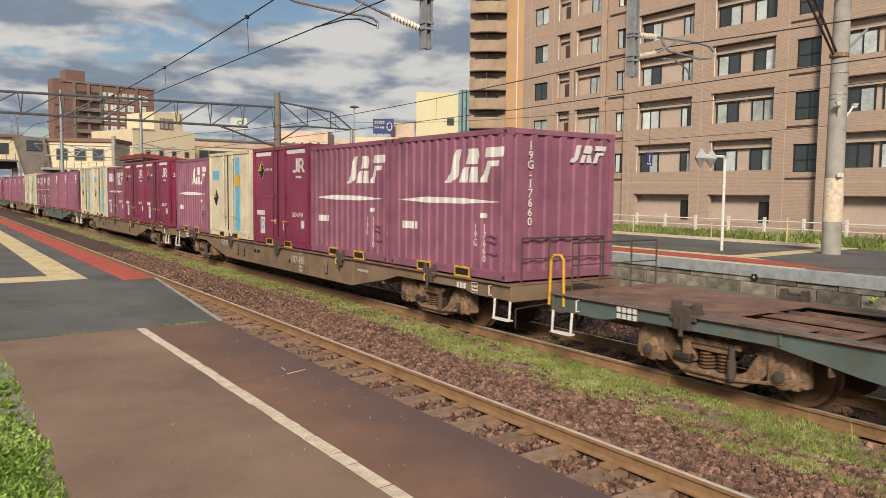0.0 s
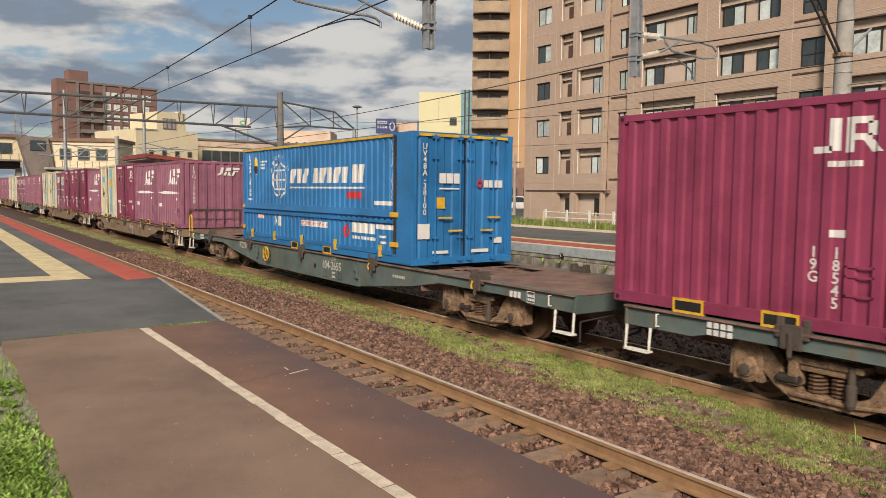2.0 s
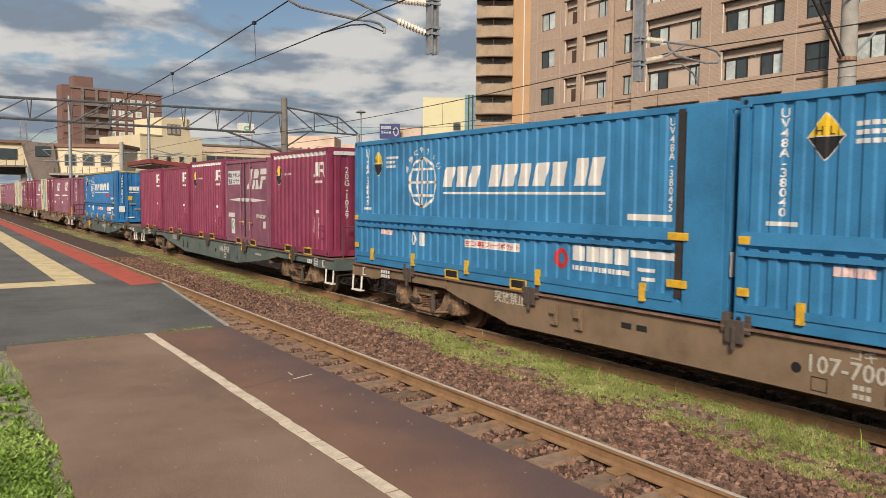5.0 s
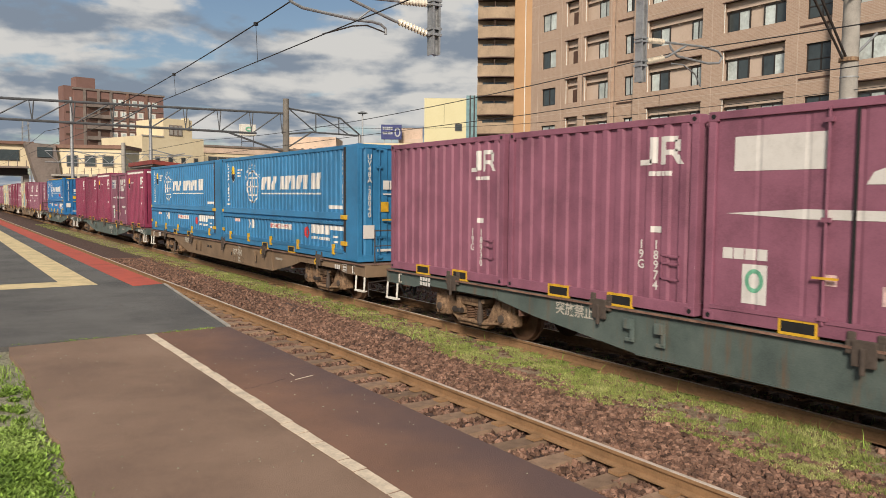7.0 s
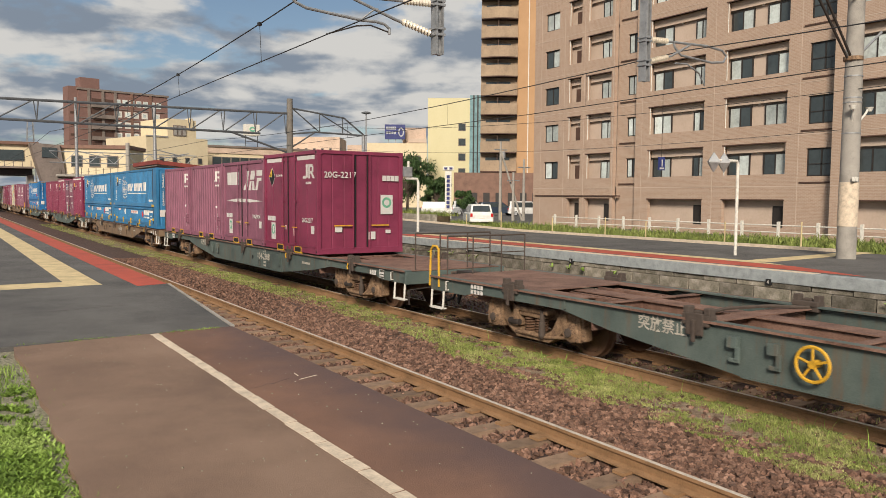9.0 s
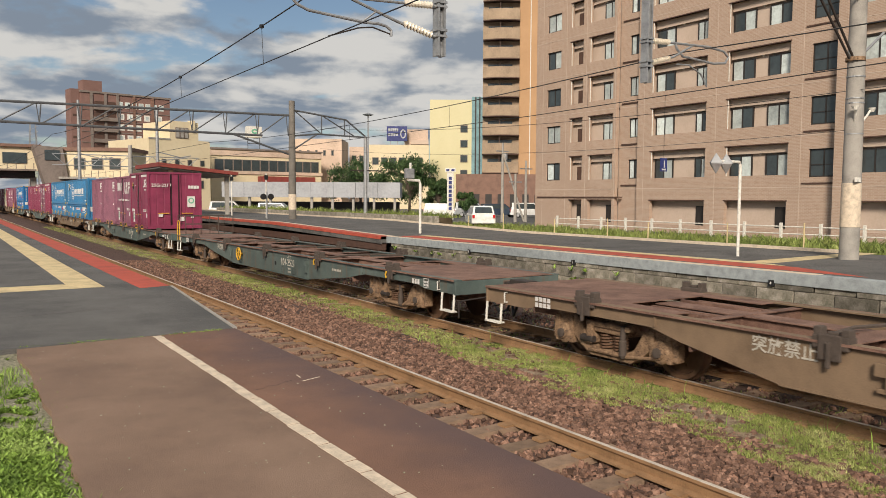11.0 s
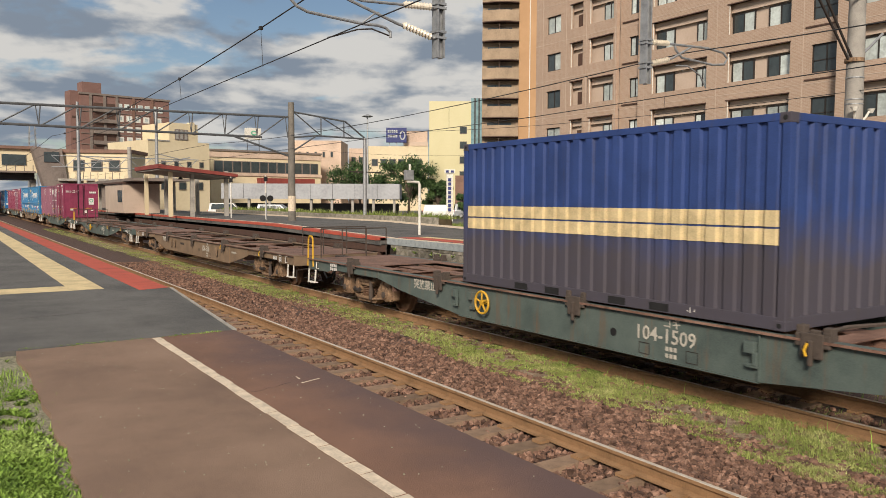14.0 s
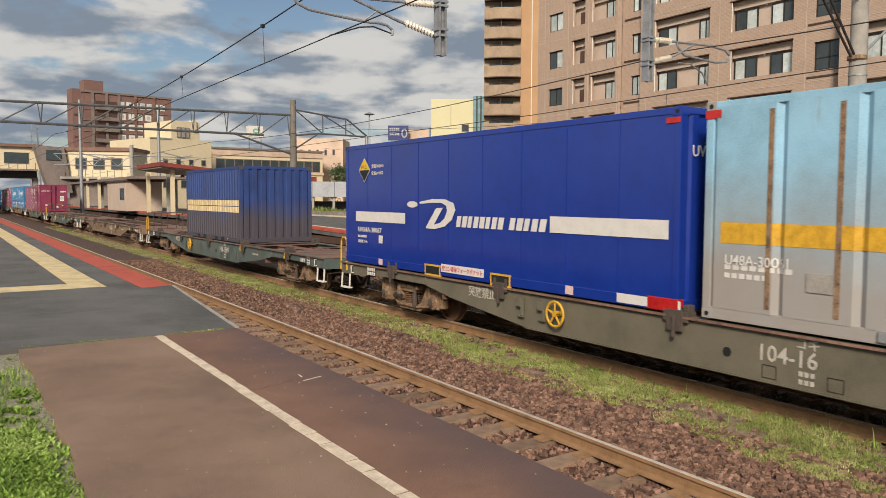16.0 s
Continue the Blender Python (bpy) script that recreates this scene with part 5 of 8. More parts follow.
def bogie(wagon, y, paint):
    b = part("bogie", Shape().box(-0.85, 0.85, y - 0.22, y + 0.22, 0.48, 0.70), "bogie", wagon, "rust-dusted cast bogie")
    frame_ = [(-1.22, 0.30), (-1.20, 0.64), (-1.10, 0.76), (-0.78, 0.76), (-0.62, 0.62), (-0.46, 0.36), (-0.30, 0.28), (0.30, 0.28), (0.46, 0.36), (0.62, 0.62),
              (0.78, 0.76), (1.10, 0.76), (1.20, 0.64), (1.22, 0.30), (1.08, 0.30), (1.06, 0.50), (0.82, 0.46), (0.62, 0.28), (0.40, 0.15), (-0.40, 0.15), (-0.62, 0.28), (-0.82, 0.46), (-1.06, 0.50), (-1.08, 0.30)]
    for sx in (-1, 1):
        s = Shape().prism([(y + p[0], p[1]) for p in frame_], "x", sx * 0.80, sx * 0.97)
        s.box(sx * 0.76, sx * 0.99, y - 0.34, y + 0.34, 0.20, 0.27)
        side = part("side_frame", s, "bogie", b, bevel=0.022)
        for dy in (-0.95, 0.95):
            part("axle_box", Shape().disc("x", (sx * 0.9, y + dy, 0.41), [(-sx * 0.1, 0.16), (sx * 0.10, 0.16), (sx * 0.12, 0.13), (sx * 0.125, 0.10), (sx * 0.15, 0.09), (sx * 0.16, 0.05)], 18), "bogie", b, bevel=0)
        coil = Shape().tube([(0.095 * math.cos(q * 0.7854), 0.095 * math.sin(q * 0.7854), 0.0055 * q) for q in range(41)], 0.017, 6).mesh("spring", "wheel")
        for cy in (y - 0.13, y + 0.13):
            part("spring", coil, "", b).location = (sx * 0.88, cy, 0.285)
        part("bolster_end", Shape().box(sx * 0.74, sx * 1.0, y - 0.30, y + 0.30, 0.52, 0.66), "bogie", b, bevel=0.03)
        for dy in (-1.10, -0.80, 0.80, 1.10):
            part("pedestal", Shape().box(sx * 0.78, sx * 1.0, y + dy - 0.04, y + dy + 0.04, 0.27, 0.68), "bogie", b, bevel=0.012)
        part("shock_absorber", Shape().disc("z", (sx * 1.02, y - 0.30, 0.42), [(-0.20, 0.035), (-0.16, 0.055), (0.05, 0.055), (0.06, 0.04), (0.24, 0.04), (0.26, 0.055)], 12), "lock_steel", b)
        part("side_bearer", Shape().box(sx * 0.80, sx * 1.03, y - 0.42, y + 0.44, 0.60, 0.68).box(sx * 0.85, sx * 1.04, y + 0.30, y + 0.42, 0.34, 0.62), "bogie", b, bevel=0.02)
        for dy in (-0.95, 0.95):
            part("axle_cap", Shape().disc("x", (sx * 1.05, y + dy, 0.41), [(0, 0.075), (sx * 0.03, 0.07), (sx * 0.035, 0.03)], 8), "lock_steel", b)
        part("damper", Shape().disc("y", (sx * 1.0, y + 0.42, 0.40), [(-0.13, 0.05), (-0.11, 0.06), (0.11, 0.06), (0.13, 0.05)], 10), "dark_steel", b)
        part("brake_rod", Shape().tube([(sx * 1.0, y - 1.05, 0.33), (sx * 1.0, y - 0.3, 0.24), (sx * 1.0, y + 0.4, 0.24)], 0.025, 6), "bogie", b)
    sets = []
    for dy in (-0.95, 0.95):
        s = Shape().disc("x", (0, 0, 0), [(-0.78, 0.06), (0.78, 0.06)], 10)
        for sx in (-1, 1):
            s.disc("x", (sx * 0.535, 0, 0), [(-sx * 0.075, 0.43), (-sx * 0.045, 0.43), (-sx * 0.03, 0.408), (sx * 0.06, 0.402), (sx * 0.062, 0.345), (sx * 0.02, 0.325), (sx * 0.02, 0.13), (sx * 0.09, 0.12), (sx * 0.09, 0.07)], 36)
            for i in range(3):
                q = 2.1 * i
                s.disc("x", (sx * 0.535, 0.22 * math.cos(q), 0.22 * math.sin(q)), [(sx * 0.0, 0.03), (sx * 0.03, 0.025)], 8)
        w = part("wheelset", s, "wheel", b, "rusty steel wheel pair")
        smooth(w, 0.5)
        w.location = (0, y + dy, 0.408)
        sets.append(w)
    return sets


def flat_wagon(paint, number, brake_wheel, rail_front, rail_back, y_text):
    """An empty-framed container wagon; origin on the rails at its middle, front towards +y."""
    colour = {"grey_green": "grey-green rust-stained", "brown_wagon": "dusty brown", "olive_wagon": "dirty olive grey"}[paint]
    wg = thing("flat_wagon", f"{colour} steel container flat wagon on two bogies", "flat wagon", "freight wagons")
    e, top = 9.82, 0.985
    flat_, belly = (3.05, 0.385) if paint != "brown_wagon" else (4.3, 0.40)
    mid_ = (5.2, 0.62) if paint != "brown_wagon" else (5.7, 0.66)
    for sx in (-1, 1):
        s = Shape()
        prof = [(-e, top - 0.02), (-e, top - 0.27), (-8.75, top - 0.27), (-8.45, top - 0.20), (-6.2, top - 0.20), (-mid_[0], mid_[1]), (-flat_, belly), (flat_, belly), mid_, (6.2, top - 0.20), (8.45, top - 0.20), (8.75, top - 0.27), (e, top - 0.27), (e, top - 0.02)]
        s.prism(prof, "x", sx * 1.20, sx * 1.215)
        s.box(sx * 1.10, sx * 1.27, -e, e, top - 0.022, top)
        s.box(sx * 1.14, sx * 1.235, -flat_, flat_, belly - 0.01, belly + 0.006)
        for y in (-6.1, -flat_, 6.1):
            lo = belly + 0.01 if abs(y) < 5 else top - 0.18
            s.box(sx * 1.215, sx * 1.245, y - 0.012, y + 0.012, lo, top - 0.03)
        sill = part("side_sill", s, paint, wg)
        edge = Shape().box(sx * 1.255, sx * 1.275, -e + 0.02, e - 0.02, top - 0.026, top + 0.003)
        part("sill_edge", edge, "rust_deck", sill)
    part("centre_sill", Shape().box(-0.15, 0.15, -e, e, 0.45, top - 0.06).box(-0.20, 0.20, -7, 7, top - 0.06, top - 0.045), "rust_deck", wg)
    for y in (-5.55, -3.75, -1.85, 0.0, 1.85, 3.75, 5.55):
        wide = 0.16 if y in (-3.75, 0.0, 3.75) else 0.07
        part("crossbeam", Shape().box(-1.2, 1.2, y - 0.012, y + 0.012, 0.56, top - 0.05).box(-1.2, 1.2, y - wide, y + wide, top - 0.05, top - 0.036), "rust_deck", wg)
    for sx in (-1, 1):
        for y0, y1 in ((-3.75, -1.85), (-1.85, 0), (0, 1.85), (1.85, 3.75)):
            part("brace", Shape().box(sx * 0.62, sx * 0.68, y0 + 0.02, y1 - 0.02, top - 0.20, top - 0.14), "rust_deck", wg)
    for y in (-3.75, 0.0, 3.75):
        part("locking_rod", Shape().tube([(-1.1, y + 0.22, top - 0.03), (-0.2, y + 0.26, top + 0.02), (0.5, y + 0.10, top + 0.02), (1.1, y - 0.12, top - 0.02)], 0.026, 6), "lock_steel", wg)
    for sy in (-1, 1):
        for x0, x1, y0, y1 in ((-1.11, 1.11, 6.95, e - 0.01), (-1.11, -0.78, 5.9, 6.948), (0.78, 1.11, 5.9, 6.948)):
            part("deck_plate", Shape().box(x0, x1, sy * y0, sy * y1, top - 0.015, top - 0.001), "rust_deck", wg, "rusty plate deck")
        for x0, x1 in ((-0.74, -0.3), (0.3, 0.74)):
            part("end_rib", Shape().box(x0, x0 + 0.05, sy * 5.6, sy * 6.94, 0.6, top - 0.02).box(x1 - 0.05, x1, sy * 5.6, sy * 6.94, 0.6, top - 0.06), "rust_deck", wg)
        part("end_sill", Shape().box(-1.25, 1.25, sy * (e - 0.05), sy * e, top - 0.28, top - 0.024), paint, wg, bevel=0.01)
        cp = Shape().box(-0.12, 0.12, sy * (e - 0.25), sy * (e + 0.28), 0.74, 0.90).box(-0.17, 0.10, sy * (e + 0.22), sy * (e + 0.47), 0.68, 0.97)
        cp.box(0.10, 0.17, sy * (e + 0.22), sy * (e + 0.40), 0.70, 0.95)
        part("coupler", cp, "dark_steel", wg, "dark knuckle coupler", bevel=0.02)
        part("air_hose", Shape().tube([(-0.45, sy * (e - 0.02), 0.72), (-0.46, sy * (e + 0.12), 0.55), (-0.42, sy * (e + 0.26), 0.36), (-0.34, sy * (e + 0.38), 0.42), (-0.30, sy * (e + 0.46), 0.60)], 0.025, 7), "black", wg)
        for sx in (-1, 1):
            y = sy * (e - 0.24)
            st = Shape().tube([(sx * 1.24, y - 0.2, 0.72), (sx * 1.26, y - 0.2, 0.40), (sx * 1.26, y + 0.2, 0.40), (sx * 1.24, y + 0.2, 0.72)], 0.022, 6)
            st.box(sx * 1.18, sx * 1.30, y - 0.2, y + 0.2, 0.385, 0.41)
            part("step", st, "white_steel", wg, "white U-shaped step")
            part("grab_iron", Shape().tube([(sx * 1.22, y - sy * 0.32, 0.76), (sx * 1.275, y - sy * 0.32, 0.76), (sx * 1.275, y - sy * 0.32, 0.92), (sx * 1.22, y - sy * 0.32, 0.92)], 0.012, 6), "white_steel", wg, "white grab iron")
        part("uncoupling_lever", Shape().tube([(-1.2, sy * (e + 0.05), 0.60), (-0.9, sy * (e + 0.05), 0.62), (-0.2, sy * (e + 0.05), 0.66)], 0.014, 6).tube([(-1.2, sy * (e + 0.05), 0.60), (-1.2, sy * (e + 0.05), 0.30)], 0.014, 6), "dark_steel", wg)
    lock = Shape().box(-0.07, 0.10, -0.20, 0.20, -0.10, 0.045).box(-0.05, 0.07, -0.20, -0.11, 0.03, 0.13).box(-0.05, 0.07, 0.11, 0.20, 0.03, 0.13).box(-0.085, -0.055, -0.13, 0.13, -0.22, 0.06)
    lock.box(-0.115, -0.075, -0.025, 0.025, -0.30, -0.02).box(-0.02, 0.04, -0.06, 0.06, 0.04, 0.085)
    lock = lock.mesh("container_lock", "lock_steel", bevel=0.014)
    lever = Shape().tube([(-0.13, 0.02, -0.05), (-0.135, 0.05, -0.13), (-0.13, 0.03, -0.19)], 0.016, 6).mesh("lever_tag", "yellow")
    for y in (-7.4, -3.7, 0.0, 3.7, 7.4):
        for sx in (-1, 1):
            k = part("container_lock", lock, "", wg)
            k.matrix_local = pose(sx * 1.20, y, top + 0.02, 0, 0, 0 if sx < 0 else 180)
            if y in (-7.4, -3.7):
                part("lever_tag", lever, "", k, "yellow lever tag")
    for sy, want in ((1, rail_front), (-1, rail_back)):
        if want:
            y = sy * (e - 0.12)
            g = Shape()
            for x in (-0.95, -0.35, 0.35, 0.95):
                g.tube([(x, y, top - 0.2), (x, y, top + 0.74)], 0.015, 6)
            g.tube([(-0.95, y, top + 0.74), (0.95, y, top + 0.74)], 0.017, 6).tube([(-0.95, y, top + 0.40), (0.95, y, top + 0.40)], 0.011, 6)
            part("end_railing", g, "lock_steel", wg, "dark rusty steel end railing")
            if sy > 0:
                part("end_handrail", Shape().tube([(-1.22, y - 0.12, top - 0.2), (-1.22, y - 0.10, top + 0.5), (-1.22, y - 0.04, top + 0.56), (-1.22, y + 0.1, top + 0.56), (-1.22, y + 0.17, top + 0.48), (-1.22, y + 0.2, top - 0.2)], 0.022, 8),
                     "orange", wg, "looped yellow end handrail")
    if brake_wheel is not None:
        yb = brake_wheel
        s = Shape()
        pts = [(-1.33, yb + 0.19 * math.cos(q * math.pi / 12), 0.72 + 0.19 * math.sin(q * math.pi / 12)) for q in range(25)]
        s.tube(pts, 0.02, 6)
        for q in range(5):
            a = q * 2 * math.pi / 5 + 0.3
            s.tube([(-1.33, yb, 0.72), (-1.33, yb + 0.18 * math.cos(a), 0.72 + 0.18 * math.sin(a))], 0.016, 5)
        s.disc("x", (-1.31, yb, 0.72), [(-0.04, 0.045), (0.11, 0.045)], 10)
        part("brake_wheel", s, "orange", wg, "yellow five-spoke hand brake wheel")
    for y in (3.15, 2.62, -2.95):
        part("lever_box", Shape().box(-1.30, -1.22, y - 0.07, y + 0.07, 0.72, 0.86).box(-1.29, -1.25, y - 0.10, y - 0.04, 0.58, 0.74).box(-1.28, -1.25, y - 0.10, y + 0.05, 0.55, 0.60), paint, wg, bevel=0.01)
    # black disc in place of the shade inside the round sill hole
    part("sill_hole_shade", Shape().disc("x", (-1.217, -0.75, 0.64), [(-0.003, 0.06), (0.003, 0.06)], 14), "black", wg)
    if paint == "brown_wagon":
        # black plates in place of the shade inside two sill slots
        for y in (1.45, 1.72):
            part("sill_slot_shade", Shape().box(-1.224, -1.216, y - 0.09, y + 0.09, 0.70, 0.78), "black", wg, "dark slot in the sill", bevel=0.003)
    if number:
        nx = -1.222
        lettering(wg, "突放禁止", 0.215, (nx, 4.66, 0.75), material="worn_mark", stretch=0.95)
        lettering(wg, "コキ", 0.15, (nx, y_text - 0.42, 0.84), material="worn_mark")
        lettering(wg, number, 0.265, (nx, y_text + 0.05, 0.63), material="worn_mark")
        mark(wg, bars(0, 0.09, 0.2, 0.055, 3) + bars(0, 0, 0.2, 0.055, 3), (nx, y_text - 0.48, 0.44), material="worn_mark", name="small_caption")
        for d in (0.0, 0.78):
            mark(wg, ring(0.1, 0.08, 0.13, 0.11, 0.012, 4, math.pi / 4, math.pi / 4 + 2 * math.pi), (nx, y_text - d - 0.02, 0.425), material="dark_steel", name="card_frame")
        mark(wg, bars(0, 0, 0.5, 0.055, 6), (nx, -4.5, 0.73), material="worn_mark", name="small_caption")
        mark(wg, bars(0, 0.09, 0.38, 0.07, 4) + bars(0, 0, 0.38, 0.07, 4), (nx - 0.032, 8.5, 0.78), name="small_caption")
        mark(wg, bars(0, 0, 0.3, 0.1, 3), (nx - 0.032, -8.3, 0.79), name="small_caption")
        mark(wg, ring(0.1, 0.1, 0.13, 0.13, 0.014, 4, math.pi / 4, math.pi / 4 + 2 * math.pi) + bars(0.03, 0.1, 0.16, 0.04, 3) + bars(0.03, 0.04, 0.16, 0.04, 3), (nx - 0.032, -8.72, 0.74), name="card_frame")
    return wg, bogie(wg, 7.15, paint) + bogie(wg, -7.15, paint)


def wagon_middle(k):
    return -1.3 - WAGON_PITCH * (k - 1)


DECK = 1.02
CARRIED = []      # (thing, its place along the train)
WHEELS = []
WAGONS = {0: ("brown_wagon", "107-981", None, 0, 1, -0.9), 1: ("grey_green", "104-2655", 2.22, 1, 0, -1.2), 2: ("grey_green", "104-1959", None, 0, 1, -1.2), 3: ("brown_wagon", "107-700", None, 0, 1, -0.9),
          4: ("grey_green", "104-2308", None, 0, 1, -1.2), 5: ("grey_green", "104-2521", 2.12, 1, 0, -1.2), 6: ("brown_wagon", "106-568", None, 0, 1, -1.2), 7: ("grey_green", "104-1509", 2.22, 1, 0, -1.2),
          8: ("olive_wagon", "104-16", 2.22, 1, 0, -1.2)}


def build_train():
    plain = {}
    for k in range(-7, 9):
        paint, number, wheel, rf, rb, yt = WAGONS.get(k, ("brown_wagon" if k % 2 else "grey_green", "", None, 0, 1, 0))
        if k < 0 and paint in plain:
            wg = copy_thing(plain[paint], Matrix.Identity(4))
            sets = []
        else:
            wg, sets = flat_wagon(paint, number, wheel, rf, rb, yt)
            if k < 0:
                plain[paint] = wg
        CARRIED.append((wg, TRAIN_X, wagon_middle(k), 0.0))
        if k >= 0:
            WHEELS.extend(sets)

    def load(c, front, length):
        CARRIED.append((c, TRAIN_X, front - length / 2, DECK))

    load(small_container("ribs_slant", "19G 17660"), 13.35, 3.715)
    load(small_container("ribs_slant", "19G 17230"), 17.2, 3.715)
    load(small_container("doors_round", "20D 6710"), 21.1, 3.715)
    load(small_container("cream", "20C 1"), 25.1, 3.715)
    load(small_container("ribs_slant", "19G 18001"), 29.05, 3.715)
    load(wing_container("UV48A-38100"), 2.94, 9.5)
    load(small_container("ribs_round", "19G 18545"), -11.83, 3.715)
    load(small_container("ribs_round", "19G 21211"), -15.80, 3.715)
    load(small_container("ribs_stripe", "20G 1572"), -19.80, 3.715)
    load(small_container("doors_slant", "19D 80380"), -23.72, 3.715)
    load(small_container("ribs_stripe", "20G 1029"), -27.65, 3.715)
    load(wing_container("UV48A-38045", "steel_blue"), -32.75, 9.5)
    load(wing_container("UV48A-38040", "steel_blue"), -42.42, 9.5)
    load(small_container("ribs_round", "19G 18930"), -53.35, 3.715)
    load(small_container("ribs_round", "19G 18974"), -57.20, 3.715)
    load(small_container("doors_panel", "19G 5924"), -61.05, 3.715)
    load(small_container("doors_round", "20G 2217"), -64.80, 3.715)
    load(navy_container(), -121.83, 6.3)
    load(royal_container(), -135.78, 9.6)
    load(pale_container(), -145.75, 9.4)
    # wagons already ahead
    src = {c["label"]: c for c, *_ in CARRIED if "container on" in c["label"]}
    plum_ribs, wine_doors, cream_ = [next(c for l, c in src.items() if l.startswith(s)) for s in ("faded plum purple ribbed", "wine red side-door", "cream white")]
    plum_doors = next(c for l, c in src.items() if l.startswith("faded plum purple side"))
    rows = {-1: (cream_, cream_, plum_doors, wine_doors, wine_doors), -2: (plum_doors, plum_doors, plum_ribs, plum_ribs, plum_ribs), -3: (plum_ribs, plum_ribs, plum_ribs, cream_, cream_),
            -4: (plum_doors, plum_ribs, wine_doors, plum_ribs, plum_ribs), -5: (plum_ribs, cream_, plum_ribs, plum_ribs, plum_doors), -6: (plum_ribs, plum_ribs, wine_doors, wine_doors, plum_ribs), -7: (plum_ribs, plum_doors, wine_doors, plum_ribs, plum_ribs)}
    for k, loads in rows.items():
        for i, c in enumerate(loads):
            CARRIED.append((copy_thing(c, Matrix.Identity(4)), TRAIN_X, wagon_middle(k) + 7.85 - 3.92 * i, DECK))


build_train()


# ---- line-side steel, poles and wires ----
def contact_support(px, side, y, label):
    """A drop post with two insulated tubes and a steady arm; side -1 reaches to -x."""
    t = thing("catenary_bracket", label, "catenary bracket", "catenary brackets")
    part("drop_post", Shape().box(px - 0.075, px - 0.045, y - 0.09, y + 0.09, 4.87, 7.8).box(px + 0.045, px + 0.075, y - 0.09, y + 0.09, 4.87, 7.8).box(px - 0.05, px + 0.05, y - 0.015, y + 0.015, 4.87, 7.8), "galvanised", t, "grey steel drop post")

    def insulator(a, b):
        a, b = Vector(a), Vector(b)
        s = Shape()
        n = 9
        for i in range(n):
            p = a.lerp(b, (i + 0.2) / n)
            q = a.lerp(b, (i + 0.8) / n)
            s.tube([p, p.lerp(q, 0.4), q], 0.062, 12, 0.040)
        s.tube([a, b], 0.034, 10)
        part("insulator", s, "porcelain", t, "cream ribbed porcelain insulator")

    if side < 0:
        insulator((px - 0.16, y, 5.70), (px - 0.68, y, 5.67))
        insulator((px - 0.16, y, 5.21), (px - 0.70, y, 5.34))
        part("upper_tube", Shape().tube([(px - 0.08, y, 5.70), (5.68, y, 5.62), (4.9, y, 5.74)], 0.024), "galvanised", t)
        part("lower_tube", Shape().tube([(px - 0.08, y, 5.19), (6.3, y, 5.35), (5.45, y, 5.6), (5.0, y, 5.73)], 0.026), "galvanised", t)
        part("steady_tube", Shape().tube([(4.45, y, 5.50), (4.58, y, 5.38), (4.75, y, 5.32), (5.68, y, 5.26), (5.95, y, 5.27), (6.10, y, 5.25), (6.19, y, 5.19), (6.19, y, 5.10)], 0.024), "galvanised", t)
        part("pull_off", Shape().tube([(6.18, y, 5.13), (5.85, y, 5.20), (5.6, y, 5.16), (5.08, y, 4.97)], 0.012, 6), "dark_steel", t)
        part("link", Shape().tube([(5.68, y, 5.27), (5.92, y, 5.46), (5.98, y, 5.47)], 0.016, 6), "galvanised", t)
    else:
        insulator((px + 0.16, y, 5.74), (px + 0.70, y, 5.77))
        insulator((px + 0.16, y, 5.30), (px + 0.70, y, 5.44))
        part("upper_tube", Shape().tube([(px + 0.08, y, 5.74), (14.12, y, 5.81), (14.66, y, 5.77), (14.82, y, 5.66), (14.72, y, 5.52), (14.32, y, 5.47), (13.3, y, 5.52), (13.1, y, 5.66), (13.05, y, 5.78)], 0.026), "galvanised", t)
        part("lower_tube", Shape().tube([(px + 0.08, y, 5.28), (13.0, y, 5.48), (13.6, y, 5.78)], 0.024), "galvanised", t)
        part("steady_tube", Shape().tube([(13.12, y, 5.34), (13.5, y, 5.36), (13.9, y, 5.2), (14.1, y, 4.95)], 0.016), "galvanised", t)
    for z in (5.2, 5.3, 5.69, 5.76):
        part("clamp", Shape().box(px - 0.1, px + 0.1, y - 0.10, y + 0.10, z - 0.02, z + 0.02), "galvanised", t)
    return t


def wire(name, label, points, r=0.010):
    return tagged(part(name, Shape().tube(points, r, 5), "wire", None), label, "wire", "overhead wires")


def sagging(x, y0, z0, y1, z1, sag, n=14):
    return [(x, y0 + (y1 - y0) * i / n, z0 + (z1 - z0) * i / n - sag * 4 * (i / n) * (1 - i / n)) for i in range(n + 1)]


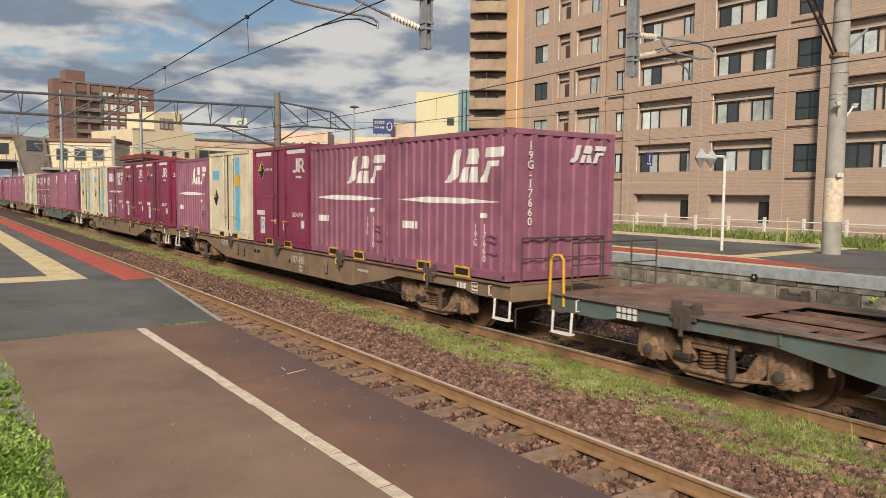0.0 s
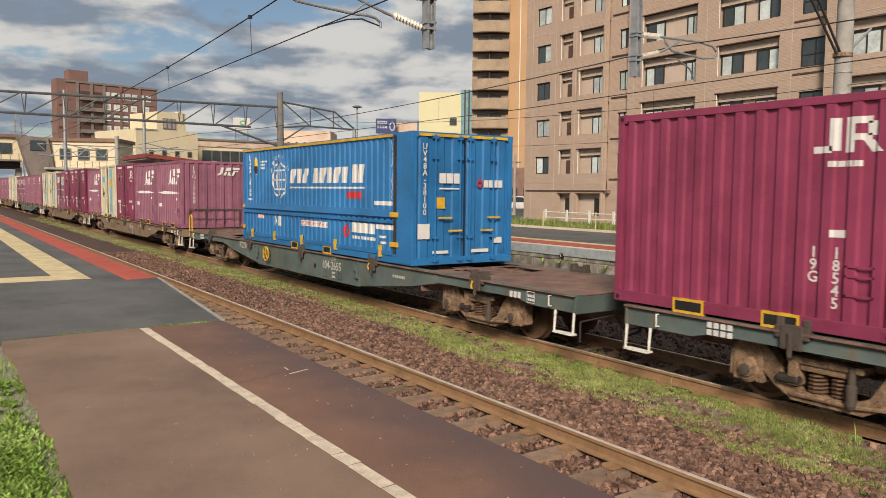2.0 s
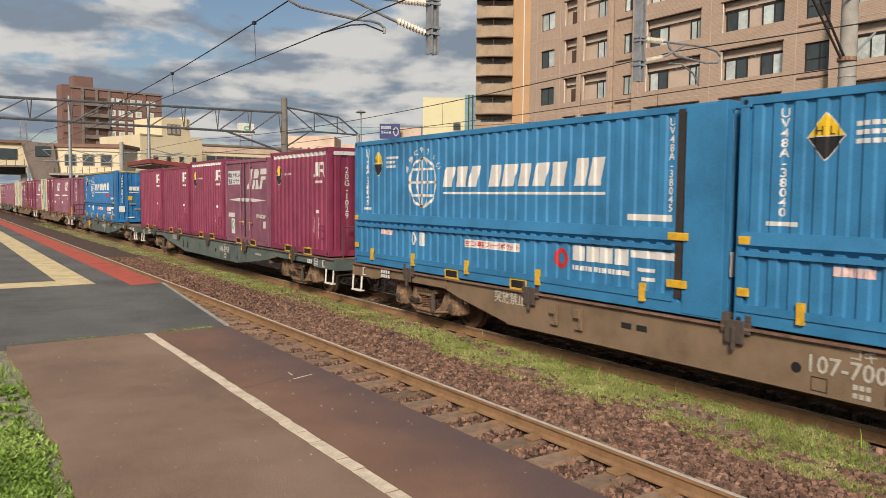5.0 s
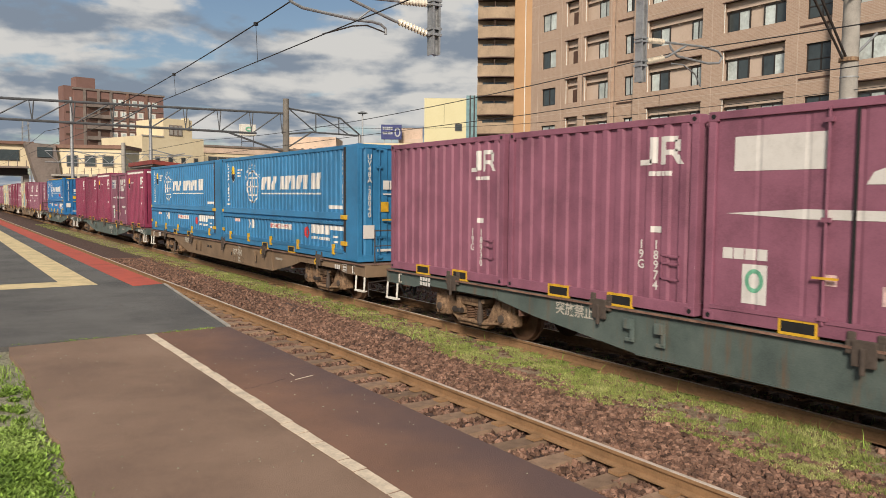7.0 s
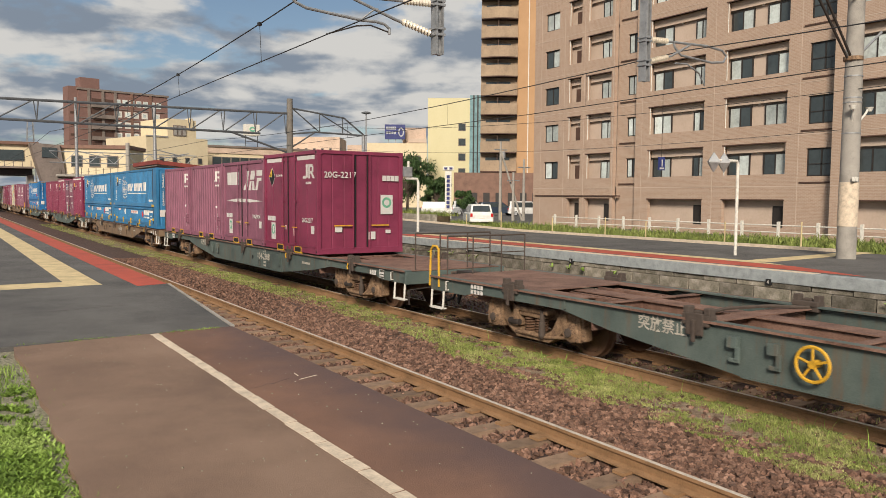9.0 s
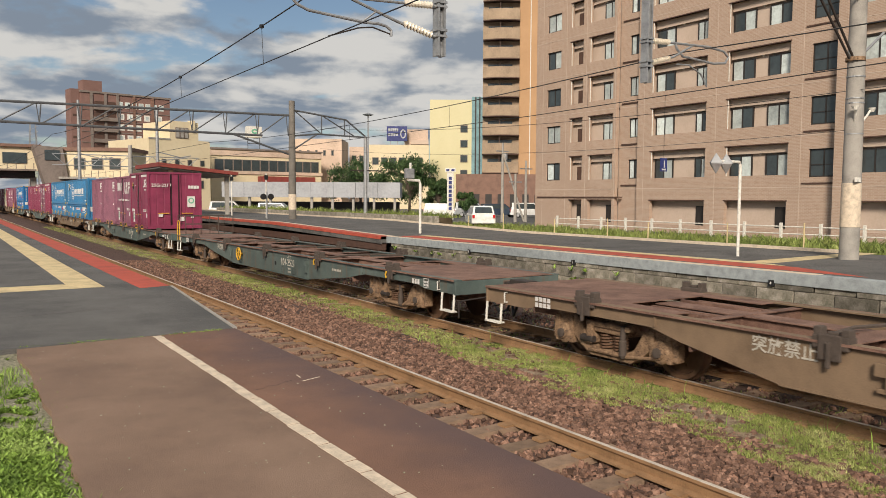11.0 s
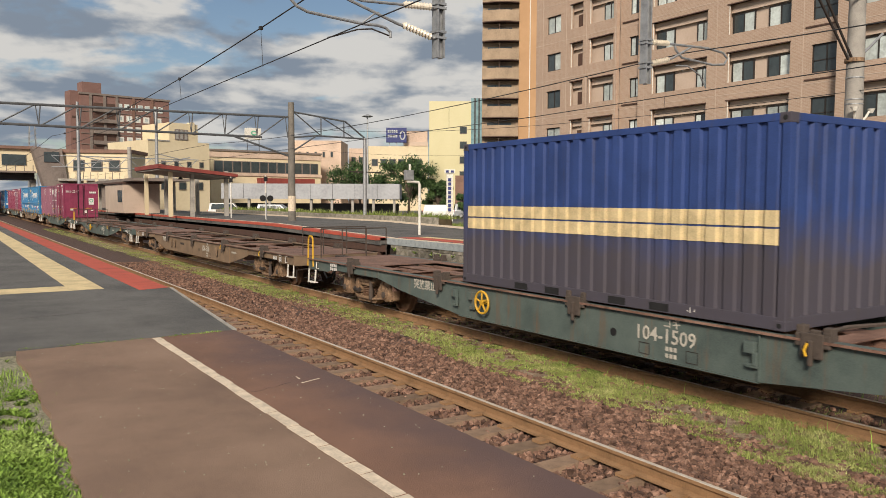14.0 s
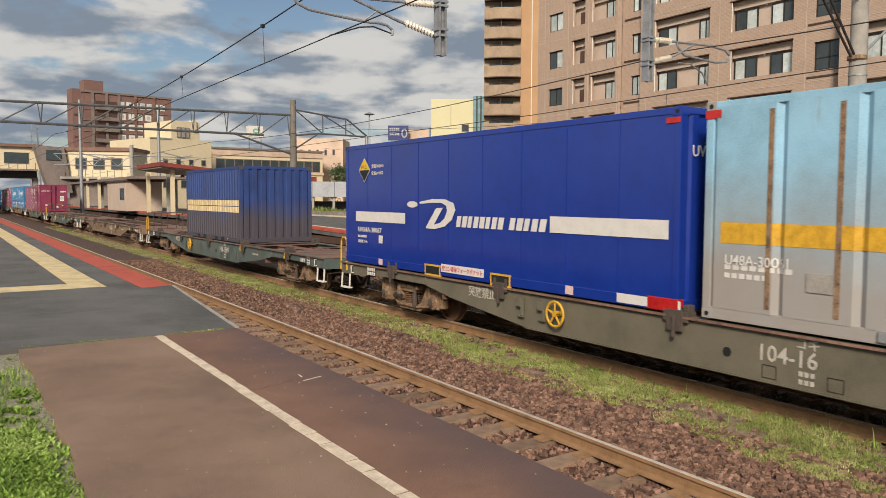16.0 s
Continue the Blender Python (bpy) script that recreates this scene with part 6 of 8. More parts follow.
def overhead():
    contact_support(7.12, -1, 11.0, "galvanised catenary bracket with two cream insulators over the near track")
    contact_support(12.18, 1, 11.0, "galvanised catenary bracket with two cream insulators over the far track")
    b = thing("portal_beam", "galvanised lattice beam across the tracks on a concrete pole", "beam")
    for y in (10.8, 11.2):
        for z in (7.75, 8.35):
            part("chord", Shape().box(-3, 20.3, y - 0.03, y + 0.03, z - 0.03, z + 0.03), "galvanised", b)
    for i in range(24):
        part("lattice_bar", Shape().tube([(-2.8 + i * 0.95, 10.8, 7.76 if i % 2 else 8.34), (-1.85 + i * 0.95, 10.8, 8.34 if i % 2 else 7.76)], 0.02, 5), "galvanised", b)
    for p, q in (((18.05, 11, 7.75), (19.75, 11, 6.15)), ((18.45, 11, 7.75), (20.0, 11, 6.12)), ((21.4, 11, 7.0), (20.2, 11, 6.2))):
        part("brace", Shape().tube([p, q], 0.035, 6), "dark_steel" if p[0] < 21 else "galvanised", b)
    part("collar", Shape().disc("z", (20.05, 11, 6.15), [(-0.05, 0.24), (0.05, 0.24)], 16), "bogie", b)
    pole = thing("concrete_pole", "grey round concrete pole with a cream painted band", "pole", "catenary poles", at=(20.1, 11.0, 0.92))
    smooth(part("shaft", Shape().disc("z", (0, 0, 0), [(-0.1, 0.245), (3.5, 0.225), (7.9, 0.195)], 24), "concrete", pole))
    smooth(part("painted_band", Shape().disc("z", (0, 0, 0), [(0.86, 0.249), (2.02, 0.242)], 24), "line_white", pole, "worn cream painted band"))
    part("label_plate", Shape().box(-0.27, -0.05, -0.27, -0.22, 2.04, 2.16), "white_steel", pole)
    for z in (3.3, 4.1, 4.22, 4.78):
        part("strap", Shape().disc("z", (0, 0, z), [(-0.015, 0.232), (0.015, 0.232)], 20), "galvanised", pole)
    for sx in (-1, 1):
        part("horn", Shape().tube([(sx * 0.18, -0.1, 3.62), (sx * 0.28, -0.18, 3.78), (sx * 0.36, -0.22, 3.93)], 0.03, 8).disc("z", (sx * 0.40, -0.24, 3.93), [(-0.05, 0.05), (0.06, 0.10)], 12), "white_steel", pole, "white floodlight head")
    # wires of the near and the far track
    wire("messenger_wire", "dark messenger wire over the near track", sagging(5.0, -30, 5.75, 11, 5.72, 0.5)[:-1] + sagging(5.0, 11, 5.72, 45, 5.75, 0.42) + sagging(5.0, 45, 5.75, 100, 5.9, 0.5)[1:], 0.012)
    wire("contact_wire", "dark contact wire over the near track", [(5.05, -30, 4.95), (5.06, 11, 4.95), (5.0, 30, 4.88), (4.95, 45, 4.9), (4.97, 100, 5.0), (4.97, 190, 5.0)], 0.010)
    for y in (13.7, 19.4, 25.5, 33.0, 40.0):
        u = (y - 11) / 34
        z = 5.72 + 0.03 * u - 0.42 * 4 * u * (1 - u)
        wire("dropper", "thin dropper between the overhead wires", [(5.0, y, z), (5.03, y, 4.91)], 0.005)
        part("clip", Shape().box(4.97, 5.03, y - 0.04, y + 0.04, z - 0.03, z + 0.03), "wire", bpy.data.objects["messenger_wire"])
    wire("messenger_wire", "dark messenger wire over the far track", sagging(13.35, -20, 5.7, 11, 5.62, 0.3)[:-1] + sagging(13.35, 11, 5.62, 45, 5.7, 0.35) + [(13.35, 100, 5.8)], 0.012)
    wire("contact_wire", "dark contact wire over the far track", [(13.4, -20, 4.9), (13.4, 8, 4.8), (13.3, 16, 4.7), (13.35, 45, 4.8), (13.35, 150, 5.0)], 0.010)
    for y in (13.9, 20.0, 27.0):
        u = (y - 11) / 34
        wire("dropper", "thin dropper between the overhead wires", [(13.35, y, 5.62 - 1.4 * u * (1 - u) + 0.08 * u), (13.35, y, 4.72)], 0.005)
    wire("feeder_wire", "thin feeder cable along the poles", sagging(20.0, 11, 5.35, 45, 6.9, 0.5), 0.009)
    wire("feeder_wire", "thin feeder cable along the poles", sagging(20.2, 11, 4.35, 45, 5.6, 0.5), 0.007)
    wire("feeder_wire", "thin feeder cable along the poles", [(20.0, 11, 5.35), (20.0, -20, 5.5)], 0.009)
    # lattice portal in the middle distance
    g = thing("portal_frame", "grey lattice portal frame over all tracks with a concrete mast", "portal frame", "portal frames")
    y = 45.0
    ztop = lambda x: 7.22 + 0.03 * min(x, 17) if x < 18.3 else 7.62 - 0.03 * (x - 18.3)
    part("top_chord", Shape().tube([(-8, y, 7.15), (18.3, y, 7.55)], 0.07, 6), "steel_grey", g)
    part("bottom_chord", Shape().tube([(-8, y, 6.3), (14.6, y, 6.24), (16.4, y, 6.24)], 0.07, 6), "steel_grey", g)
    part("knee_brace", Shape().tube([(14.6, y, 6.24), (18.3, y, 5.1)], 0.06, 6), "steel_grey", g)
    part("arm_chord", Shape().tube([(18.3, y, 7.9), (22.0, y, 7.5), (23.4, y, 6.5)], 0.055, 6), "steel_grey", g)
    part("arm_chord", Shape().tube([(18.3, y, 6.3), (20.0, y, 6.5), (23.4, y, 6.45)], 0.055, 6), "steel_grey", g)
    part("knee_brace", Shape().tube([(18.3, y, 5.4), (20.0, y, 6.5)], 0.055, 6), "steel_grey", g)
    for i in range(13):
        x0 = -7.2 + i * 1.95
        part("lattice_bar", Shape().tube([(x0, y, 6.28), (x0 + 1.7, y, 7.16 + 0.015 * (x0 + 9))], 0.04, 5), "steel_grey", g)
        part("lattice_bar", Shape().tube([(x0 + 1.85, y, 6.28), (x0 + 1.72, y, 7.16 + 0.015 * (x0 + 9))], 0.025, 5).tube([(x0 + 1.85, y, 6.28), (x0 + 1.95, y, 7.16 + 0.015 * (x0 + 9))], 0.035, 5), "steel_grey", g)
    for p, q in (((18.5, 7.85), (20.3, 6.5)), ((20.3, 7.68), (20.3, 6.5)), ((20.3, 7.68), (22.6, 6.48)), ((21.9, 7.5), (21.9, 6.48))):
        part("lattice_bar", Shape().tube([(p[0], y, p[1]), (q[0], y, q[1])], 0.04, 5), "steel_grey", g)
    smooth(part("mast", Shape().disc("z", (18.3, y, 0), [(0.9, 0.24), (8.45, 0.18)], 18), "concrete_dark", g, "round concrete mast"))
    part("painted_band", Shape().disc("z", (18.3, y, 0), [(1.75, 0.245), (2.7, 0.24)], 18), "line_white", g)
    smooth(part("side_mast", Shape().disc("z", (23.4, y, 0), [(0.2, 0.13), (6.5, 0.11)], 12), "galvanised", g, "slim grey steel mast"))
    part("arm", Shape().box(22.3, 24.6, y - 0.03, y + 0.03, 4.25, 4.33), "dark_steel", g)
    g2 = thing("portal_frame", "grey lattice portal frame in front of the station", "portal frame", "portal frames")
    smooth(part("mast", Shape().disc("z", (19.6, 100, 0), [(0.2, 0.3), (8.8, 0.24)], 14), "concrete", g2))
    for z in (6.2, 7.5):
        part("chord", Shape().tube([(11, 100, z), (28, 100, z)], 0.06, 5), "galvanised", g2)
    for i in range(12):
        part("lattice_bar", Shape().tube([(11 + 1.4 * i, 100, 6.2 if i % 2 else 7.5), (12.4 + 1.4 * i, 100, 7.5 if i % 2 else 6.2)], 0.04, 5), "galvanised", g2)
    for x, yy, h in ((11.95, 86, 12.3), (17.8, 78, 11.2)):
        m = thing("catenary_mast", "tall slim grey steel catenary mast", "mast", "catenary masts")
        smooth(part("shaft", Shape().disc("z", (x, yy, 0), [(-0.4, 0.2), (h, 0.13)], 12), "galvanised", m))
        part("arm", Shape().tube([(x, yy, 6.9), (x + 2.2, yy, 6.4), (x + 3.2, yy, 6.6)], 0.05, 6), "galvanised", m)
        part("arm", Shape().tube([(x, yy, 6.0), (x + 3.0, yy, 6.4)], 0.05, 6), "galvanised", m)


def platform_fixtures():
    lamp = thing("platform_lamp", "white steel platform lamp with two pointed glass heads", "lamp", at=(18.45, 13.2, 0.92))
    part("post", Shape().tube([(0, 0, 0), (0, 0, 2.5), (-0.05, 0, 2.6), (-0.95, 0, 2.6)], 0.042, 10), "white_steel", lamp)
    for x in (-0.62, -1.05):
        s = Shape().disc("z", (x, 0, 2.55), [(-0.28, 0.01), (-0.02, 0.2), (0.02, 0.2), (0.26, 0.01)], 4)
        part("lamp_head", s, "galvanised", lamp, "faceted white lamp head")
    post = thing("signal_post", "white bent steel post with a small box", "post", at=(17.59, 28.65, 0.92))
    part("tube", Shape().tube([(0, 0, 0), (0, 0, 2.2), (-0.05, 0, 2.33), (-0.62, 0, 2.36)], 0.06, 8), "white_steel", post)
    part("spike", Shape().tube([(-0.5, 0, 2.36), (-0.5, 0, 3.1)], 0.05, 8), "white_steel", post)
    part("box", Shape().box(-0.75, -0.35, -0.1, 0.1, 2.42, 2.85), "galvanised", post, bevel=0.02)
    tower = thing("light_mast", "tall slender mast with a round lamp crown", "lamp", at=(48.1, 91.7, -0.4))
    part("shaft", Shape().disc("z", (0, 0, 0), [(0, 0.16), (14.0, 0.09)], 10), "galvanised", tower)
    part("crown", Shape().disc("z", (0, 0, 14.0), [(-0.12, 0.4), (0.0, 0.75), (0.12, 0.5), (0.25, 0.15)], 16), "galvanised", tower)
    for y, n in ((10.0, "4"), (16.3, "5"), (21.5, "6")):
        k = thing("car_mark", "small black plate with a white numeral on the platform lip", "sign", "platform plates", at=(15.18, y, 0.62))
        part("plate", Shape().box(-0.01, 0.06, -0.06, 0.06, -0.02, 0.11), "black", k)
        lettering(k, n, 0.10, (-0.012, 0.03, 0.01))
    # canopy with posts on the raised platform
    c = thing("platform_canopy", "red-brown edged platform canopy on white posts", "canopy")
    part("roof_slab", Shape().prism([(13.3, 4.72), (13.3, 5.02), (19.2, 4.42), (19.2, 4.18)], "y", 58, 66), "roof_red", c, "red-brown canopy roof")
    part("soffit", Shape().prism([(13.4, 4.60), (13.4, 4.70), (19.1, 4.16), (19.1, 4.08)], "y", 58.2, 66), "concrete", c)
    part("far_roof", Shape().box(14.0, 18.8, 70, 114, 4.05, 4.3), "hotel_trim", c, "low dark canopy roof")
    for y in (59, 67, 75, 83, 91, 99):
        for x in (14.4, 16.0, 18.6):
            part("post", Shape().box(x - 0.14, x + 0.14, y - 0.14, y + 0.14, 1.16, 4.65), "cream_wall" if x < 15 else "concrete", c)
    part("lamp", Shape().disc("z", (15.2, 59.2, 3.95), [(0, 0.22), (0.12, 0.12), (0.2, 0.05)], 12), "dark_steel", c)
    h = thing("platform_hut", "beige panelled waiting hut under the canopy", "hut", at=(13.9, 74, 1.16))
    part("wall", Shape().box(0, 3.2, 0, 9, 0, 2.7), "render_beige", h, bevel=0.03)
    part("roof", Shape().box(-0.15, 3.35, -0.15, 9.15, 2.7, 2.85), "soffit_brown", h)
    part("window", Shape().box(-0.02, 0.0, 0.6, 2.6, 1.0, 2.1), "window", h)
    for x, y in ((17.2, 53.5), (17.9, 48.5)):
        p = thing("sign_post", "thin grey post with a small black plate", "sign", "platform plates", at=(x, y, 1.16))
        part("tube", Shape().tube([(0, 0, 0), (0, 0, 2.9)], 0.05, 7), "white_steel", p)
        part("plate", Shape().box(-0.12, 0.12, -0.06, 0.0, 2.5, 2.8), "black", p)
    sig = thing("signal_lamp", "black twin round signal lamps on a post", "signal", at=(17.2, 46.5, 1.16))
    part("tube", Shape().tube([(0, 0, 0), (0, 0, 1.7)], 0.05, 7), "galvanised", sig)
    for x in (-0.35, 0.35):
        part("lamp_disc", Shape().disc("y", (x * 0.7, -0.05, 1.38), [(-0.05, 0.19), (0.05, 0.19)], 14), "black", sig)


overhead()
platform_fixtures()


# ---- bank, fence, car park ----
def backland():
    slab("bank_raised", [(23.1, 36), (24.6, 36.5), (25.2, 76), (23.1, 76)], 0.3, 1.4, "earth", "grassy raised bank behind the low wall", "bank")
    slab("bank", [(22.6, -30), (33.0, -30), (33.0, 76), (22.4, 76)], -0.42, 0.42, "earth", "grassy bank behind the platform", "bank")
    slab("car_park", [(33.0, -30), (140, -30), (140, 130), (22.4, 130), (22.4, 76), (33.0, 76)], -0.42, 0.38, "asphalt_grey", "grey asphalt car park and yard", "car park")
    w = part("wall_low", Shape().box(22.9, 23.1, 35.6, 76, 0.3, 1.5), "masonry", None)
    tagged(w, "dark mossy low retaining wall behind the platform", "wall", kind="structure")
    f = thing("fence", "white concrete post fence with pipe rails", "fence")
    post = Shape().box(-0.065, 0.065, -0.065, 0.065, 0.3, 1.38).mesh("post", "white_steel", bevel=0.015)
    for i in range(16):
        p = part("post", post, "", f)
        p.location = (34.6, 8 + 2.05 * i, 0)
    for z in (0.85, 1.2):
        part("rail", Shape().tube([(34.6, 8, z), (34.6, 39, z)], 0.03, 6), "white_steel", f)
    for i, (y, h) in enumerate(((24.5, 1.0), (27.5, 1.1), (31.0, 1.0), (36.0, 1.2), (39.0, 1.0), (20.5, 1.1), (16.8, 1.2))):
        s = tagged(part("stake", Shape().tube([(27.5 + 0.4 * (i % 2), y, 0.3), (27.5 + 0.4 * (i % 2), y, 0.42 + h)], 0.03, 6), "line_yellow", None), "thin weathered wooden stake in the grass", "stake", "stakes in the grass")


def car(label, paint, x, y, turn, z=0.38, long=4.4, high=1.6, boxy=0.0):
    c = thing("car", label, "car", "parked cars", at=(x, y, z))
    c.rotation_euler = (0, 0, radians(turn))
    l, w = long / 2, 0.85
    body = Shape().prism([(-l, 0.35), (-l, 0.85), (-l + 0.15, 0.95), (l * 0.45, 0.98), (l - 0.15, 0.82), (l, 0.6), (l - 0.05, 0.3), (-l + 0.1, 0.28)], "y", -w, w)
    part("body", body, paint, c, bevel=0.07)
    cab = Shape()
    r0, r1 = -l + 0.1, l * 0.48
    cab.add([(r0, -w + .05, 0.92), (r1, -w + .05, 0.92), (r1, w - .05, 0.92), (r0, w - .05, 0.92),
             (r0 + 0.25 - 0.15 * boxy, -w + .18, high), (r1 - 0.75, -w + .18, high), (r1 - 0.75, w - .18, high), (r0 + 0.25 - 0.15 * boxy, w - .18, high)],
            [(0, 1, 5, 4), (1, 2, 6, 5), (2, 3, 7, 6), (3, 0, 4, 7), (4, 5, 6, 7), (3, 2, 1, 0)])
    part("cabin", cab, paint, c, bevel=0.05)
    for s in (-1, 1):
        g = Shape().add([(r0 + .25, s * (w - .045), 1.0), (r1 - .3, s * (w - .045), 1.0), (r1 - 0.8, s * (w - .155), high - .1), (r0 + .35, s * (w - .155), high - .1)], [(0, 1, 2, 3) if s < 0 else (3, 2, 1, 0)])
        part("side_window", g, "window", c)
    g = Shape().add([(r0 + .04, -w + .2, 1.05), (r0 + .04, w - .2, 1.05), (r0 + .2 - 0.1 * boxy, w - .28, high - .08), (r0 + .2 - 0.1 * boxy, -w + .28, high - .08)], [(0, 1, 2, 3)])
    part("rear_window", g, "window", c).location = (-0.02, 0, 0)
    g = Shape().add([(r1 - .08, -w + .15, 1.0), (r1 - .08, w - .15, 1.0), (r1 - .68, w - .25, high - .06), (r1 - .68, -w + .25, high - .06)], [(3, 2, 1, 0)])
    part("windscreen", g, "window", c).location = (0.03, 0, 0.02)
    for s in (-1, 1):
        part("tail_lamp", Shape().box(-l - 0.015, -l + 0.05, s * (w - 0.2), s * (w - 0.03), 0.68, 0.92), "tail_red", c, "red tail lamp")
        for xx in (-l + 0.8, l - 0.85):
            wh = part("wheel", Shape().disc("y", (xx, s * (w - 0.1), 0.3), [(-0.1, 0.3), (0.1, 0.3)], 18), "black", c)
            part("rim", Shape().disc("y", (xx, s * (w + 0.005), 0.3), [(-0.008, 0.19), (0.008, 0.17)], 14), "galvanised", wh)
    part("number_plate", Shape().box(-l - 0.012, -l + 0.02, -0.17, 0.17, 0.5, 0.62), "white_steel", c)
    part("bumper", Shape().box(-l - 0.05, -l + 0.2, -w + 0.05, w - 0.05, 0.32, 0.5), paint, c, bevel=0.03)
    return c


def tree(x, y, h, spread, seed, label):
    rng = random.Random(seed)
    t = thing("tree", label, "tree", "trees by the car park", at=(x, y, 0.38))
    part("trunk", Shape().tube([(0, 0, -0.1), (0.08, 0.05, h * 0.25), (0.0, 0.1, h * 0.5)], 0.22, 8, 0.12), "bark", t)
    clumps = []
    for i in range(30):
        a = 2.4 * i + rng.uniform(-0.4, 0.4)
        r = spread * (0.12 + 0.74 * rng.random() ** 0.6)
        p = Vector((math.cos(a) * r, math.sin(a) * r, h * (rng.uniform(0.38, 0.93) - 0.16 * (r / spread) ** 2)))
        clumps.append((p, spread * rng.uniform(0.14, 0.30)))
        part("limb", Shape().tube([(0.02, 0.05, h * rng.uniform(0.2, 0.4)), p * 0.6 + Vector((0, 0, h * 0.18)), p], 0.08, 6, 0.02), "bark", t)
    verts, faces = [], []
    for p, r in clumps:
        for _ in range(380):
            d = Vector((rng.gauss(0, 1), rng.gauss(0, 1), rng.gauss(0, 0.6))).normalized() * r * rng.uniform(0.1, 1.25)
            q = p + d
            m = Euler((rng.uniform(0, 6), rng.uniform(0, 6), rng.uniform(0, 6))).to_matrix()
            s = rng.uniform(0.09, 0.20)
            k = len(verts)
            verts += [tuple(q + m @ Vector(v)) for v in ((-s, 0, 0), (0, -s * .5, 0), (s, 0, 0), (0, s * .5, s * .2))]
            faces.append((k, k + 1, k + 2, k + 3))
    me = bpy.data.meshes.new("crown")
    me.from_pydata(verts, [], faces)
    me.materials.append(M["leaf"])
    part("crown", me, "", t, "dense dark green leaves")
    return t


backland()
car("white hatchback parked on the grass beside the platform", "car_white", 33.0, 45.4, 62, 0.42, 4.2, 1.55)
for i, (x, y, p, l_) in enumerate(((48.8, 74.3, "car_white", "white estate car in the car park"), (51.6, 72.2, "car_silver", "silver van in the car park"), (53.9, 70.2, "car_dark", "dark blue car in the car park"), (55.8, 67.0, "car_white", "white car in the car park"),
                                   (56.9, 62.9, "car_dark", "dark car in the car park"), (26.4, 82.5, "car_white", "white car beside the station yard"), (30.7, 79.3, "car_silver", "silver car beside the station yard"))):
    car(l_, p, x, y, -35 + 7 * (i % 3), long=4.6, high=1.55 + 0.12 * (i % 2), boxy=1.0)
tree(51.0, 99.7, 8.5, 4.9, 2, "leafy dark green tree behind the parking deck")
tree(54.6, 91.8, 8.3, 4.7, 5, "broad leafy dark green tree behind the parking deck")
tree(58.6, 90.4, 5.4, 2.2, 9, "smaller leafy green tree beside the parking deck")
tree(50.5, 72.0, 3.0, 1.1, 12, "small green tree near the yellow building")


# ---- buildings ----
def pierced_wall(s, u0, u1, z0, z1, holes, put):
    """Fills a wall rectangle around holes (u0, u1, z0, z1) with boxes; put(u0, u1, z0, z1) adds one."""
    us = sorted({u0, u1, *[h[0] for h in holes], *[h[1] for h in holes]})
    zs = sorted({z0, z1, *[h[2] for h in holes], *[h[3] for h in holes]})
    for j in range(len(zs) - 1):
        run = None
        for i in range(len(us) - 1):
            um, zm = (us[i] + us[i + 1]) / 2, (zs[j] + zs[j + 1]) / 2
            open_ = any(h[0] < um < h[1] and h[2] < zm < h[3] for h in holes)
            if not open_ and run is None:
                run = us[i]
            if open_ and run is not None:
                put(run, us[i], zs[j], zs[j + 1])
                run = None
        if run is not None:
            put(run, us[-1], zs[j], zs[j + 1])


def sash(parent, x, y0, y1, z0, z1, split=1, name="window", bar=False):
    """A window in a wall that looks to -x: dark frame and panes, part of them backed by curtains."""
    f = Shape()
    t = 0.07
    f.box(x, x + 0.08, y0, y1, z0, z0 + t).box(x, x + 0.08, y0, y1, z1 - t, z1)
    f.box(x, x + 0.08, y0, y0 + t, z0 + t, z1 - t).box(x, x + 0.08, y1 - t, y1, z0 + t, z1 - t)
    for i in range(1, split + 1):
        y = y0 + (y1 - y0) * i / (split + 1)
        f.box(x, x + 0.08, y - t / 2, y + t / 2, z0 + t, z1 - t)
    if bar:
        f.box(x, x + 0.08, y0 + t, y1 - t, z0 + 0.42 * (z1 - z0), z0 + 0.42 * (z1 - z0) + 0.05)
    w = part(name, f, "frame", parent)
    for i in range(split + 1):
        a, b = y0 + (y1 - y0) * i / (split + 1), y0 + (y1 - y0) * (i + 1) / (split + 1)
        part("pane", Shape().box(x + 0.03, x + 0.045, a + t / 2, b - t / 2, z0 + t, z1 - t), "curtain" if sash.rng.random() < (0.0 if bar else 0.64) else "window", w)
    return w


sash.rng = random.Random(8)


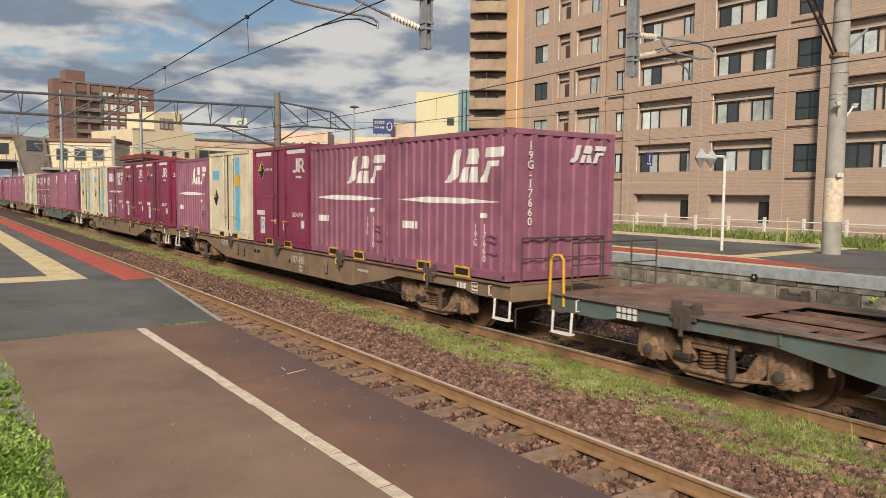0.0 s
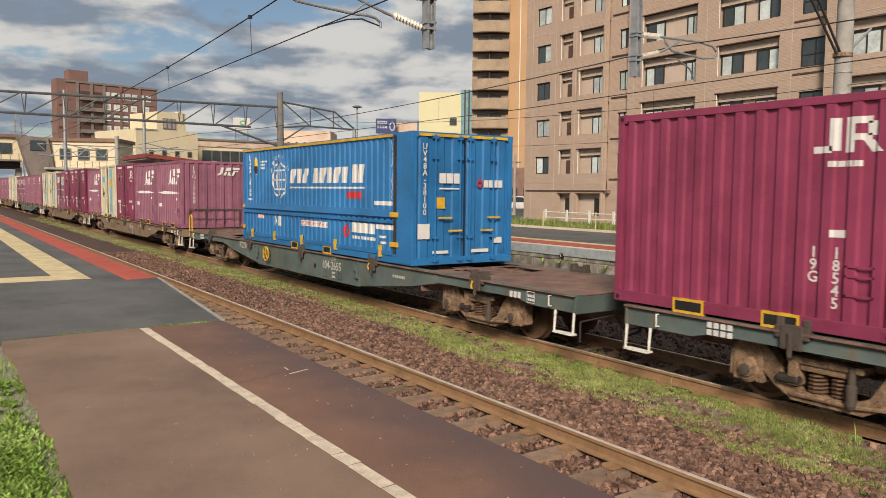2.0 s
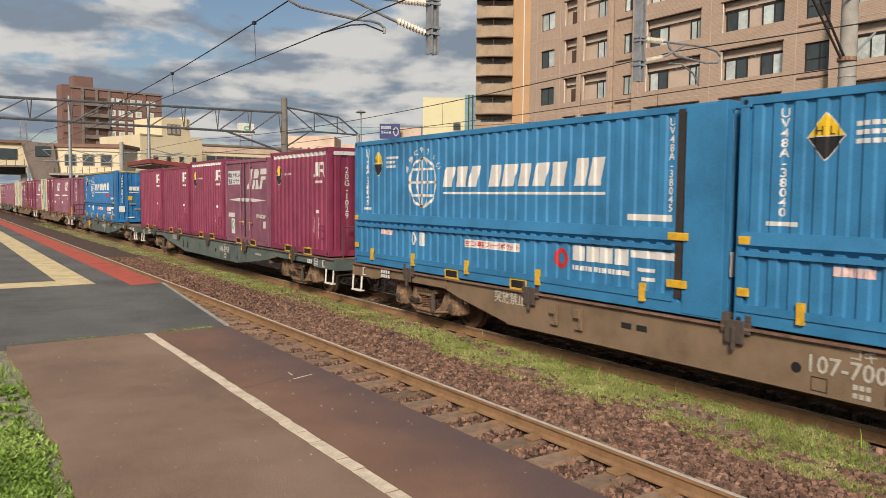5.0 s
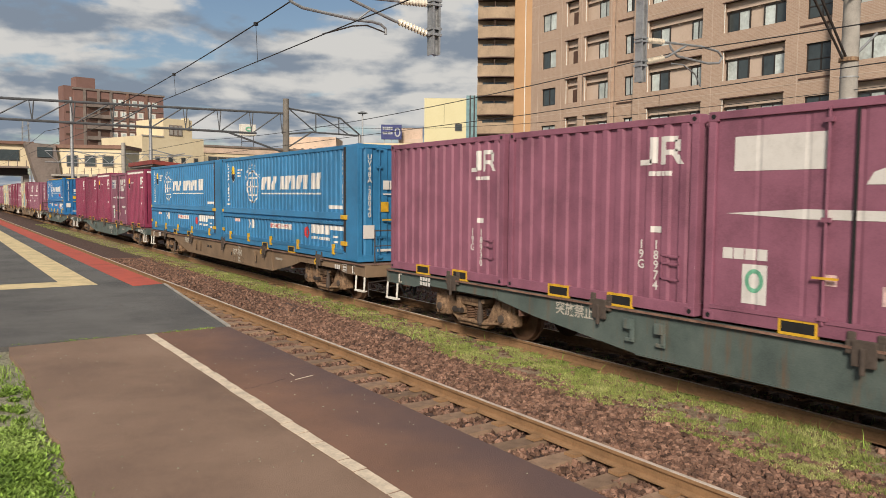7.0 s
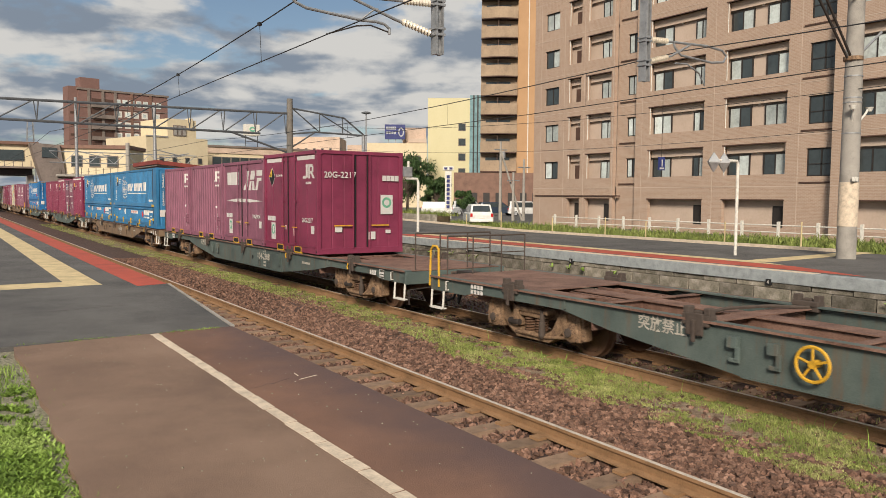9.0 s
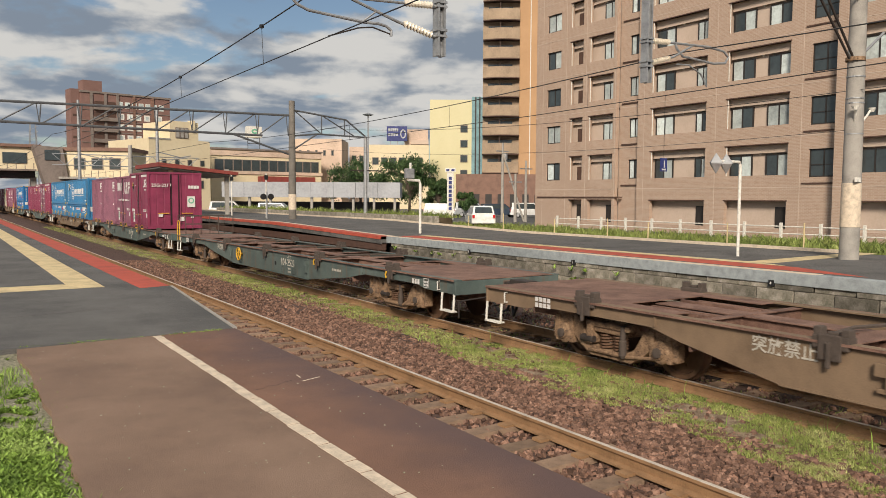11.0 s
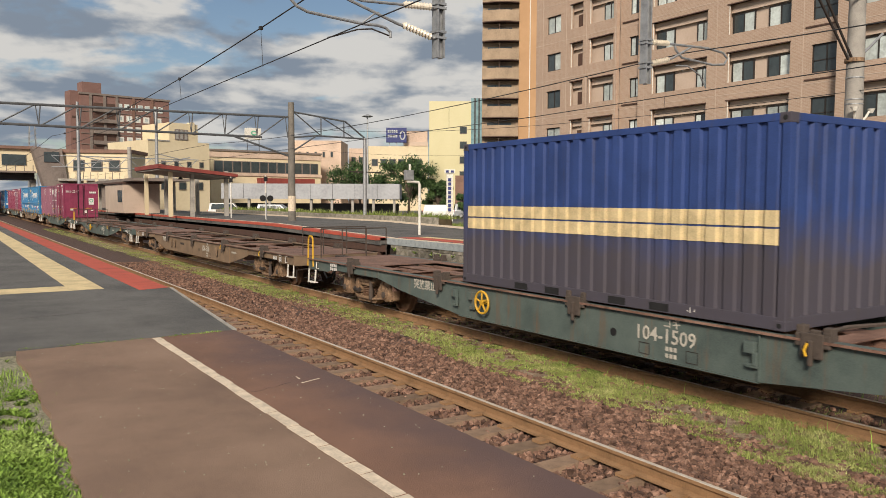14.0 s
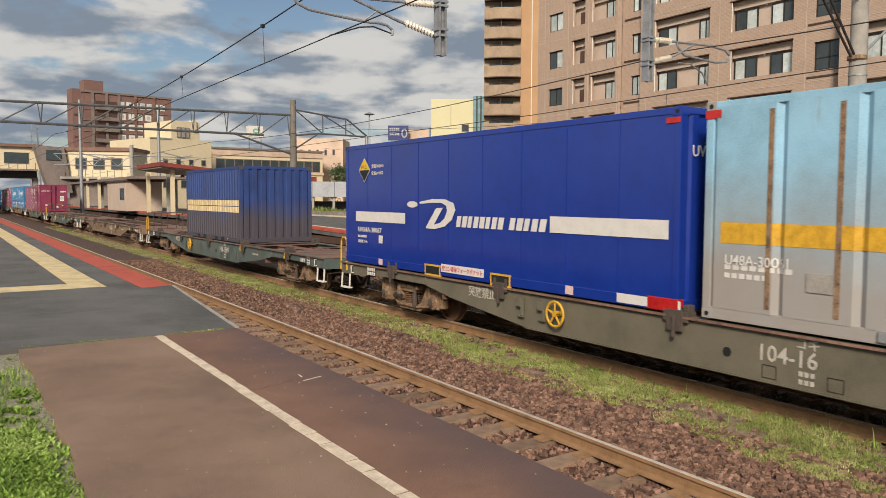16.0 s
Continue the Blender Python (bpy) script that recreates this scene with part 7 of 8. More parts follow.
def apartment_block():
    b = thing("apartment_building", "pinkish brown tiled apartment block with recessed balconies", "building")
    X, storey, base = 39.0, 2.78, 0.38
    floors = 7
    top = 2.95 + storey * floors
    part("body", Shape().box(X + 1.1, X + 15, 6, 46.2, base, top), "brick_tile", b)
    # bays: (y0, y1, kind)
    sections = [(22.0, 35.85, X, [(30.4, 34.7, "balcony"), (24.95, 28.95, "balcony"), (22.12, 23.72, "niche")]),
                (37.85, 46.3, X + 0.02, [(43.5, 45.05, "plain"), (41.15, 42.45, "recess"), (38.15, 40.5, "recess")]),
                (35.85, 37.85, X + 0.38, [(36.05, 37.0, "plain")]),
                (6.0, 22.0, X - 0.6, [(17.4, 20.9, "balcony"), (11.8, 15.8, "balcony"), (8.0, 10.0, "plain")])]
    for y0, y1, x, bays in sections:
        holes, ledges = [], Shape()
        for k in range(floors):
            sill = 3.88 + storey * k
            for a, c, kind in bays:
                if kind == "plain":
                    h = (a, c, sill + 0.02, sill + 1.32)
                elif kind == "niche":
                    h = (a, c, sill - 0.15, sill + 1.35)
                else:
                    h = (a, c, sill, sill + 1.72)
                holes.append(h)
        for a, c, kind in bays:
            if kind in ("balcony", "recess"):
                holes.append((a, c, 0.9, 2.42))
        s = Shape()
        pierced_wall(s, y0, y1, base, top, holes, lambda u0, u1, z0, z1: s.box(x, x + 0.28, u0, u1, z0, z1))
        part("wall", s, "brick_tile", b, "pinkish brown tiled wall")
        for a, c, kind in bays:
            for k in range(-1, floors):
                sill = 3.88 + storey * k if k >= 0 else 0.9
                if kind == "plain":
                    if k >= 0:
                        sash(b, x + 0.12, a, c, sill + 0.02, sill + 1.32)
                    continue
                if kind == "niche":
                    if k >= 0:
                        sash(b, x + 0.10, a, c, sill - 0.15, sill + 1.35, bar=True)
                        part("ledge", Shape().box(x - 0.05, x + 0.2, a - 0.25, c + 0.35, sill - 0.52, sill - 0.44), "soffit_brown", b, "dark brown ledge")
                    continue
                depth = 0.52
                hi = sill + 1.72 if k >= 0 else 2.42
                part("recess_wall", Shape().box(x + depth, x + depth + 0.1, a - 0.3, c + 0.3, sill - 0.6, hi + 0.3), "render_beige", b, "beige render back wall")
                part("lintel", Shape().box(x - 0.03, x + 0.2, a - 0.04, c + 0.06, hi, hi + 0.06), "soffit_brown", b, "dark brown ledge")
                if k >= 0:
                    part("screen_panel", Shape().box(x + 0.32, x + 0.36, a, c, hi - 0.44, hi), "render_beige", b, "beige hanging panel")
                    part("down_pipe", Shape().tube([(x + 0.05, c - 0.06, sill), (x + 0.05, c - 0.06, hi)], 0.03, 6), "white_steel", b)
                if k < 0:
                    part("door", Shape().box(x + depth - 0.05, x + depth, a + 0.3, a + 0.95, 0.75, 2.1), "frame", b)
                    continue
                if kind == "balcony":
                    sash(b, x + depth - 0.1, c - 1.52, c - 0.04, sill - 0.2, sill + 1.22)
                    sash(b, x + depth - 0.1, a + 0.12, a + (1.08 if c > 30 else 1.62), sill - 0.2, sill + 1.22, 1)
                elif kind == "recess":
                    if c - a > 1.6:
                        sash(b, x + depth - 0.1, a + 0.05, a + 1.3, sill - 0.2, sill + 1.22)
                    else:
                        # plain dark panel stands in for a small window in the narrow recess
                        part("vent_door", Shape().box(x + depth - 0.06, x + depth, a + 0.05, a + 0.95, sill - 0.3, sill + 1.0), "soffit_brown", b)
                part("wall_lamp", Shape().disc("x", (x + depth - 0.05, (a + c) / 2, sill + 1.3), [(-0.06, 0.07), (0.04, 0.09)], 10), "white_steel", b)
        for k in range(floors):
            z = 5.98 + storey * (k - 1)
            part("joint_band", Shape().box(x - 0.012, x + 0.02, y0, y1, z - 0.02, z + 0.02), "render_beige", b)
    for k in range(floors):
        part("ledge", Shape().box(X + 0.30, X + 0.5, 35.9, 37.6, 3.42 + storey * k, 3.50 + storey * k), "soffit_brown", b, "dark brown ledge")
    for y in (24.2, 29.7, 35.3):
        part("joint_post", Shape().box(X - 0.008, X + 0.02, y - 0.018, y + 0.018, base, top), "render_beige", b)
    for y in (37.95, 40.8, 42.9, 45.5):
        part("joint_post", Shape().box(X + 0.012, X + 0.04, y - 0.018, y + 0.018, base, top), "render_beige", b)
    part("shadow_ledge", Shape().box(X - 0.06, X + 0.2, 37.3, 46.0, 2.60, 2.68), "soffit_brown", b)
    return b


def tower_block():
    deg = 38.0
    b = thing("tower_building", "tall tan apartment tower with curved balconies and an orange flank", "building", at=(71.0, 97.2, 0))
    b.rotation_euler = (0, 0, radians(-deg))
    part("body", Shape().box(0.0, 8.4, 1.6, 14, 0, 46), "tan_wall", b)
    part("flank", Shape().box(5.7, 8.45, 1.0, 1.6, 5.8, 46), "orange_wall", b, "orange tan flank wall")
    part("pipe", Shape().tube([(7.4, 0.95, 5.8), (7.4, 0.95, 46)], 0.08, 6), "white_steel", b)
    for k in range(14):
        z = 6.6 + 2.95 * k
        pts = [(5.7 * i / 8, 1.0 - 1.1 * math.sin(math.pi * (i / 8) * 0.75 + 0.35)) for i in range(9)]
        poly = pts + [(p[0], p[1] + 0.15) for p in pts[::-1]]
        part("balcony", Shape().prism(poly, "z", z, z + 1.65), "tan_wall", b, "tan curved balcony parapet")
        part("balcony_slab", Shape().prism(pts + [(5.7, 1.6), (0, 1.6)], "z", z - 0.15, z), "soffit_brown", b)
        part("window", Shape().box(0.8, 4.6, 1.55, 1.6, z + 0.2, z + 2.2), "window", b)
        part("divider", Shape().box(2.6, 2.72, 0.2, 1.6, z + 0.5, z + 2.6), "soffit_brown", b)
    part("podium", Shape().box(-4.0, 12, -1.2, 8, 0, 6.3), "tile_dark", b, "brown brick podium")
    for i in range(7):
        part("window", Shape().box(-3.2 + 1.9 * i, -2.2 + 1.9 * i, -1.25, -1.15, 0.8, 3.2), "frame", b)


def plain_block(name, label, p0, p1, depth, z0, z1, wall, rows=(), roof=None, extra=()):
    """A far building by its two lower front corners; rows of windows: (count, u0, u1, z0, z1, width share, material)."""
    p0, p1 = Vector((*p0, 0)), Vector((*p1, 0))
    w = (p1 - p0).length
    b = thing(name, label, "building", at=(p0.x, p0.y, 0))
    b.rotation_euler = (0, 0, math.atan2(p1.y - p0.y, p1.x - p0.x))
    part("wall", Shape().box(0, w, 0, depth, z0, z1), wall, b)
    if roof:
        part("roof", Shape().box(-0.3, w + 0.3, -0.3, depth + 0.3, z1, z1 + 0.5), roof, b)
    for n, u0, u1, a, c, share, m in rows:
        step = (u1 - u0) / n
        for i in range(n):
            u = u0 + step * (i + 0.5)
            h = step * share / 2
            f = part("window", Shape().box(u - h - 0.12, u + h + 0.12, -0.10, 0.05, a - 0.12, c + 0.12), "white_steel" if m == "curtain" else "hotel_trim", b)
            part("pane", Shape().box(u - h, u + h, -0.13, -0.09, a, c), "window" if m == "white" else m, f)
    for nm, m, box in extra:
        part(nm, Shape().box(*box), m, b)
    return b


def town():
    h = plain_block("hotel_building", "red-brown brick hotel with grey trim bands and square windows", (32.3, 226.9), (56.4, 230.9), 6, 0, 30.6, "hotel_brick", [(7, 9.4, 22.8, 27.2, 28.7, 0.6, "curtain")], "hotel_trim",
                    [("roof_house", "hotel_brick", (1.2, 6.2, 2, 6, 31.0, 34.2)), ("flank", "hotel_brick", (-2.4, 0.0, 0.6, 5, 0, 31.4))])
    for k in range(6):
        z = 12 + 2.95 * k
        part("balcony", Shape().box(3.1, 9.4, -0.9, 0.2, z - 0.6, z + 0.4), "hotel_trim", h, "grey-brown balcony front")
        for u0, u1 in ((3.4, 5.9), (6.7, 9.0)):
            # flat dark patches paint the shade of the balcony recesses on the wall
            part("balcony_recess_shade", Shape().box(u0, u1, -0.08, 0.05, z + 0.4, z + 1.8), "soffit_brown", h)
        part("string_course", Shape().box(-0.05, 24.4, -0.16, 0.05, z - 0.75, z - 0.55), "hotel_trim", h)
        part("flank_slot", Shape().box(-2.0, -0.5, 0.52, 0.62, z + 0.3, z + 0.9), "soffit_brown", h)
        if k < 5:
            for u in (10.5, 13.0, 15.2, 17.7, 21.2):
                f = part("window", Shape().box(u - 0.85, u + 0.85, -0.10, 0.05, z + 0.1, z + 1.8), "white_steel", h)
                part("pane", Shape().box(u - 0.42, u + 0.42, -0.13, -0.09, z + 0.45, z + 1.45), "curtain", f)
    for u in (2.6, 6.3, 9.6, 14.1, 19.4):
        part("pilaster", Shape().box(u - 0.35, u + 0.35, -0.3, 0.1, 0, 30.6), "hotel_trim" if u < 10 else "tile_dark", h)
    s = plain_block("station_building", "cream rendered station building with stained upper walls", (29.9, 137.1), (41.3, 140.6), 14, 0, 12.6, "cream_wall",
                    [(3, 5.0, 7.6, 13.0, 14.6, 0.6, "concrete"), (4, 1.5, 11.5, 8.2, 9.0, 0.25, "window"), (3, 1.2, 11.5, 4.2, 5.4, 0.35, "window")], None,
                    [("upper_storey", "cream_wall", (4.0, 9.6, 0.02, 9, 12.6, 15.8)), ("chimney", "cream_wall", (8.2, 8.8, -0.3, 1.2, 14.2, 16.1)), ("parapet", "concrete", (-0.05, 4.0, -0.1, 0.1, 12.45, 12.7))])
    plain_block("office_building", "long pale cream office building with a brown window band", (44.6, 151.0), (68.6, 152.4), 12, 0, 12.2, "cream_wall",
                [(12, 0.6, 23.4, 7.9, 10.0, 0.85, "window")], None, [("band", "pink_wall", (-0.3, 24.2, -0.2, 0.2, 10.8, 11.8)), ("awning", "roof_red", (9.5, 21.5, -2.2, -0.2, 5.3, 6.8)), ("cornice", "hotel_trim", (-0.3, 24.2, -0.35, 0.2, 12.0, 12.35)), ("sill_band", "pink_wall", (-0.3, 24.2, -0.25, 0.2, 7.2, 7.8))])
    plain_block("pink_building", "pale pink rendered block behind the office", (66.0, 161.5), (75.0, 155.6), 12, 0, 15.6, "pink_wall", [(5, 0.6, 9.6, 12, 13, 0.2, "window")])
    plain_block("beige_building", "beige stepped block with a rooftop billboard", (70.5, 134.5), (80.6, 128.1), 14, 0, 13.0, "cream_wall", [(6, 0.6, 11, 9.2, 10.4, 0.6, "window")], None,
                [("upper_storey", "pink_wall", (7.0, 11.8, 2, 10, 13.0, 16.2)), ("balcony", "render_beige", (8.4, 11.9, 1.2, 2, 13.2, 14.0))])
    g = thing("billboard", "navy rooftop billboard with pale lettering bars", "billboard", at=(73.7, 132.6, 13.0))
    g.rotation_euler = (0, 0, radians(-33))
    part("panel", Shape().box(0, 4.0, -0.4, -0.1, 0.7, 3.6), "navy_sign", g, bevel=0.03)
    mark(g, bars(0.3, 2.6, 2.0, 0.55, 5, 0.2) + bars(0.3, 1.7, 2.0, 0.5, 4, 0.2) + ring(3.2, 2.1, 0.6, 0.9, 0.25, 14), (0, -0.41, 0.0), BACK, material="car_silver", depth=0.01)
    for u in (0.6, 2.0, 3.4):
        part("strut", Shape().box(u, u + 0.12, -0.1, 0.4, 0, 3.2), "galvanised", g)
    plain_block("yellow_building", "pale yellow rendered block with a blue-green glass stair", (91.5, 145.0), (99.2, 139.8), 14, 0, 24.4, "yellow_wall", [(1, 6.2, 9.0, 14 + 3.3 * k, 15.4 + 3.3 * k, 0.5, "window") for k in range(-3, 2)], None,
                [("glass_stair", "glass_blue", (9.3, 12.2, -0.4, 10, 0, 25.0)), ("mullion", "frame", (10.0, 10.3, -0.5, -0.3, 0, 25.0)), ("mullion", "frame", (10.9, 11.2, -0.5, -0.3, 0, 25.0))])
    for k, (px, py, h_) in enumerate(((60.5, 178, 13.6), (84, 170, 15.0), (87.5, 166, 12.0))):
        plain_block("distant_block", "small pale distant apartment block", (px, py), (px + 5, py - 3.3), 8, 0, h_, "pink_wall" if k % 2 else "cream_wall", [(3, 0.3, 5.6, 9.0 + 2.6 * j, 10.2 + 2.6 * j, 0.5, "window") for j in range(2)])
    # back is a near-black sheet that stands for the shade under the deck
    d = plain_block("parking_deck", "long low grey metal-clad parking deck", (29.3, 95.0), (47.9, 82.8), 5, 2.55, 4.45, "grey_panel", (), None, [("back", "frame", (0.2, 22, 3, 3.3, 0, 2.0))])
    for i in range(9):
        part("column", Shape().box(0.6 + 2.6 * i, 0.9 + 2.6 * i, 0.3, 0.7, 0.3, 2.6), "concrete", d)
    for i in range(1, 8):
        part("panel_joint", Shape().box(2.78 * i - 0.02, 2.78 * i + 0.02, -0.012, 0.01, 2.6, 4.4), "frame", d)
    # station bridge over the tracks
    br = thing("station_bridge", "cream station building bridging over the tracks", "building")
    part("wall", Shape().box(-30, 11.9, 124.5, 134, 6.2, 9.5), "cream_wall", br)
    part("roof", Shape().box(-30, 12.3, 124.0, 134.5, 9.5, 9.9), "tile_dark", br)
    for i in range(6):
        part("window", Shape().box(10.4 - 4.2 * i - 3.0, 10.4 - 4.2 * i, 124.35, 124.55, 7.2, 8.7), "window", br)
    part("balcony", Shape().box(-30, 11.5, 123.2, 124.5, 6.1, 6.35), "hotel_trim", br)
    for i in range(22):
        part("baluster", Shape().box(11.2 - 1.1 * i - 0.05, 11.2 - 1.1 * i + 0.05, 123.25, 123.35, 6.35, 7.2), "hotel_trim", br)
    # near-black box put in for the shade beneath the bridge
    part("under_bridge_shade", Shape().box(-30, 11.5, 125, 133.5, 5.2, 6.2), "frame", br)
    part("stair_tower", Shape().prism([(10.9, 9.6), (14.6, 9.4), (15.6, 3.0), (12.6, 3.0)], "y", 120.5, 124), "hotel_trim", br, "grey-brown slanted stair wall")
    part("stair_window", Shape().box(12.3, 14.2, 120.35, 120.5, 7.6, 9.0), "window", br)
    for x in (-6, 1.0, 11.0):
        part("pier", Shape().box(x, x + 0.7, 125.5, 127, -0.4, 5.3), "concrete", br)
    co = plain_block("corridor_building", "cream station corridor with framed windows and grey railings", (14.6, 121.4), (23.0, 116.8), 7, 4.9, 9.0, "cream_wall", [(3, 1.2, 8.6, 6.5, 7.9, 0.55, "white")], "tile_dark")
    for i in range(9):
        part("baluster", Shape().box(0.4 + i, 0.46 + i, -1.2, -1.1, 5.3, 6.2), "hotel_trim", co)
    part("walkway", Shape().box(0, 9.4, -1.3, 0, 5.0, 5.3), "concrete", co)
    part("lower_wall", Shape().box(0.5, 9.4, 0.6, 6, 0, 4.9), "hotel_trim", co)
    rs = thing("rooftop_sign", "white box sign with a green emblem on a rooftop frame", "sign", at=(53.6, 152.0, 12.3))
    part("frame", Shape().box(-1.3, -1.2, 0, 0.1, 0, 2.4).box(1.2, 1.3, 0, 0.1, 0, 2.4).box(-1.3, 1.3, 0, 0.1, 1.1, 1.2), "dark_steel", rs)
    part("board", Shape().box(-1.4, 1.6, -0.3, 1.2, 2.4, 4.6), "white_steel", rs, bevel=0.05)
    mark(rs, ring(0.1, 0.1, 0.7, 0.5, 0.3, 14), (0, -0.32, 3.5), BACK, material="green_mark", depth=0.01)
    lm = thing("lattice_mast", "slender distant radio lattice mast", "mast", at=(31, 341, 0))
    for sx in (-1, 1):
        for sy in (-1, 1):
            part("leg", Shape().tube([(sx * 2.0, sy * 2.0, 0), (sx * 0.9, sy * 0.9, 31)], 0.22, 4), "galvanised", lm)
    for k in range(10):
        part("brace", Shape().tube([(-1.6, -1.6, 10 + 2 * k), (1.6, -1.6, 12 + 2 * k)], 0.14, 4), "galvanised", lm)
    sp = thing("sign_tower", "white upright sign tower with stacked dark bars", "sign", at=(41.9, 62.6, 0.38))
    sp.rotation_euler = (0, 0, radians(-33))
    part("panel", Shape().box(-0.32, 0.32, -0.12, 0.12, -0.02, 4.7), "white_steel", sp, bevel=0.03)
    part("header", Shape().box(-0.52, 0.52, -0.2, 0.2, 4.7, 5.1), "white_steel", sp, bevel=0.03)
    mark(sp, [rect(-0.16, 1.0 + 0.42 * i, 0.3, 0.3) for i in range(8)] + [rect(-0.4, 4.78, 0.3, 0.22), rect(0.1, 4.78, 0.3, 0.22)], (0, -0.21, 0), BACK, material="navy_sign", depth=0.01)
    for x, y, h_ in ((43.1, 55.8, 7.6), (44.8, 54.5, 6.0), (43.9, 54.9, 4.8)):
        p = thing("utility_pole", "slim grey utility pole with crossarm in the car park", "pole", "utility poles", at=(x, y, 0.38))
        part("shaft", Shape().disc("z", (0, 0, 0), [(0, 0.15), (h_ - 0.4, 0.10)], 10), "concrete", p)
        part("crossarm", Shape().box(-0.7, 0.7, -0.05, 0.05, h_ - 1.2, h_ - 1.1), "galvanised", p)
        if h_ > 7:
            part("stay", Shape().tube([(0, 0, 6.4), (1.6, -1.2, 0)], 0.09, 8), "concrete", p)
            part("transformer", Shape().disc("z", (0.3, 0, 6.0), [(-0.3, 0.2), (0.3, 0.2)], 12), "galvanised", p)
    hs = thing("hanging_sign", "navy hanging board with a white numeral", "sign", at=(13.356, 11.5, 3.10))
    part("cord", Shape().tube([(0, 0, 0.29), (0, 0, 1.665)], 0.004, 4), "wire", hs)
    part("board", Shape().box(-0.10, 0.10, -0.012, 0.012, 0, 0.29), "navy_sign", hs)
    lettering(hs, "1", 0.22, (-0.05, -0.016, 0.085), BACK)
    mark(hs, bars(0, 0, 0.14, 0.035, 4), (-0.07, -0.016, 0.025), BACK, name="small_caption")


apartment_block()
tower_block()
town()

# ---- plants ----
def rosettes(name, label, material, spots, seed, reach=(0.02, 0.06), leaves=(4, 9), flat=0.45):
    """Low leafy weeds: small fans of pointed leaves; spots as for grass_patch."""
    rng = np.random.default_rng(seed)
    verts, faces = [], []
    for x0, x1, y0, y1, z, n, clump in spots:
        got = tries = 0
        while got < n and tries < n * 12:
            tries += 1
            x, y = rng.uniform(x0, x1), rng.uniform(y0, y1)
            if noise.noise((x * 2.1 + seed, y * 1.3, 1.5)) + 0.6 * noise.noise((x * 7, y * 6, seed * 1.0)) < clump:
                continue
            got += 1
            a = rng.uniform(0, 6.283)
            for _ in range(int(rng.integers(*leaves))):
                a += 6.283 / 5 + rng.uniform(-0.5, 0.5)
                l, up = rng.uniform(*reach), rng.uniform(0.15, flat + 0.6)
                w = l * rng.uniform(0.16, 0.30)
                c, d = math.cos(a), math.sin(a)
                k = len(verts)
                mid = (x + c * l * 0.55, y + d * l * 0.55, z + l * up * 0.75)
                verts += [(x, y, z), (mid[0] - d * w, mid[1] + c * w, mid[2]), (x + c * l, y + d * l, z + l * up), (mid[0] + d * w, mid[1] - c * w, mid[2])]
                faces.append((k, k + 1, k + 2, k + 3))
    me = bpy.data.meshes.new(name)
    me.from_pydata(verts, [], faces)
    me.materials.append(M[material])
    return tagged(new(name, me), label, "weeds", kind="stuff")


grass_patch("grass", "patchy yellow-green grass between the two tracks", "grass",
            [(7.02, 8.46, 2.6, 11.2, -0.185, 44000, -0.06), (6.85, 7.5, 2.4, 5.6, -0.185, 6000, 0.1), (7.45, 8.45, 11.2, 28, -0.185, 26000, -0.06), (7.3, 8.45, 28, 75, -0.185, 16000, -0.2), (9.7, 12.4, 4, 40, -0.24, 9000, 0.05), (8.62, 9.5, 3, 40, -0.2, 7000, 0.0)], 3, (0.018, 0.075), 0.0028, 1.1)
rosettes("ground_weeds", "low leafy yellow-green weeds between the tracks", "grass",
         [(7.12, 8.46, 2.6, 11.2, -0.185, 3600, 0.12), (7.5, 8.45, 11.2, 40, -0.185, 5500, 0.05), (8.62, 9.5, 3, 26, -0.2, 1500, 0.1)], 17, (0.012, 0.036), (4, 8), 0.7)
rosettes("weeds", "bright green leafy weeds beside the asphalt", "weed",
         [(-1.7, 0.50, 2.2, 8.78, 0.868, 22000, 0.02), (0.46, 0.74, 3.2, 8.9, 0.872, 400, 0.1)], 27, (0.010, 0.040), (5, 9), 0.5)
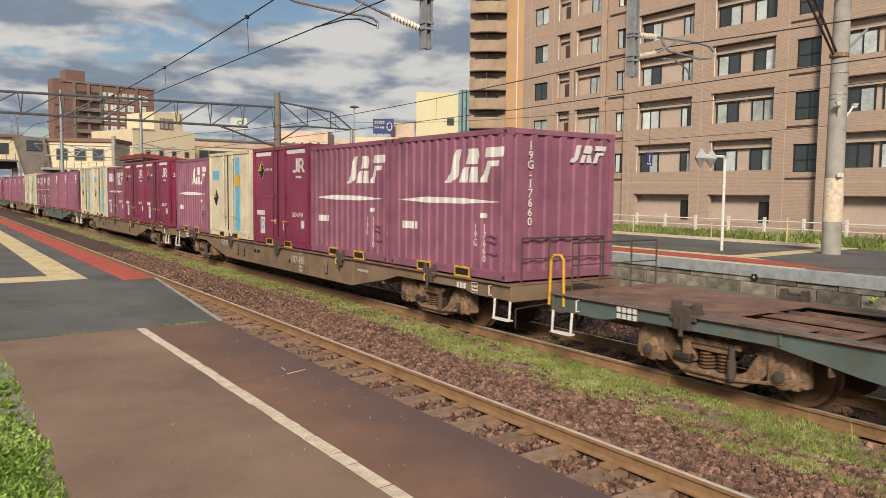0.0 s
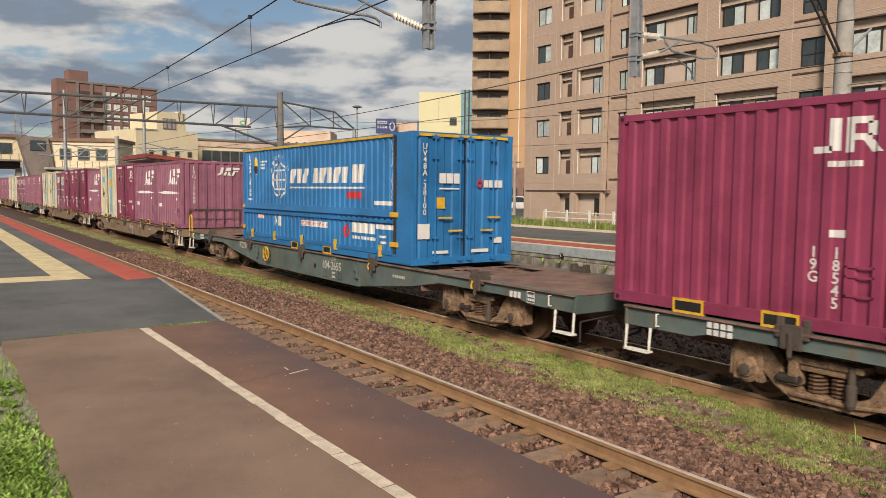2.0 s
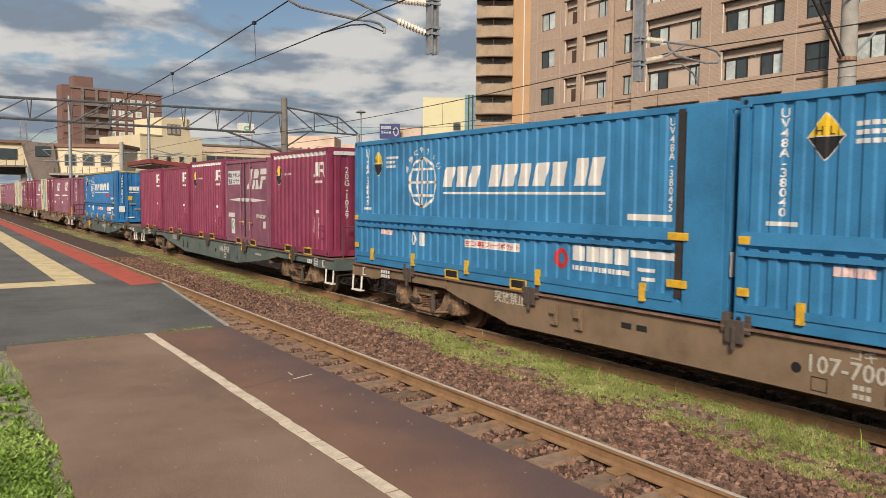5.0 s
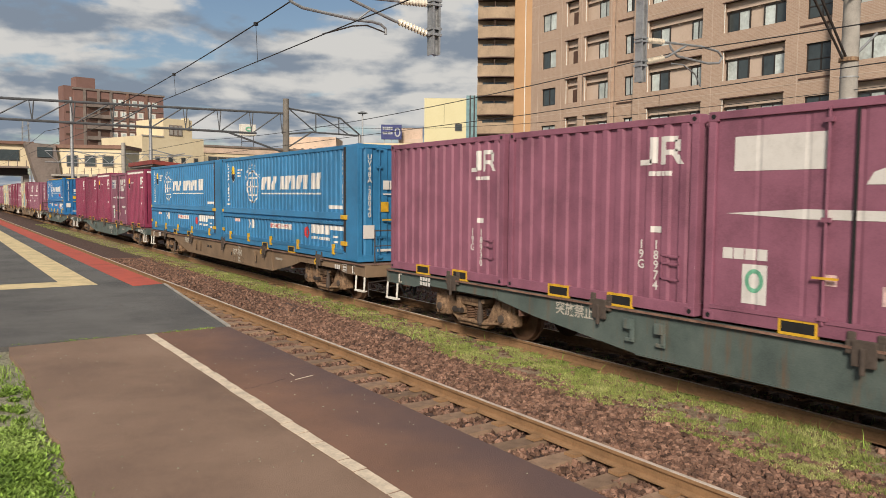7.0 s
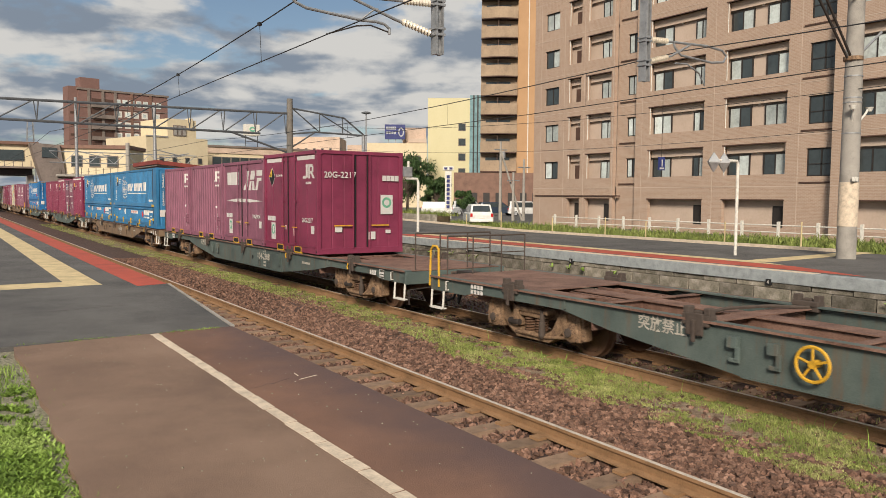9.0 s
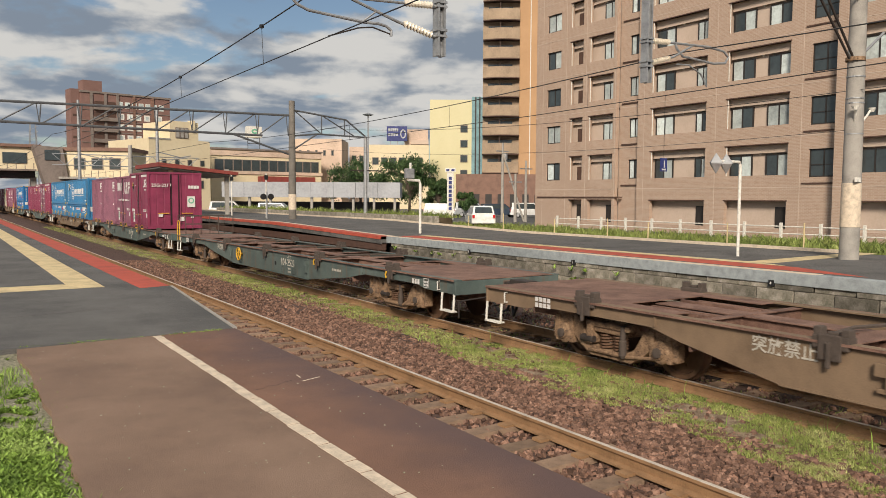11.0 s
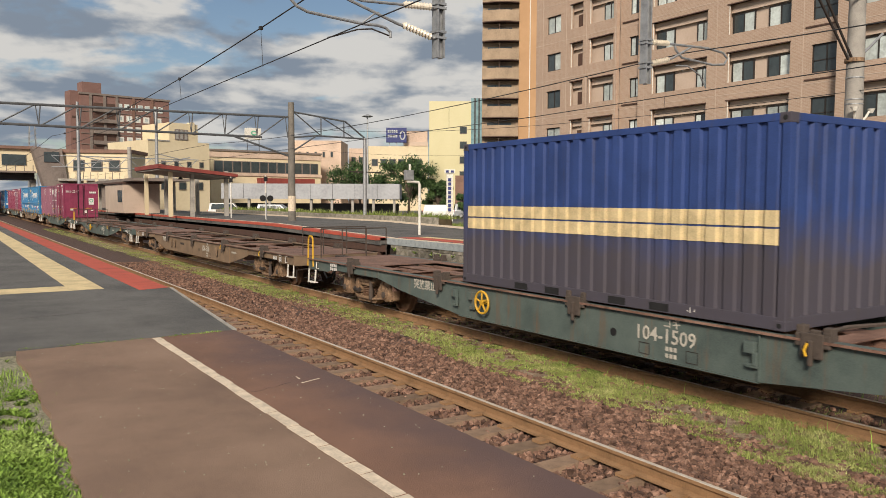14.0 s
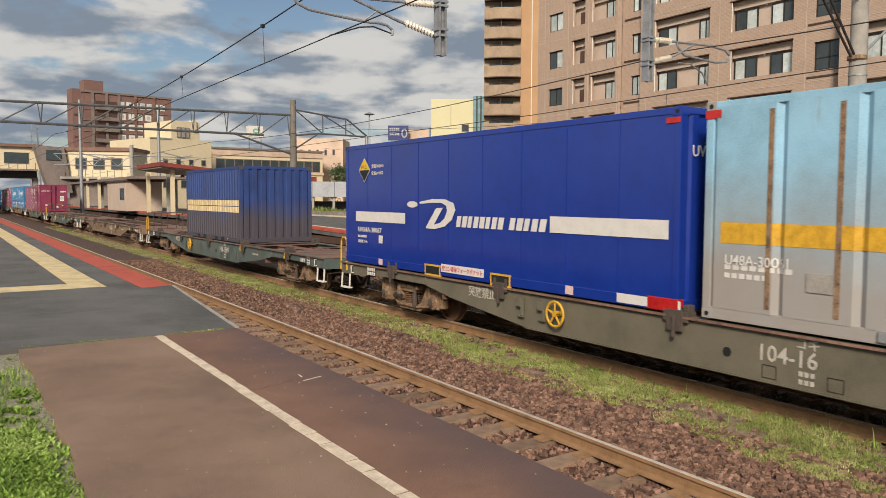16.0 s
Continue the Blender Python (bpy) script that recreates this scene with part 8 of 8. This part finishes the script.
grass_patch("verge_grass", "short bright green grass tufts beside the asphalt", "weed",
            [(-1.6, 0.50, 2.2, 8.75, 0.868, 18000, 0.08), (0.45, 0.75, 3.5, 8.9, 0.87, 500, 0.15), (3.2, 3.6, 3, 9, -0.24, 250, 0.2)], 7, (0.015, 0.07), 0.003, 1.2)
rosettes("wall_plants", "small green plants rooted in the platform wall", "weed", [(15.08, 15.16, 5, 27, 0.12, 26, 0.1), (15.06, 15.16, 5, 27, 0.42, 22, 0.1), (14.6, 15.1, 5, 27, -0.22, 160, 0.0)], 41, (0.06, 0.16), (6, 12), 0.7)
grass_patch("tall_stems", "few tall thin weeds beside the rails", "weed", [(7.3, 8.5, 3.5, 22, -0.18, 120, 0.25), (3.0, 4.2, 3.5, 9, -0.24, 60, 0.2), (9.7, 10.4, 5, 20, -0.22, 120, 0.2)], 31, (0.12, 0.26), 0.005, 0.6)
grass_patch("seam_weeds", "low moss and weeds in the asphalt joint", "weed", [(0.62, 2.75, 8.87, 8.95, 0.915, 260, 0.0)], 21, (0.006, 0.022), 0.006, 1.5)
grass_patch("bank_grass", "tall rough grass on the bank behind the platform", "bank",
            [(23.0, 34.5, 8, 50, 0.40, 42000, -0.2), (23.2, 24.9, 36, 76, 1.38, 7000, -0.25), (25, 33, 46, 76, 0.40, 12000, -0.2)], 11, (0.08, 0.30), 0.013, 0.8)
grass_patch("bank_weeds", "leafy green weeds in front of the fence", "bank", [(29.5, 34.8, 8, 50, 0.40, 11000, 0.0), (23.2, 24.9, 36, 76, 1.38, 2500, -0.2)], 13, (0.12, 0.48), 0.026, 0.9)
track(4.97, "rusty railway track beside the near platform", -12, 200, 60)
track(TRAIN_X, "rusty railway track under the freight train", -12, 260, 60)
track(13.35, "weedy railway track beside the opposite platform", -12, 200, 40)
scatter_stones()


def motions():
    for ob, x, y, z in CARRIED:
        walk(ob, [(t, pose(x, y + s, z)) for t, s in TRAVEL])
    # the wheels roll 80 degrees from row to row
    step = radians(80) * 0.405 / 9.49
    turns = int(16.0 / step) + 1
    for w in WHEELS:
        at = w.location.copy()
        walk(w, [(min(16.0, i * step), Matrix.Translation(at) @ pose(0, 0, 0, -80 * i)) for i in range(turns)] + [(16.0, Matrix.Translation(at) @ pose(0, 0, 0, -80 * turns))])


motions()
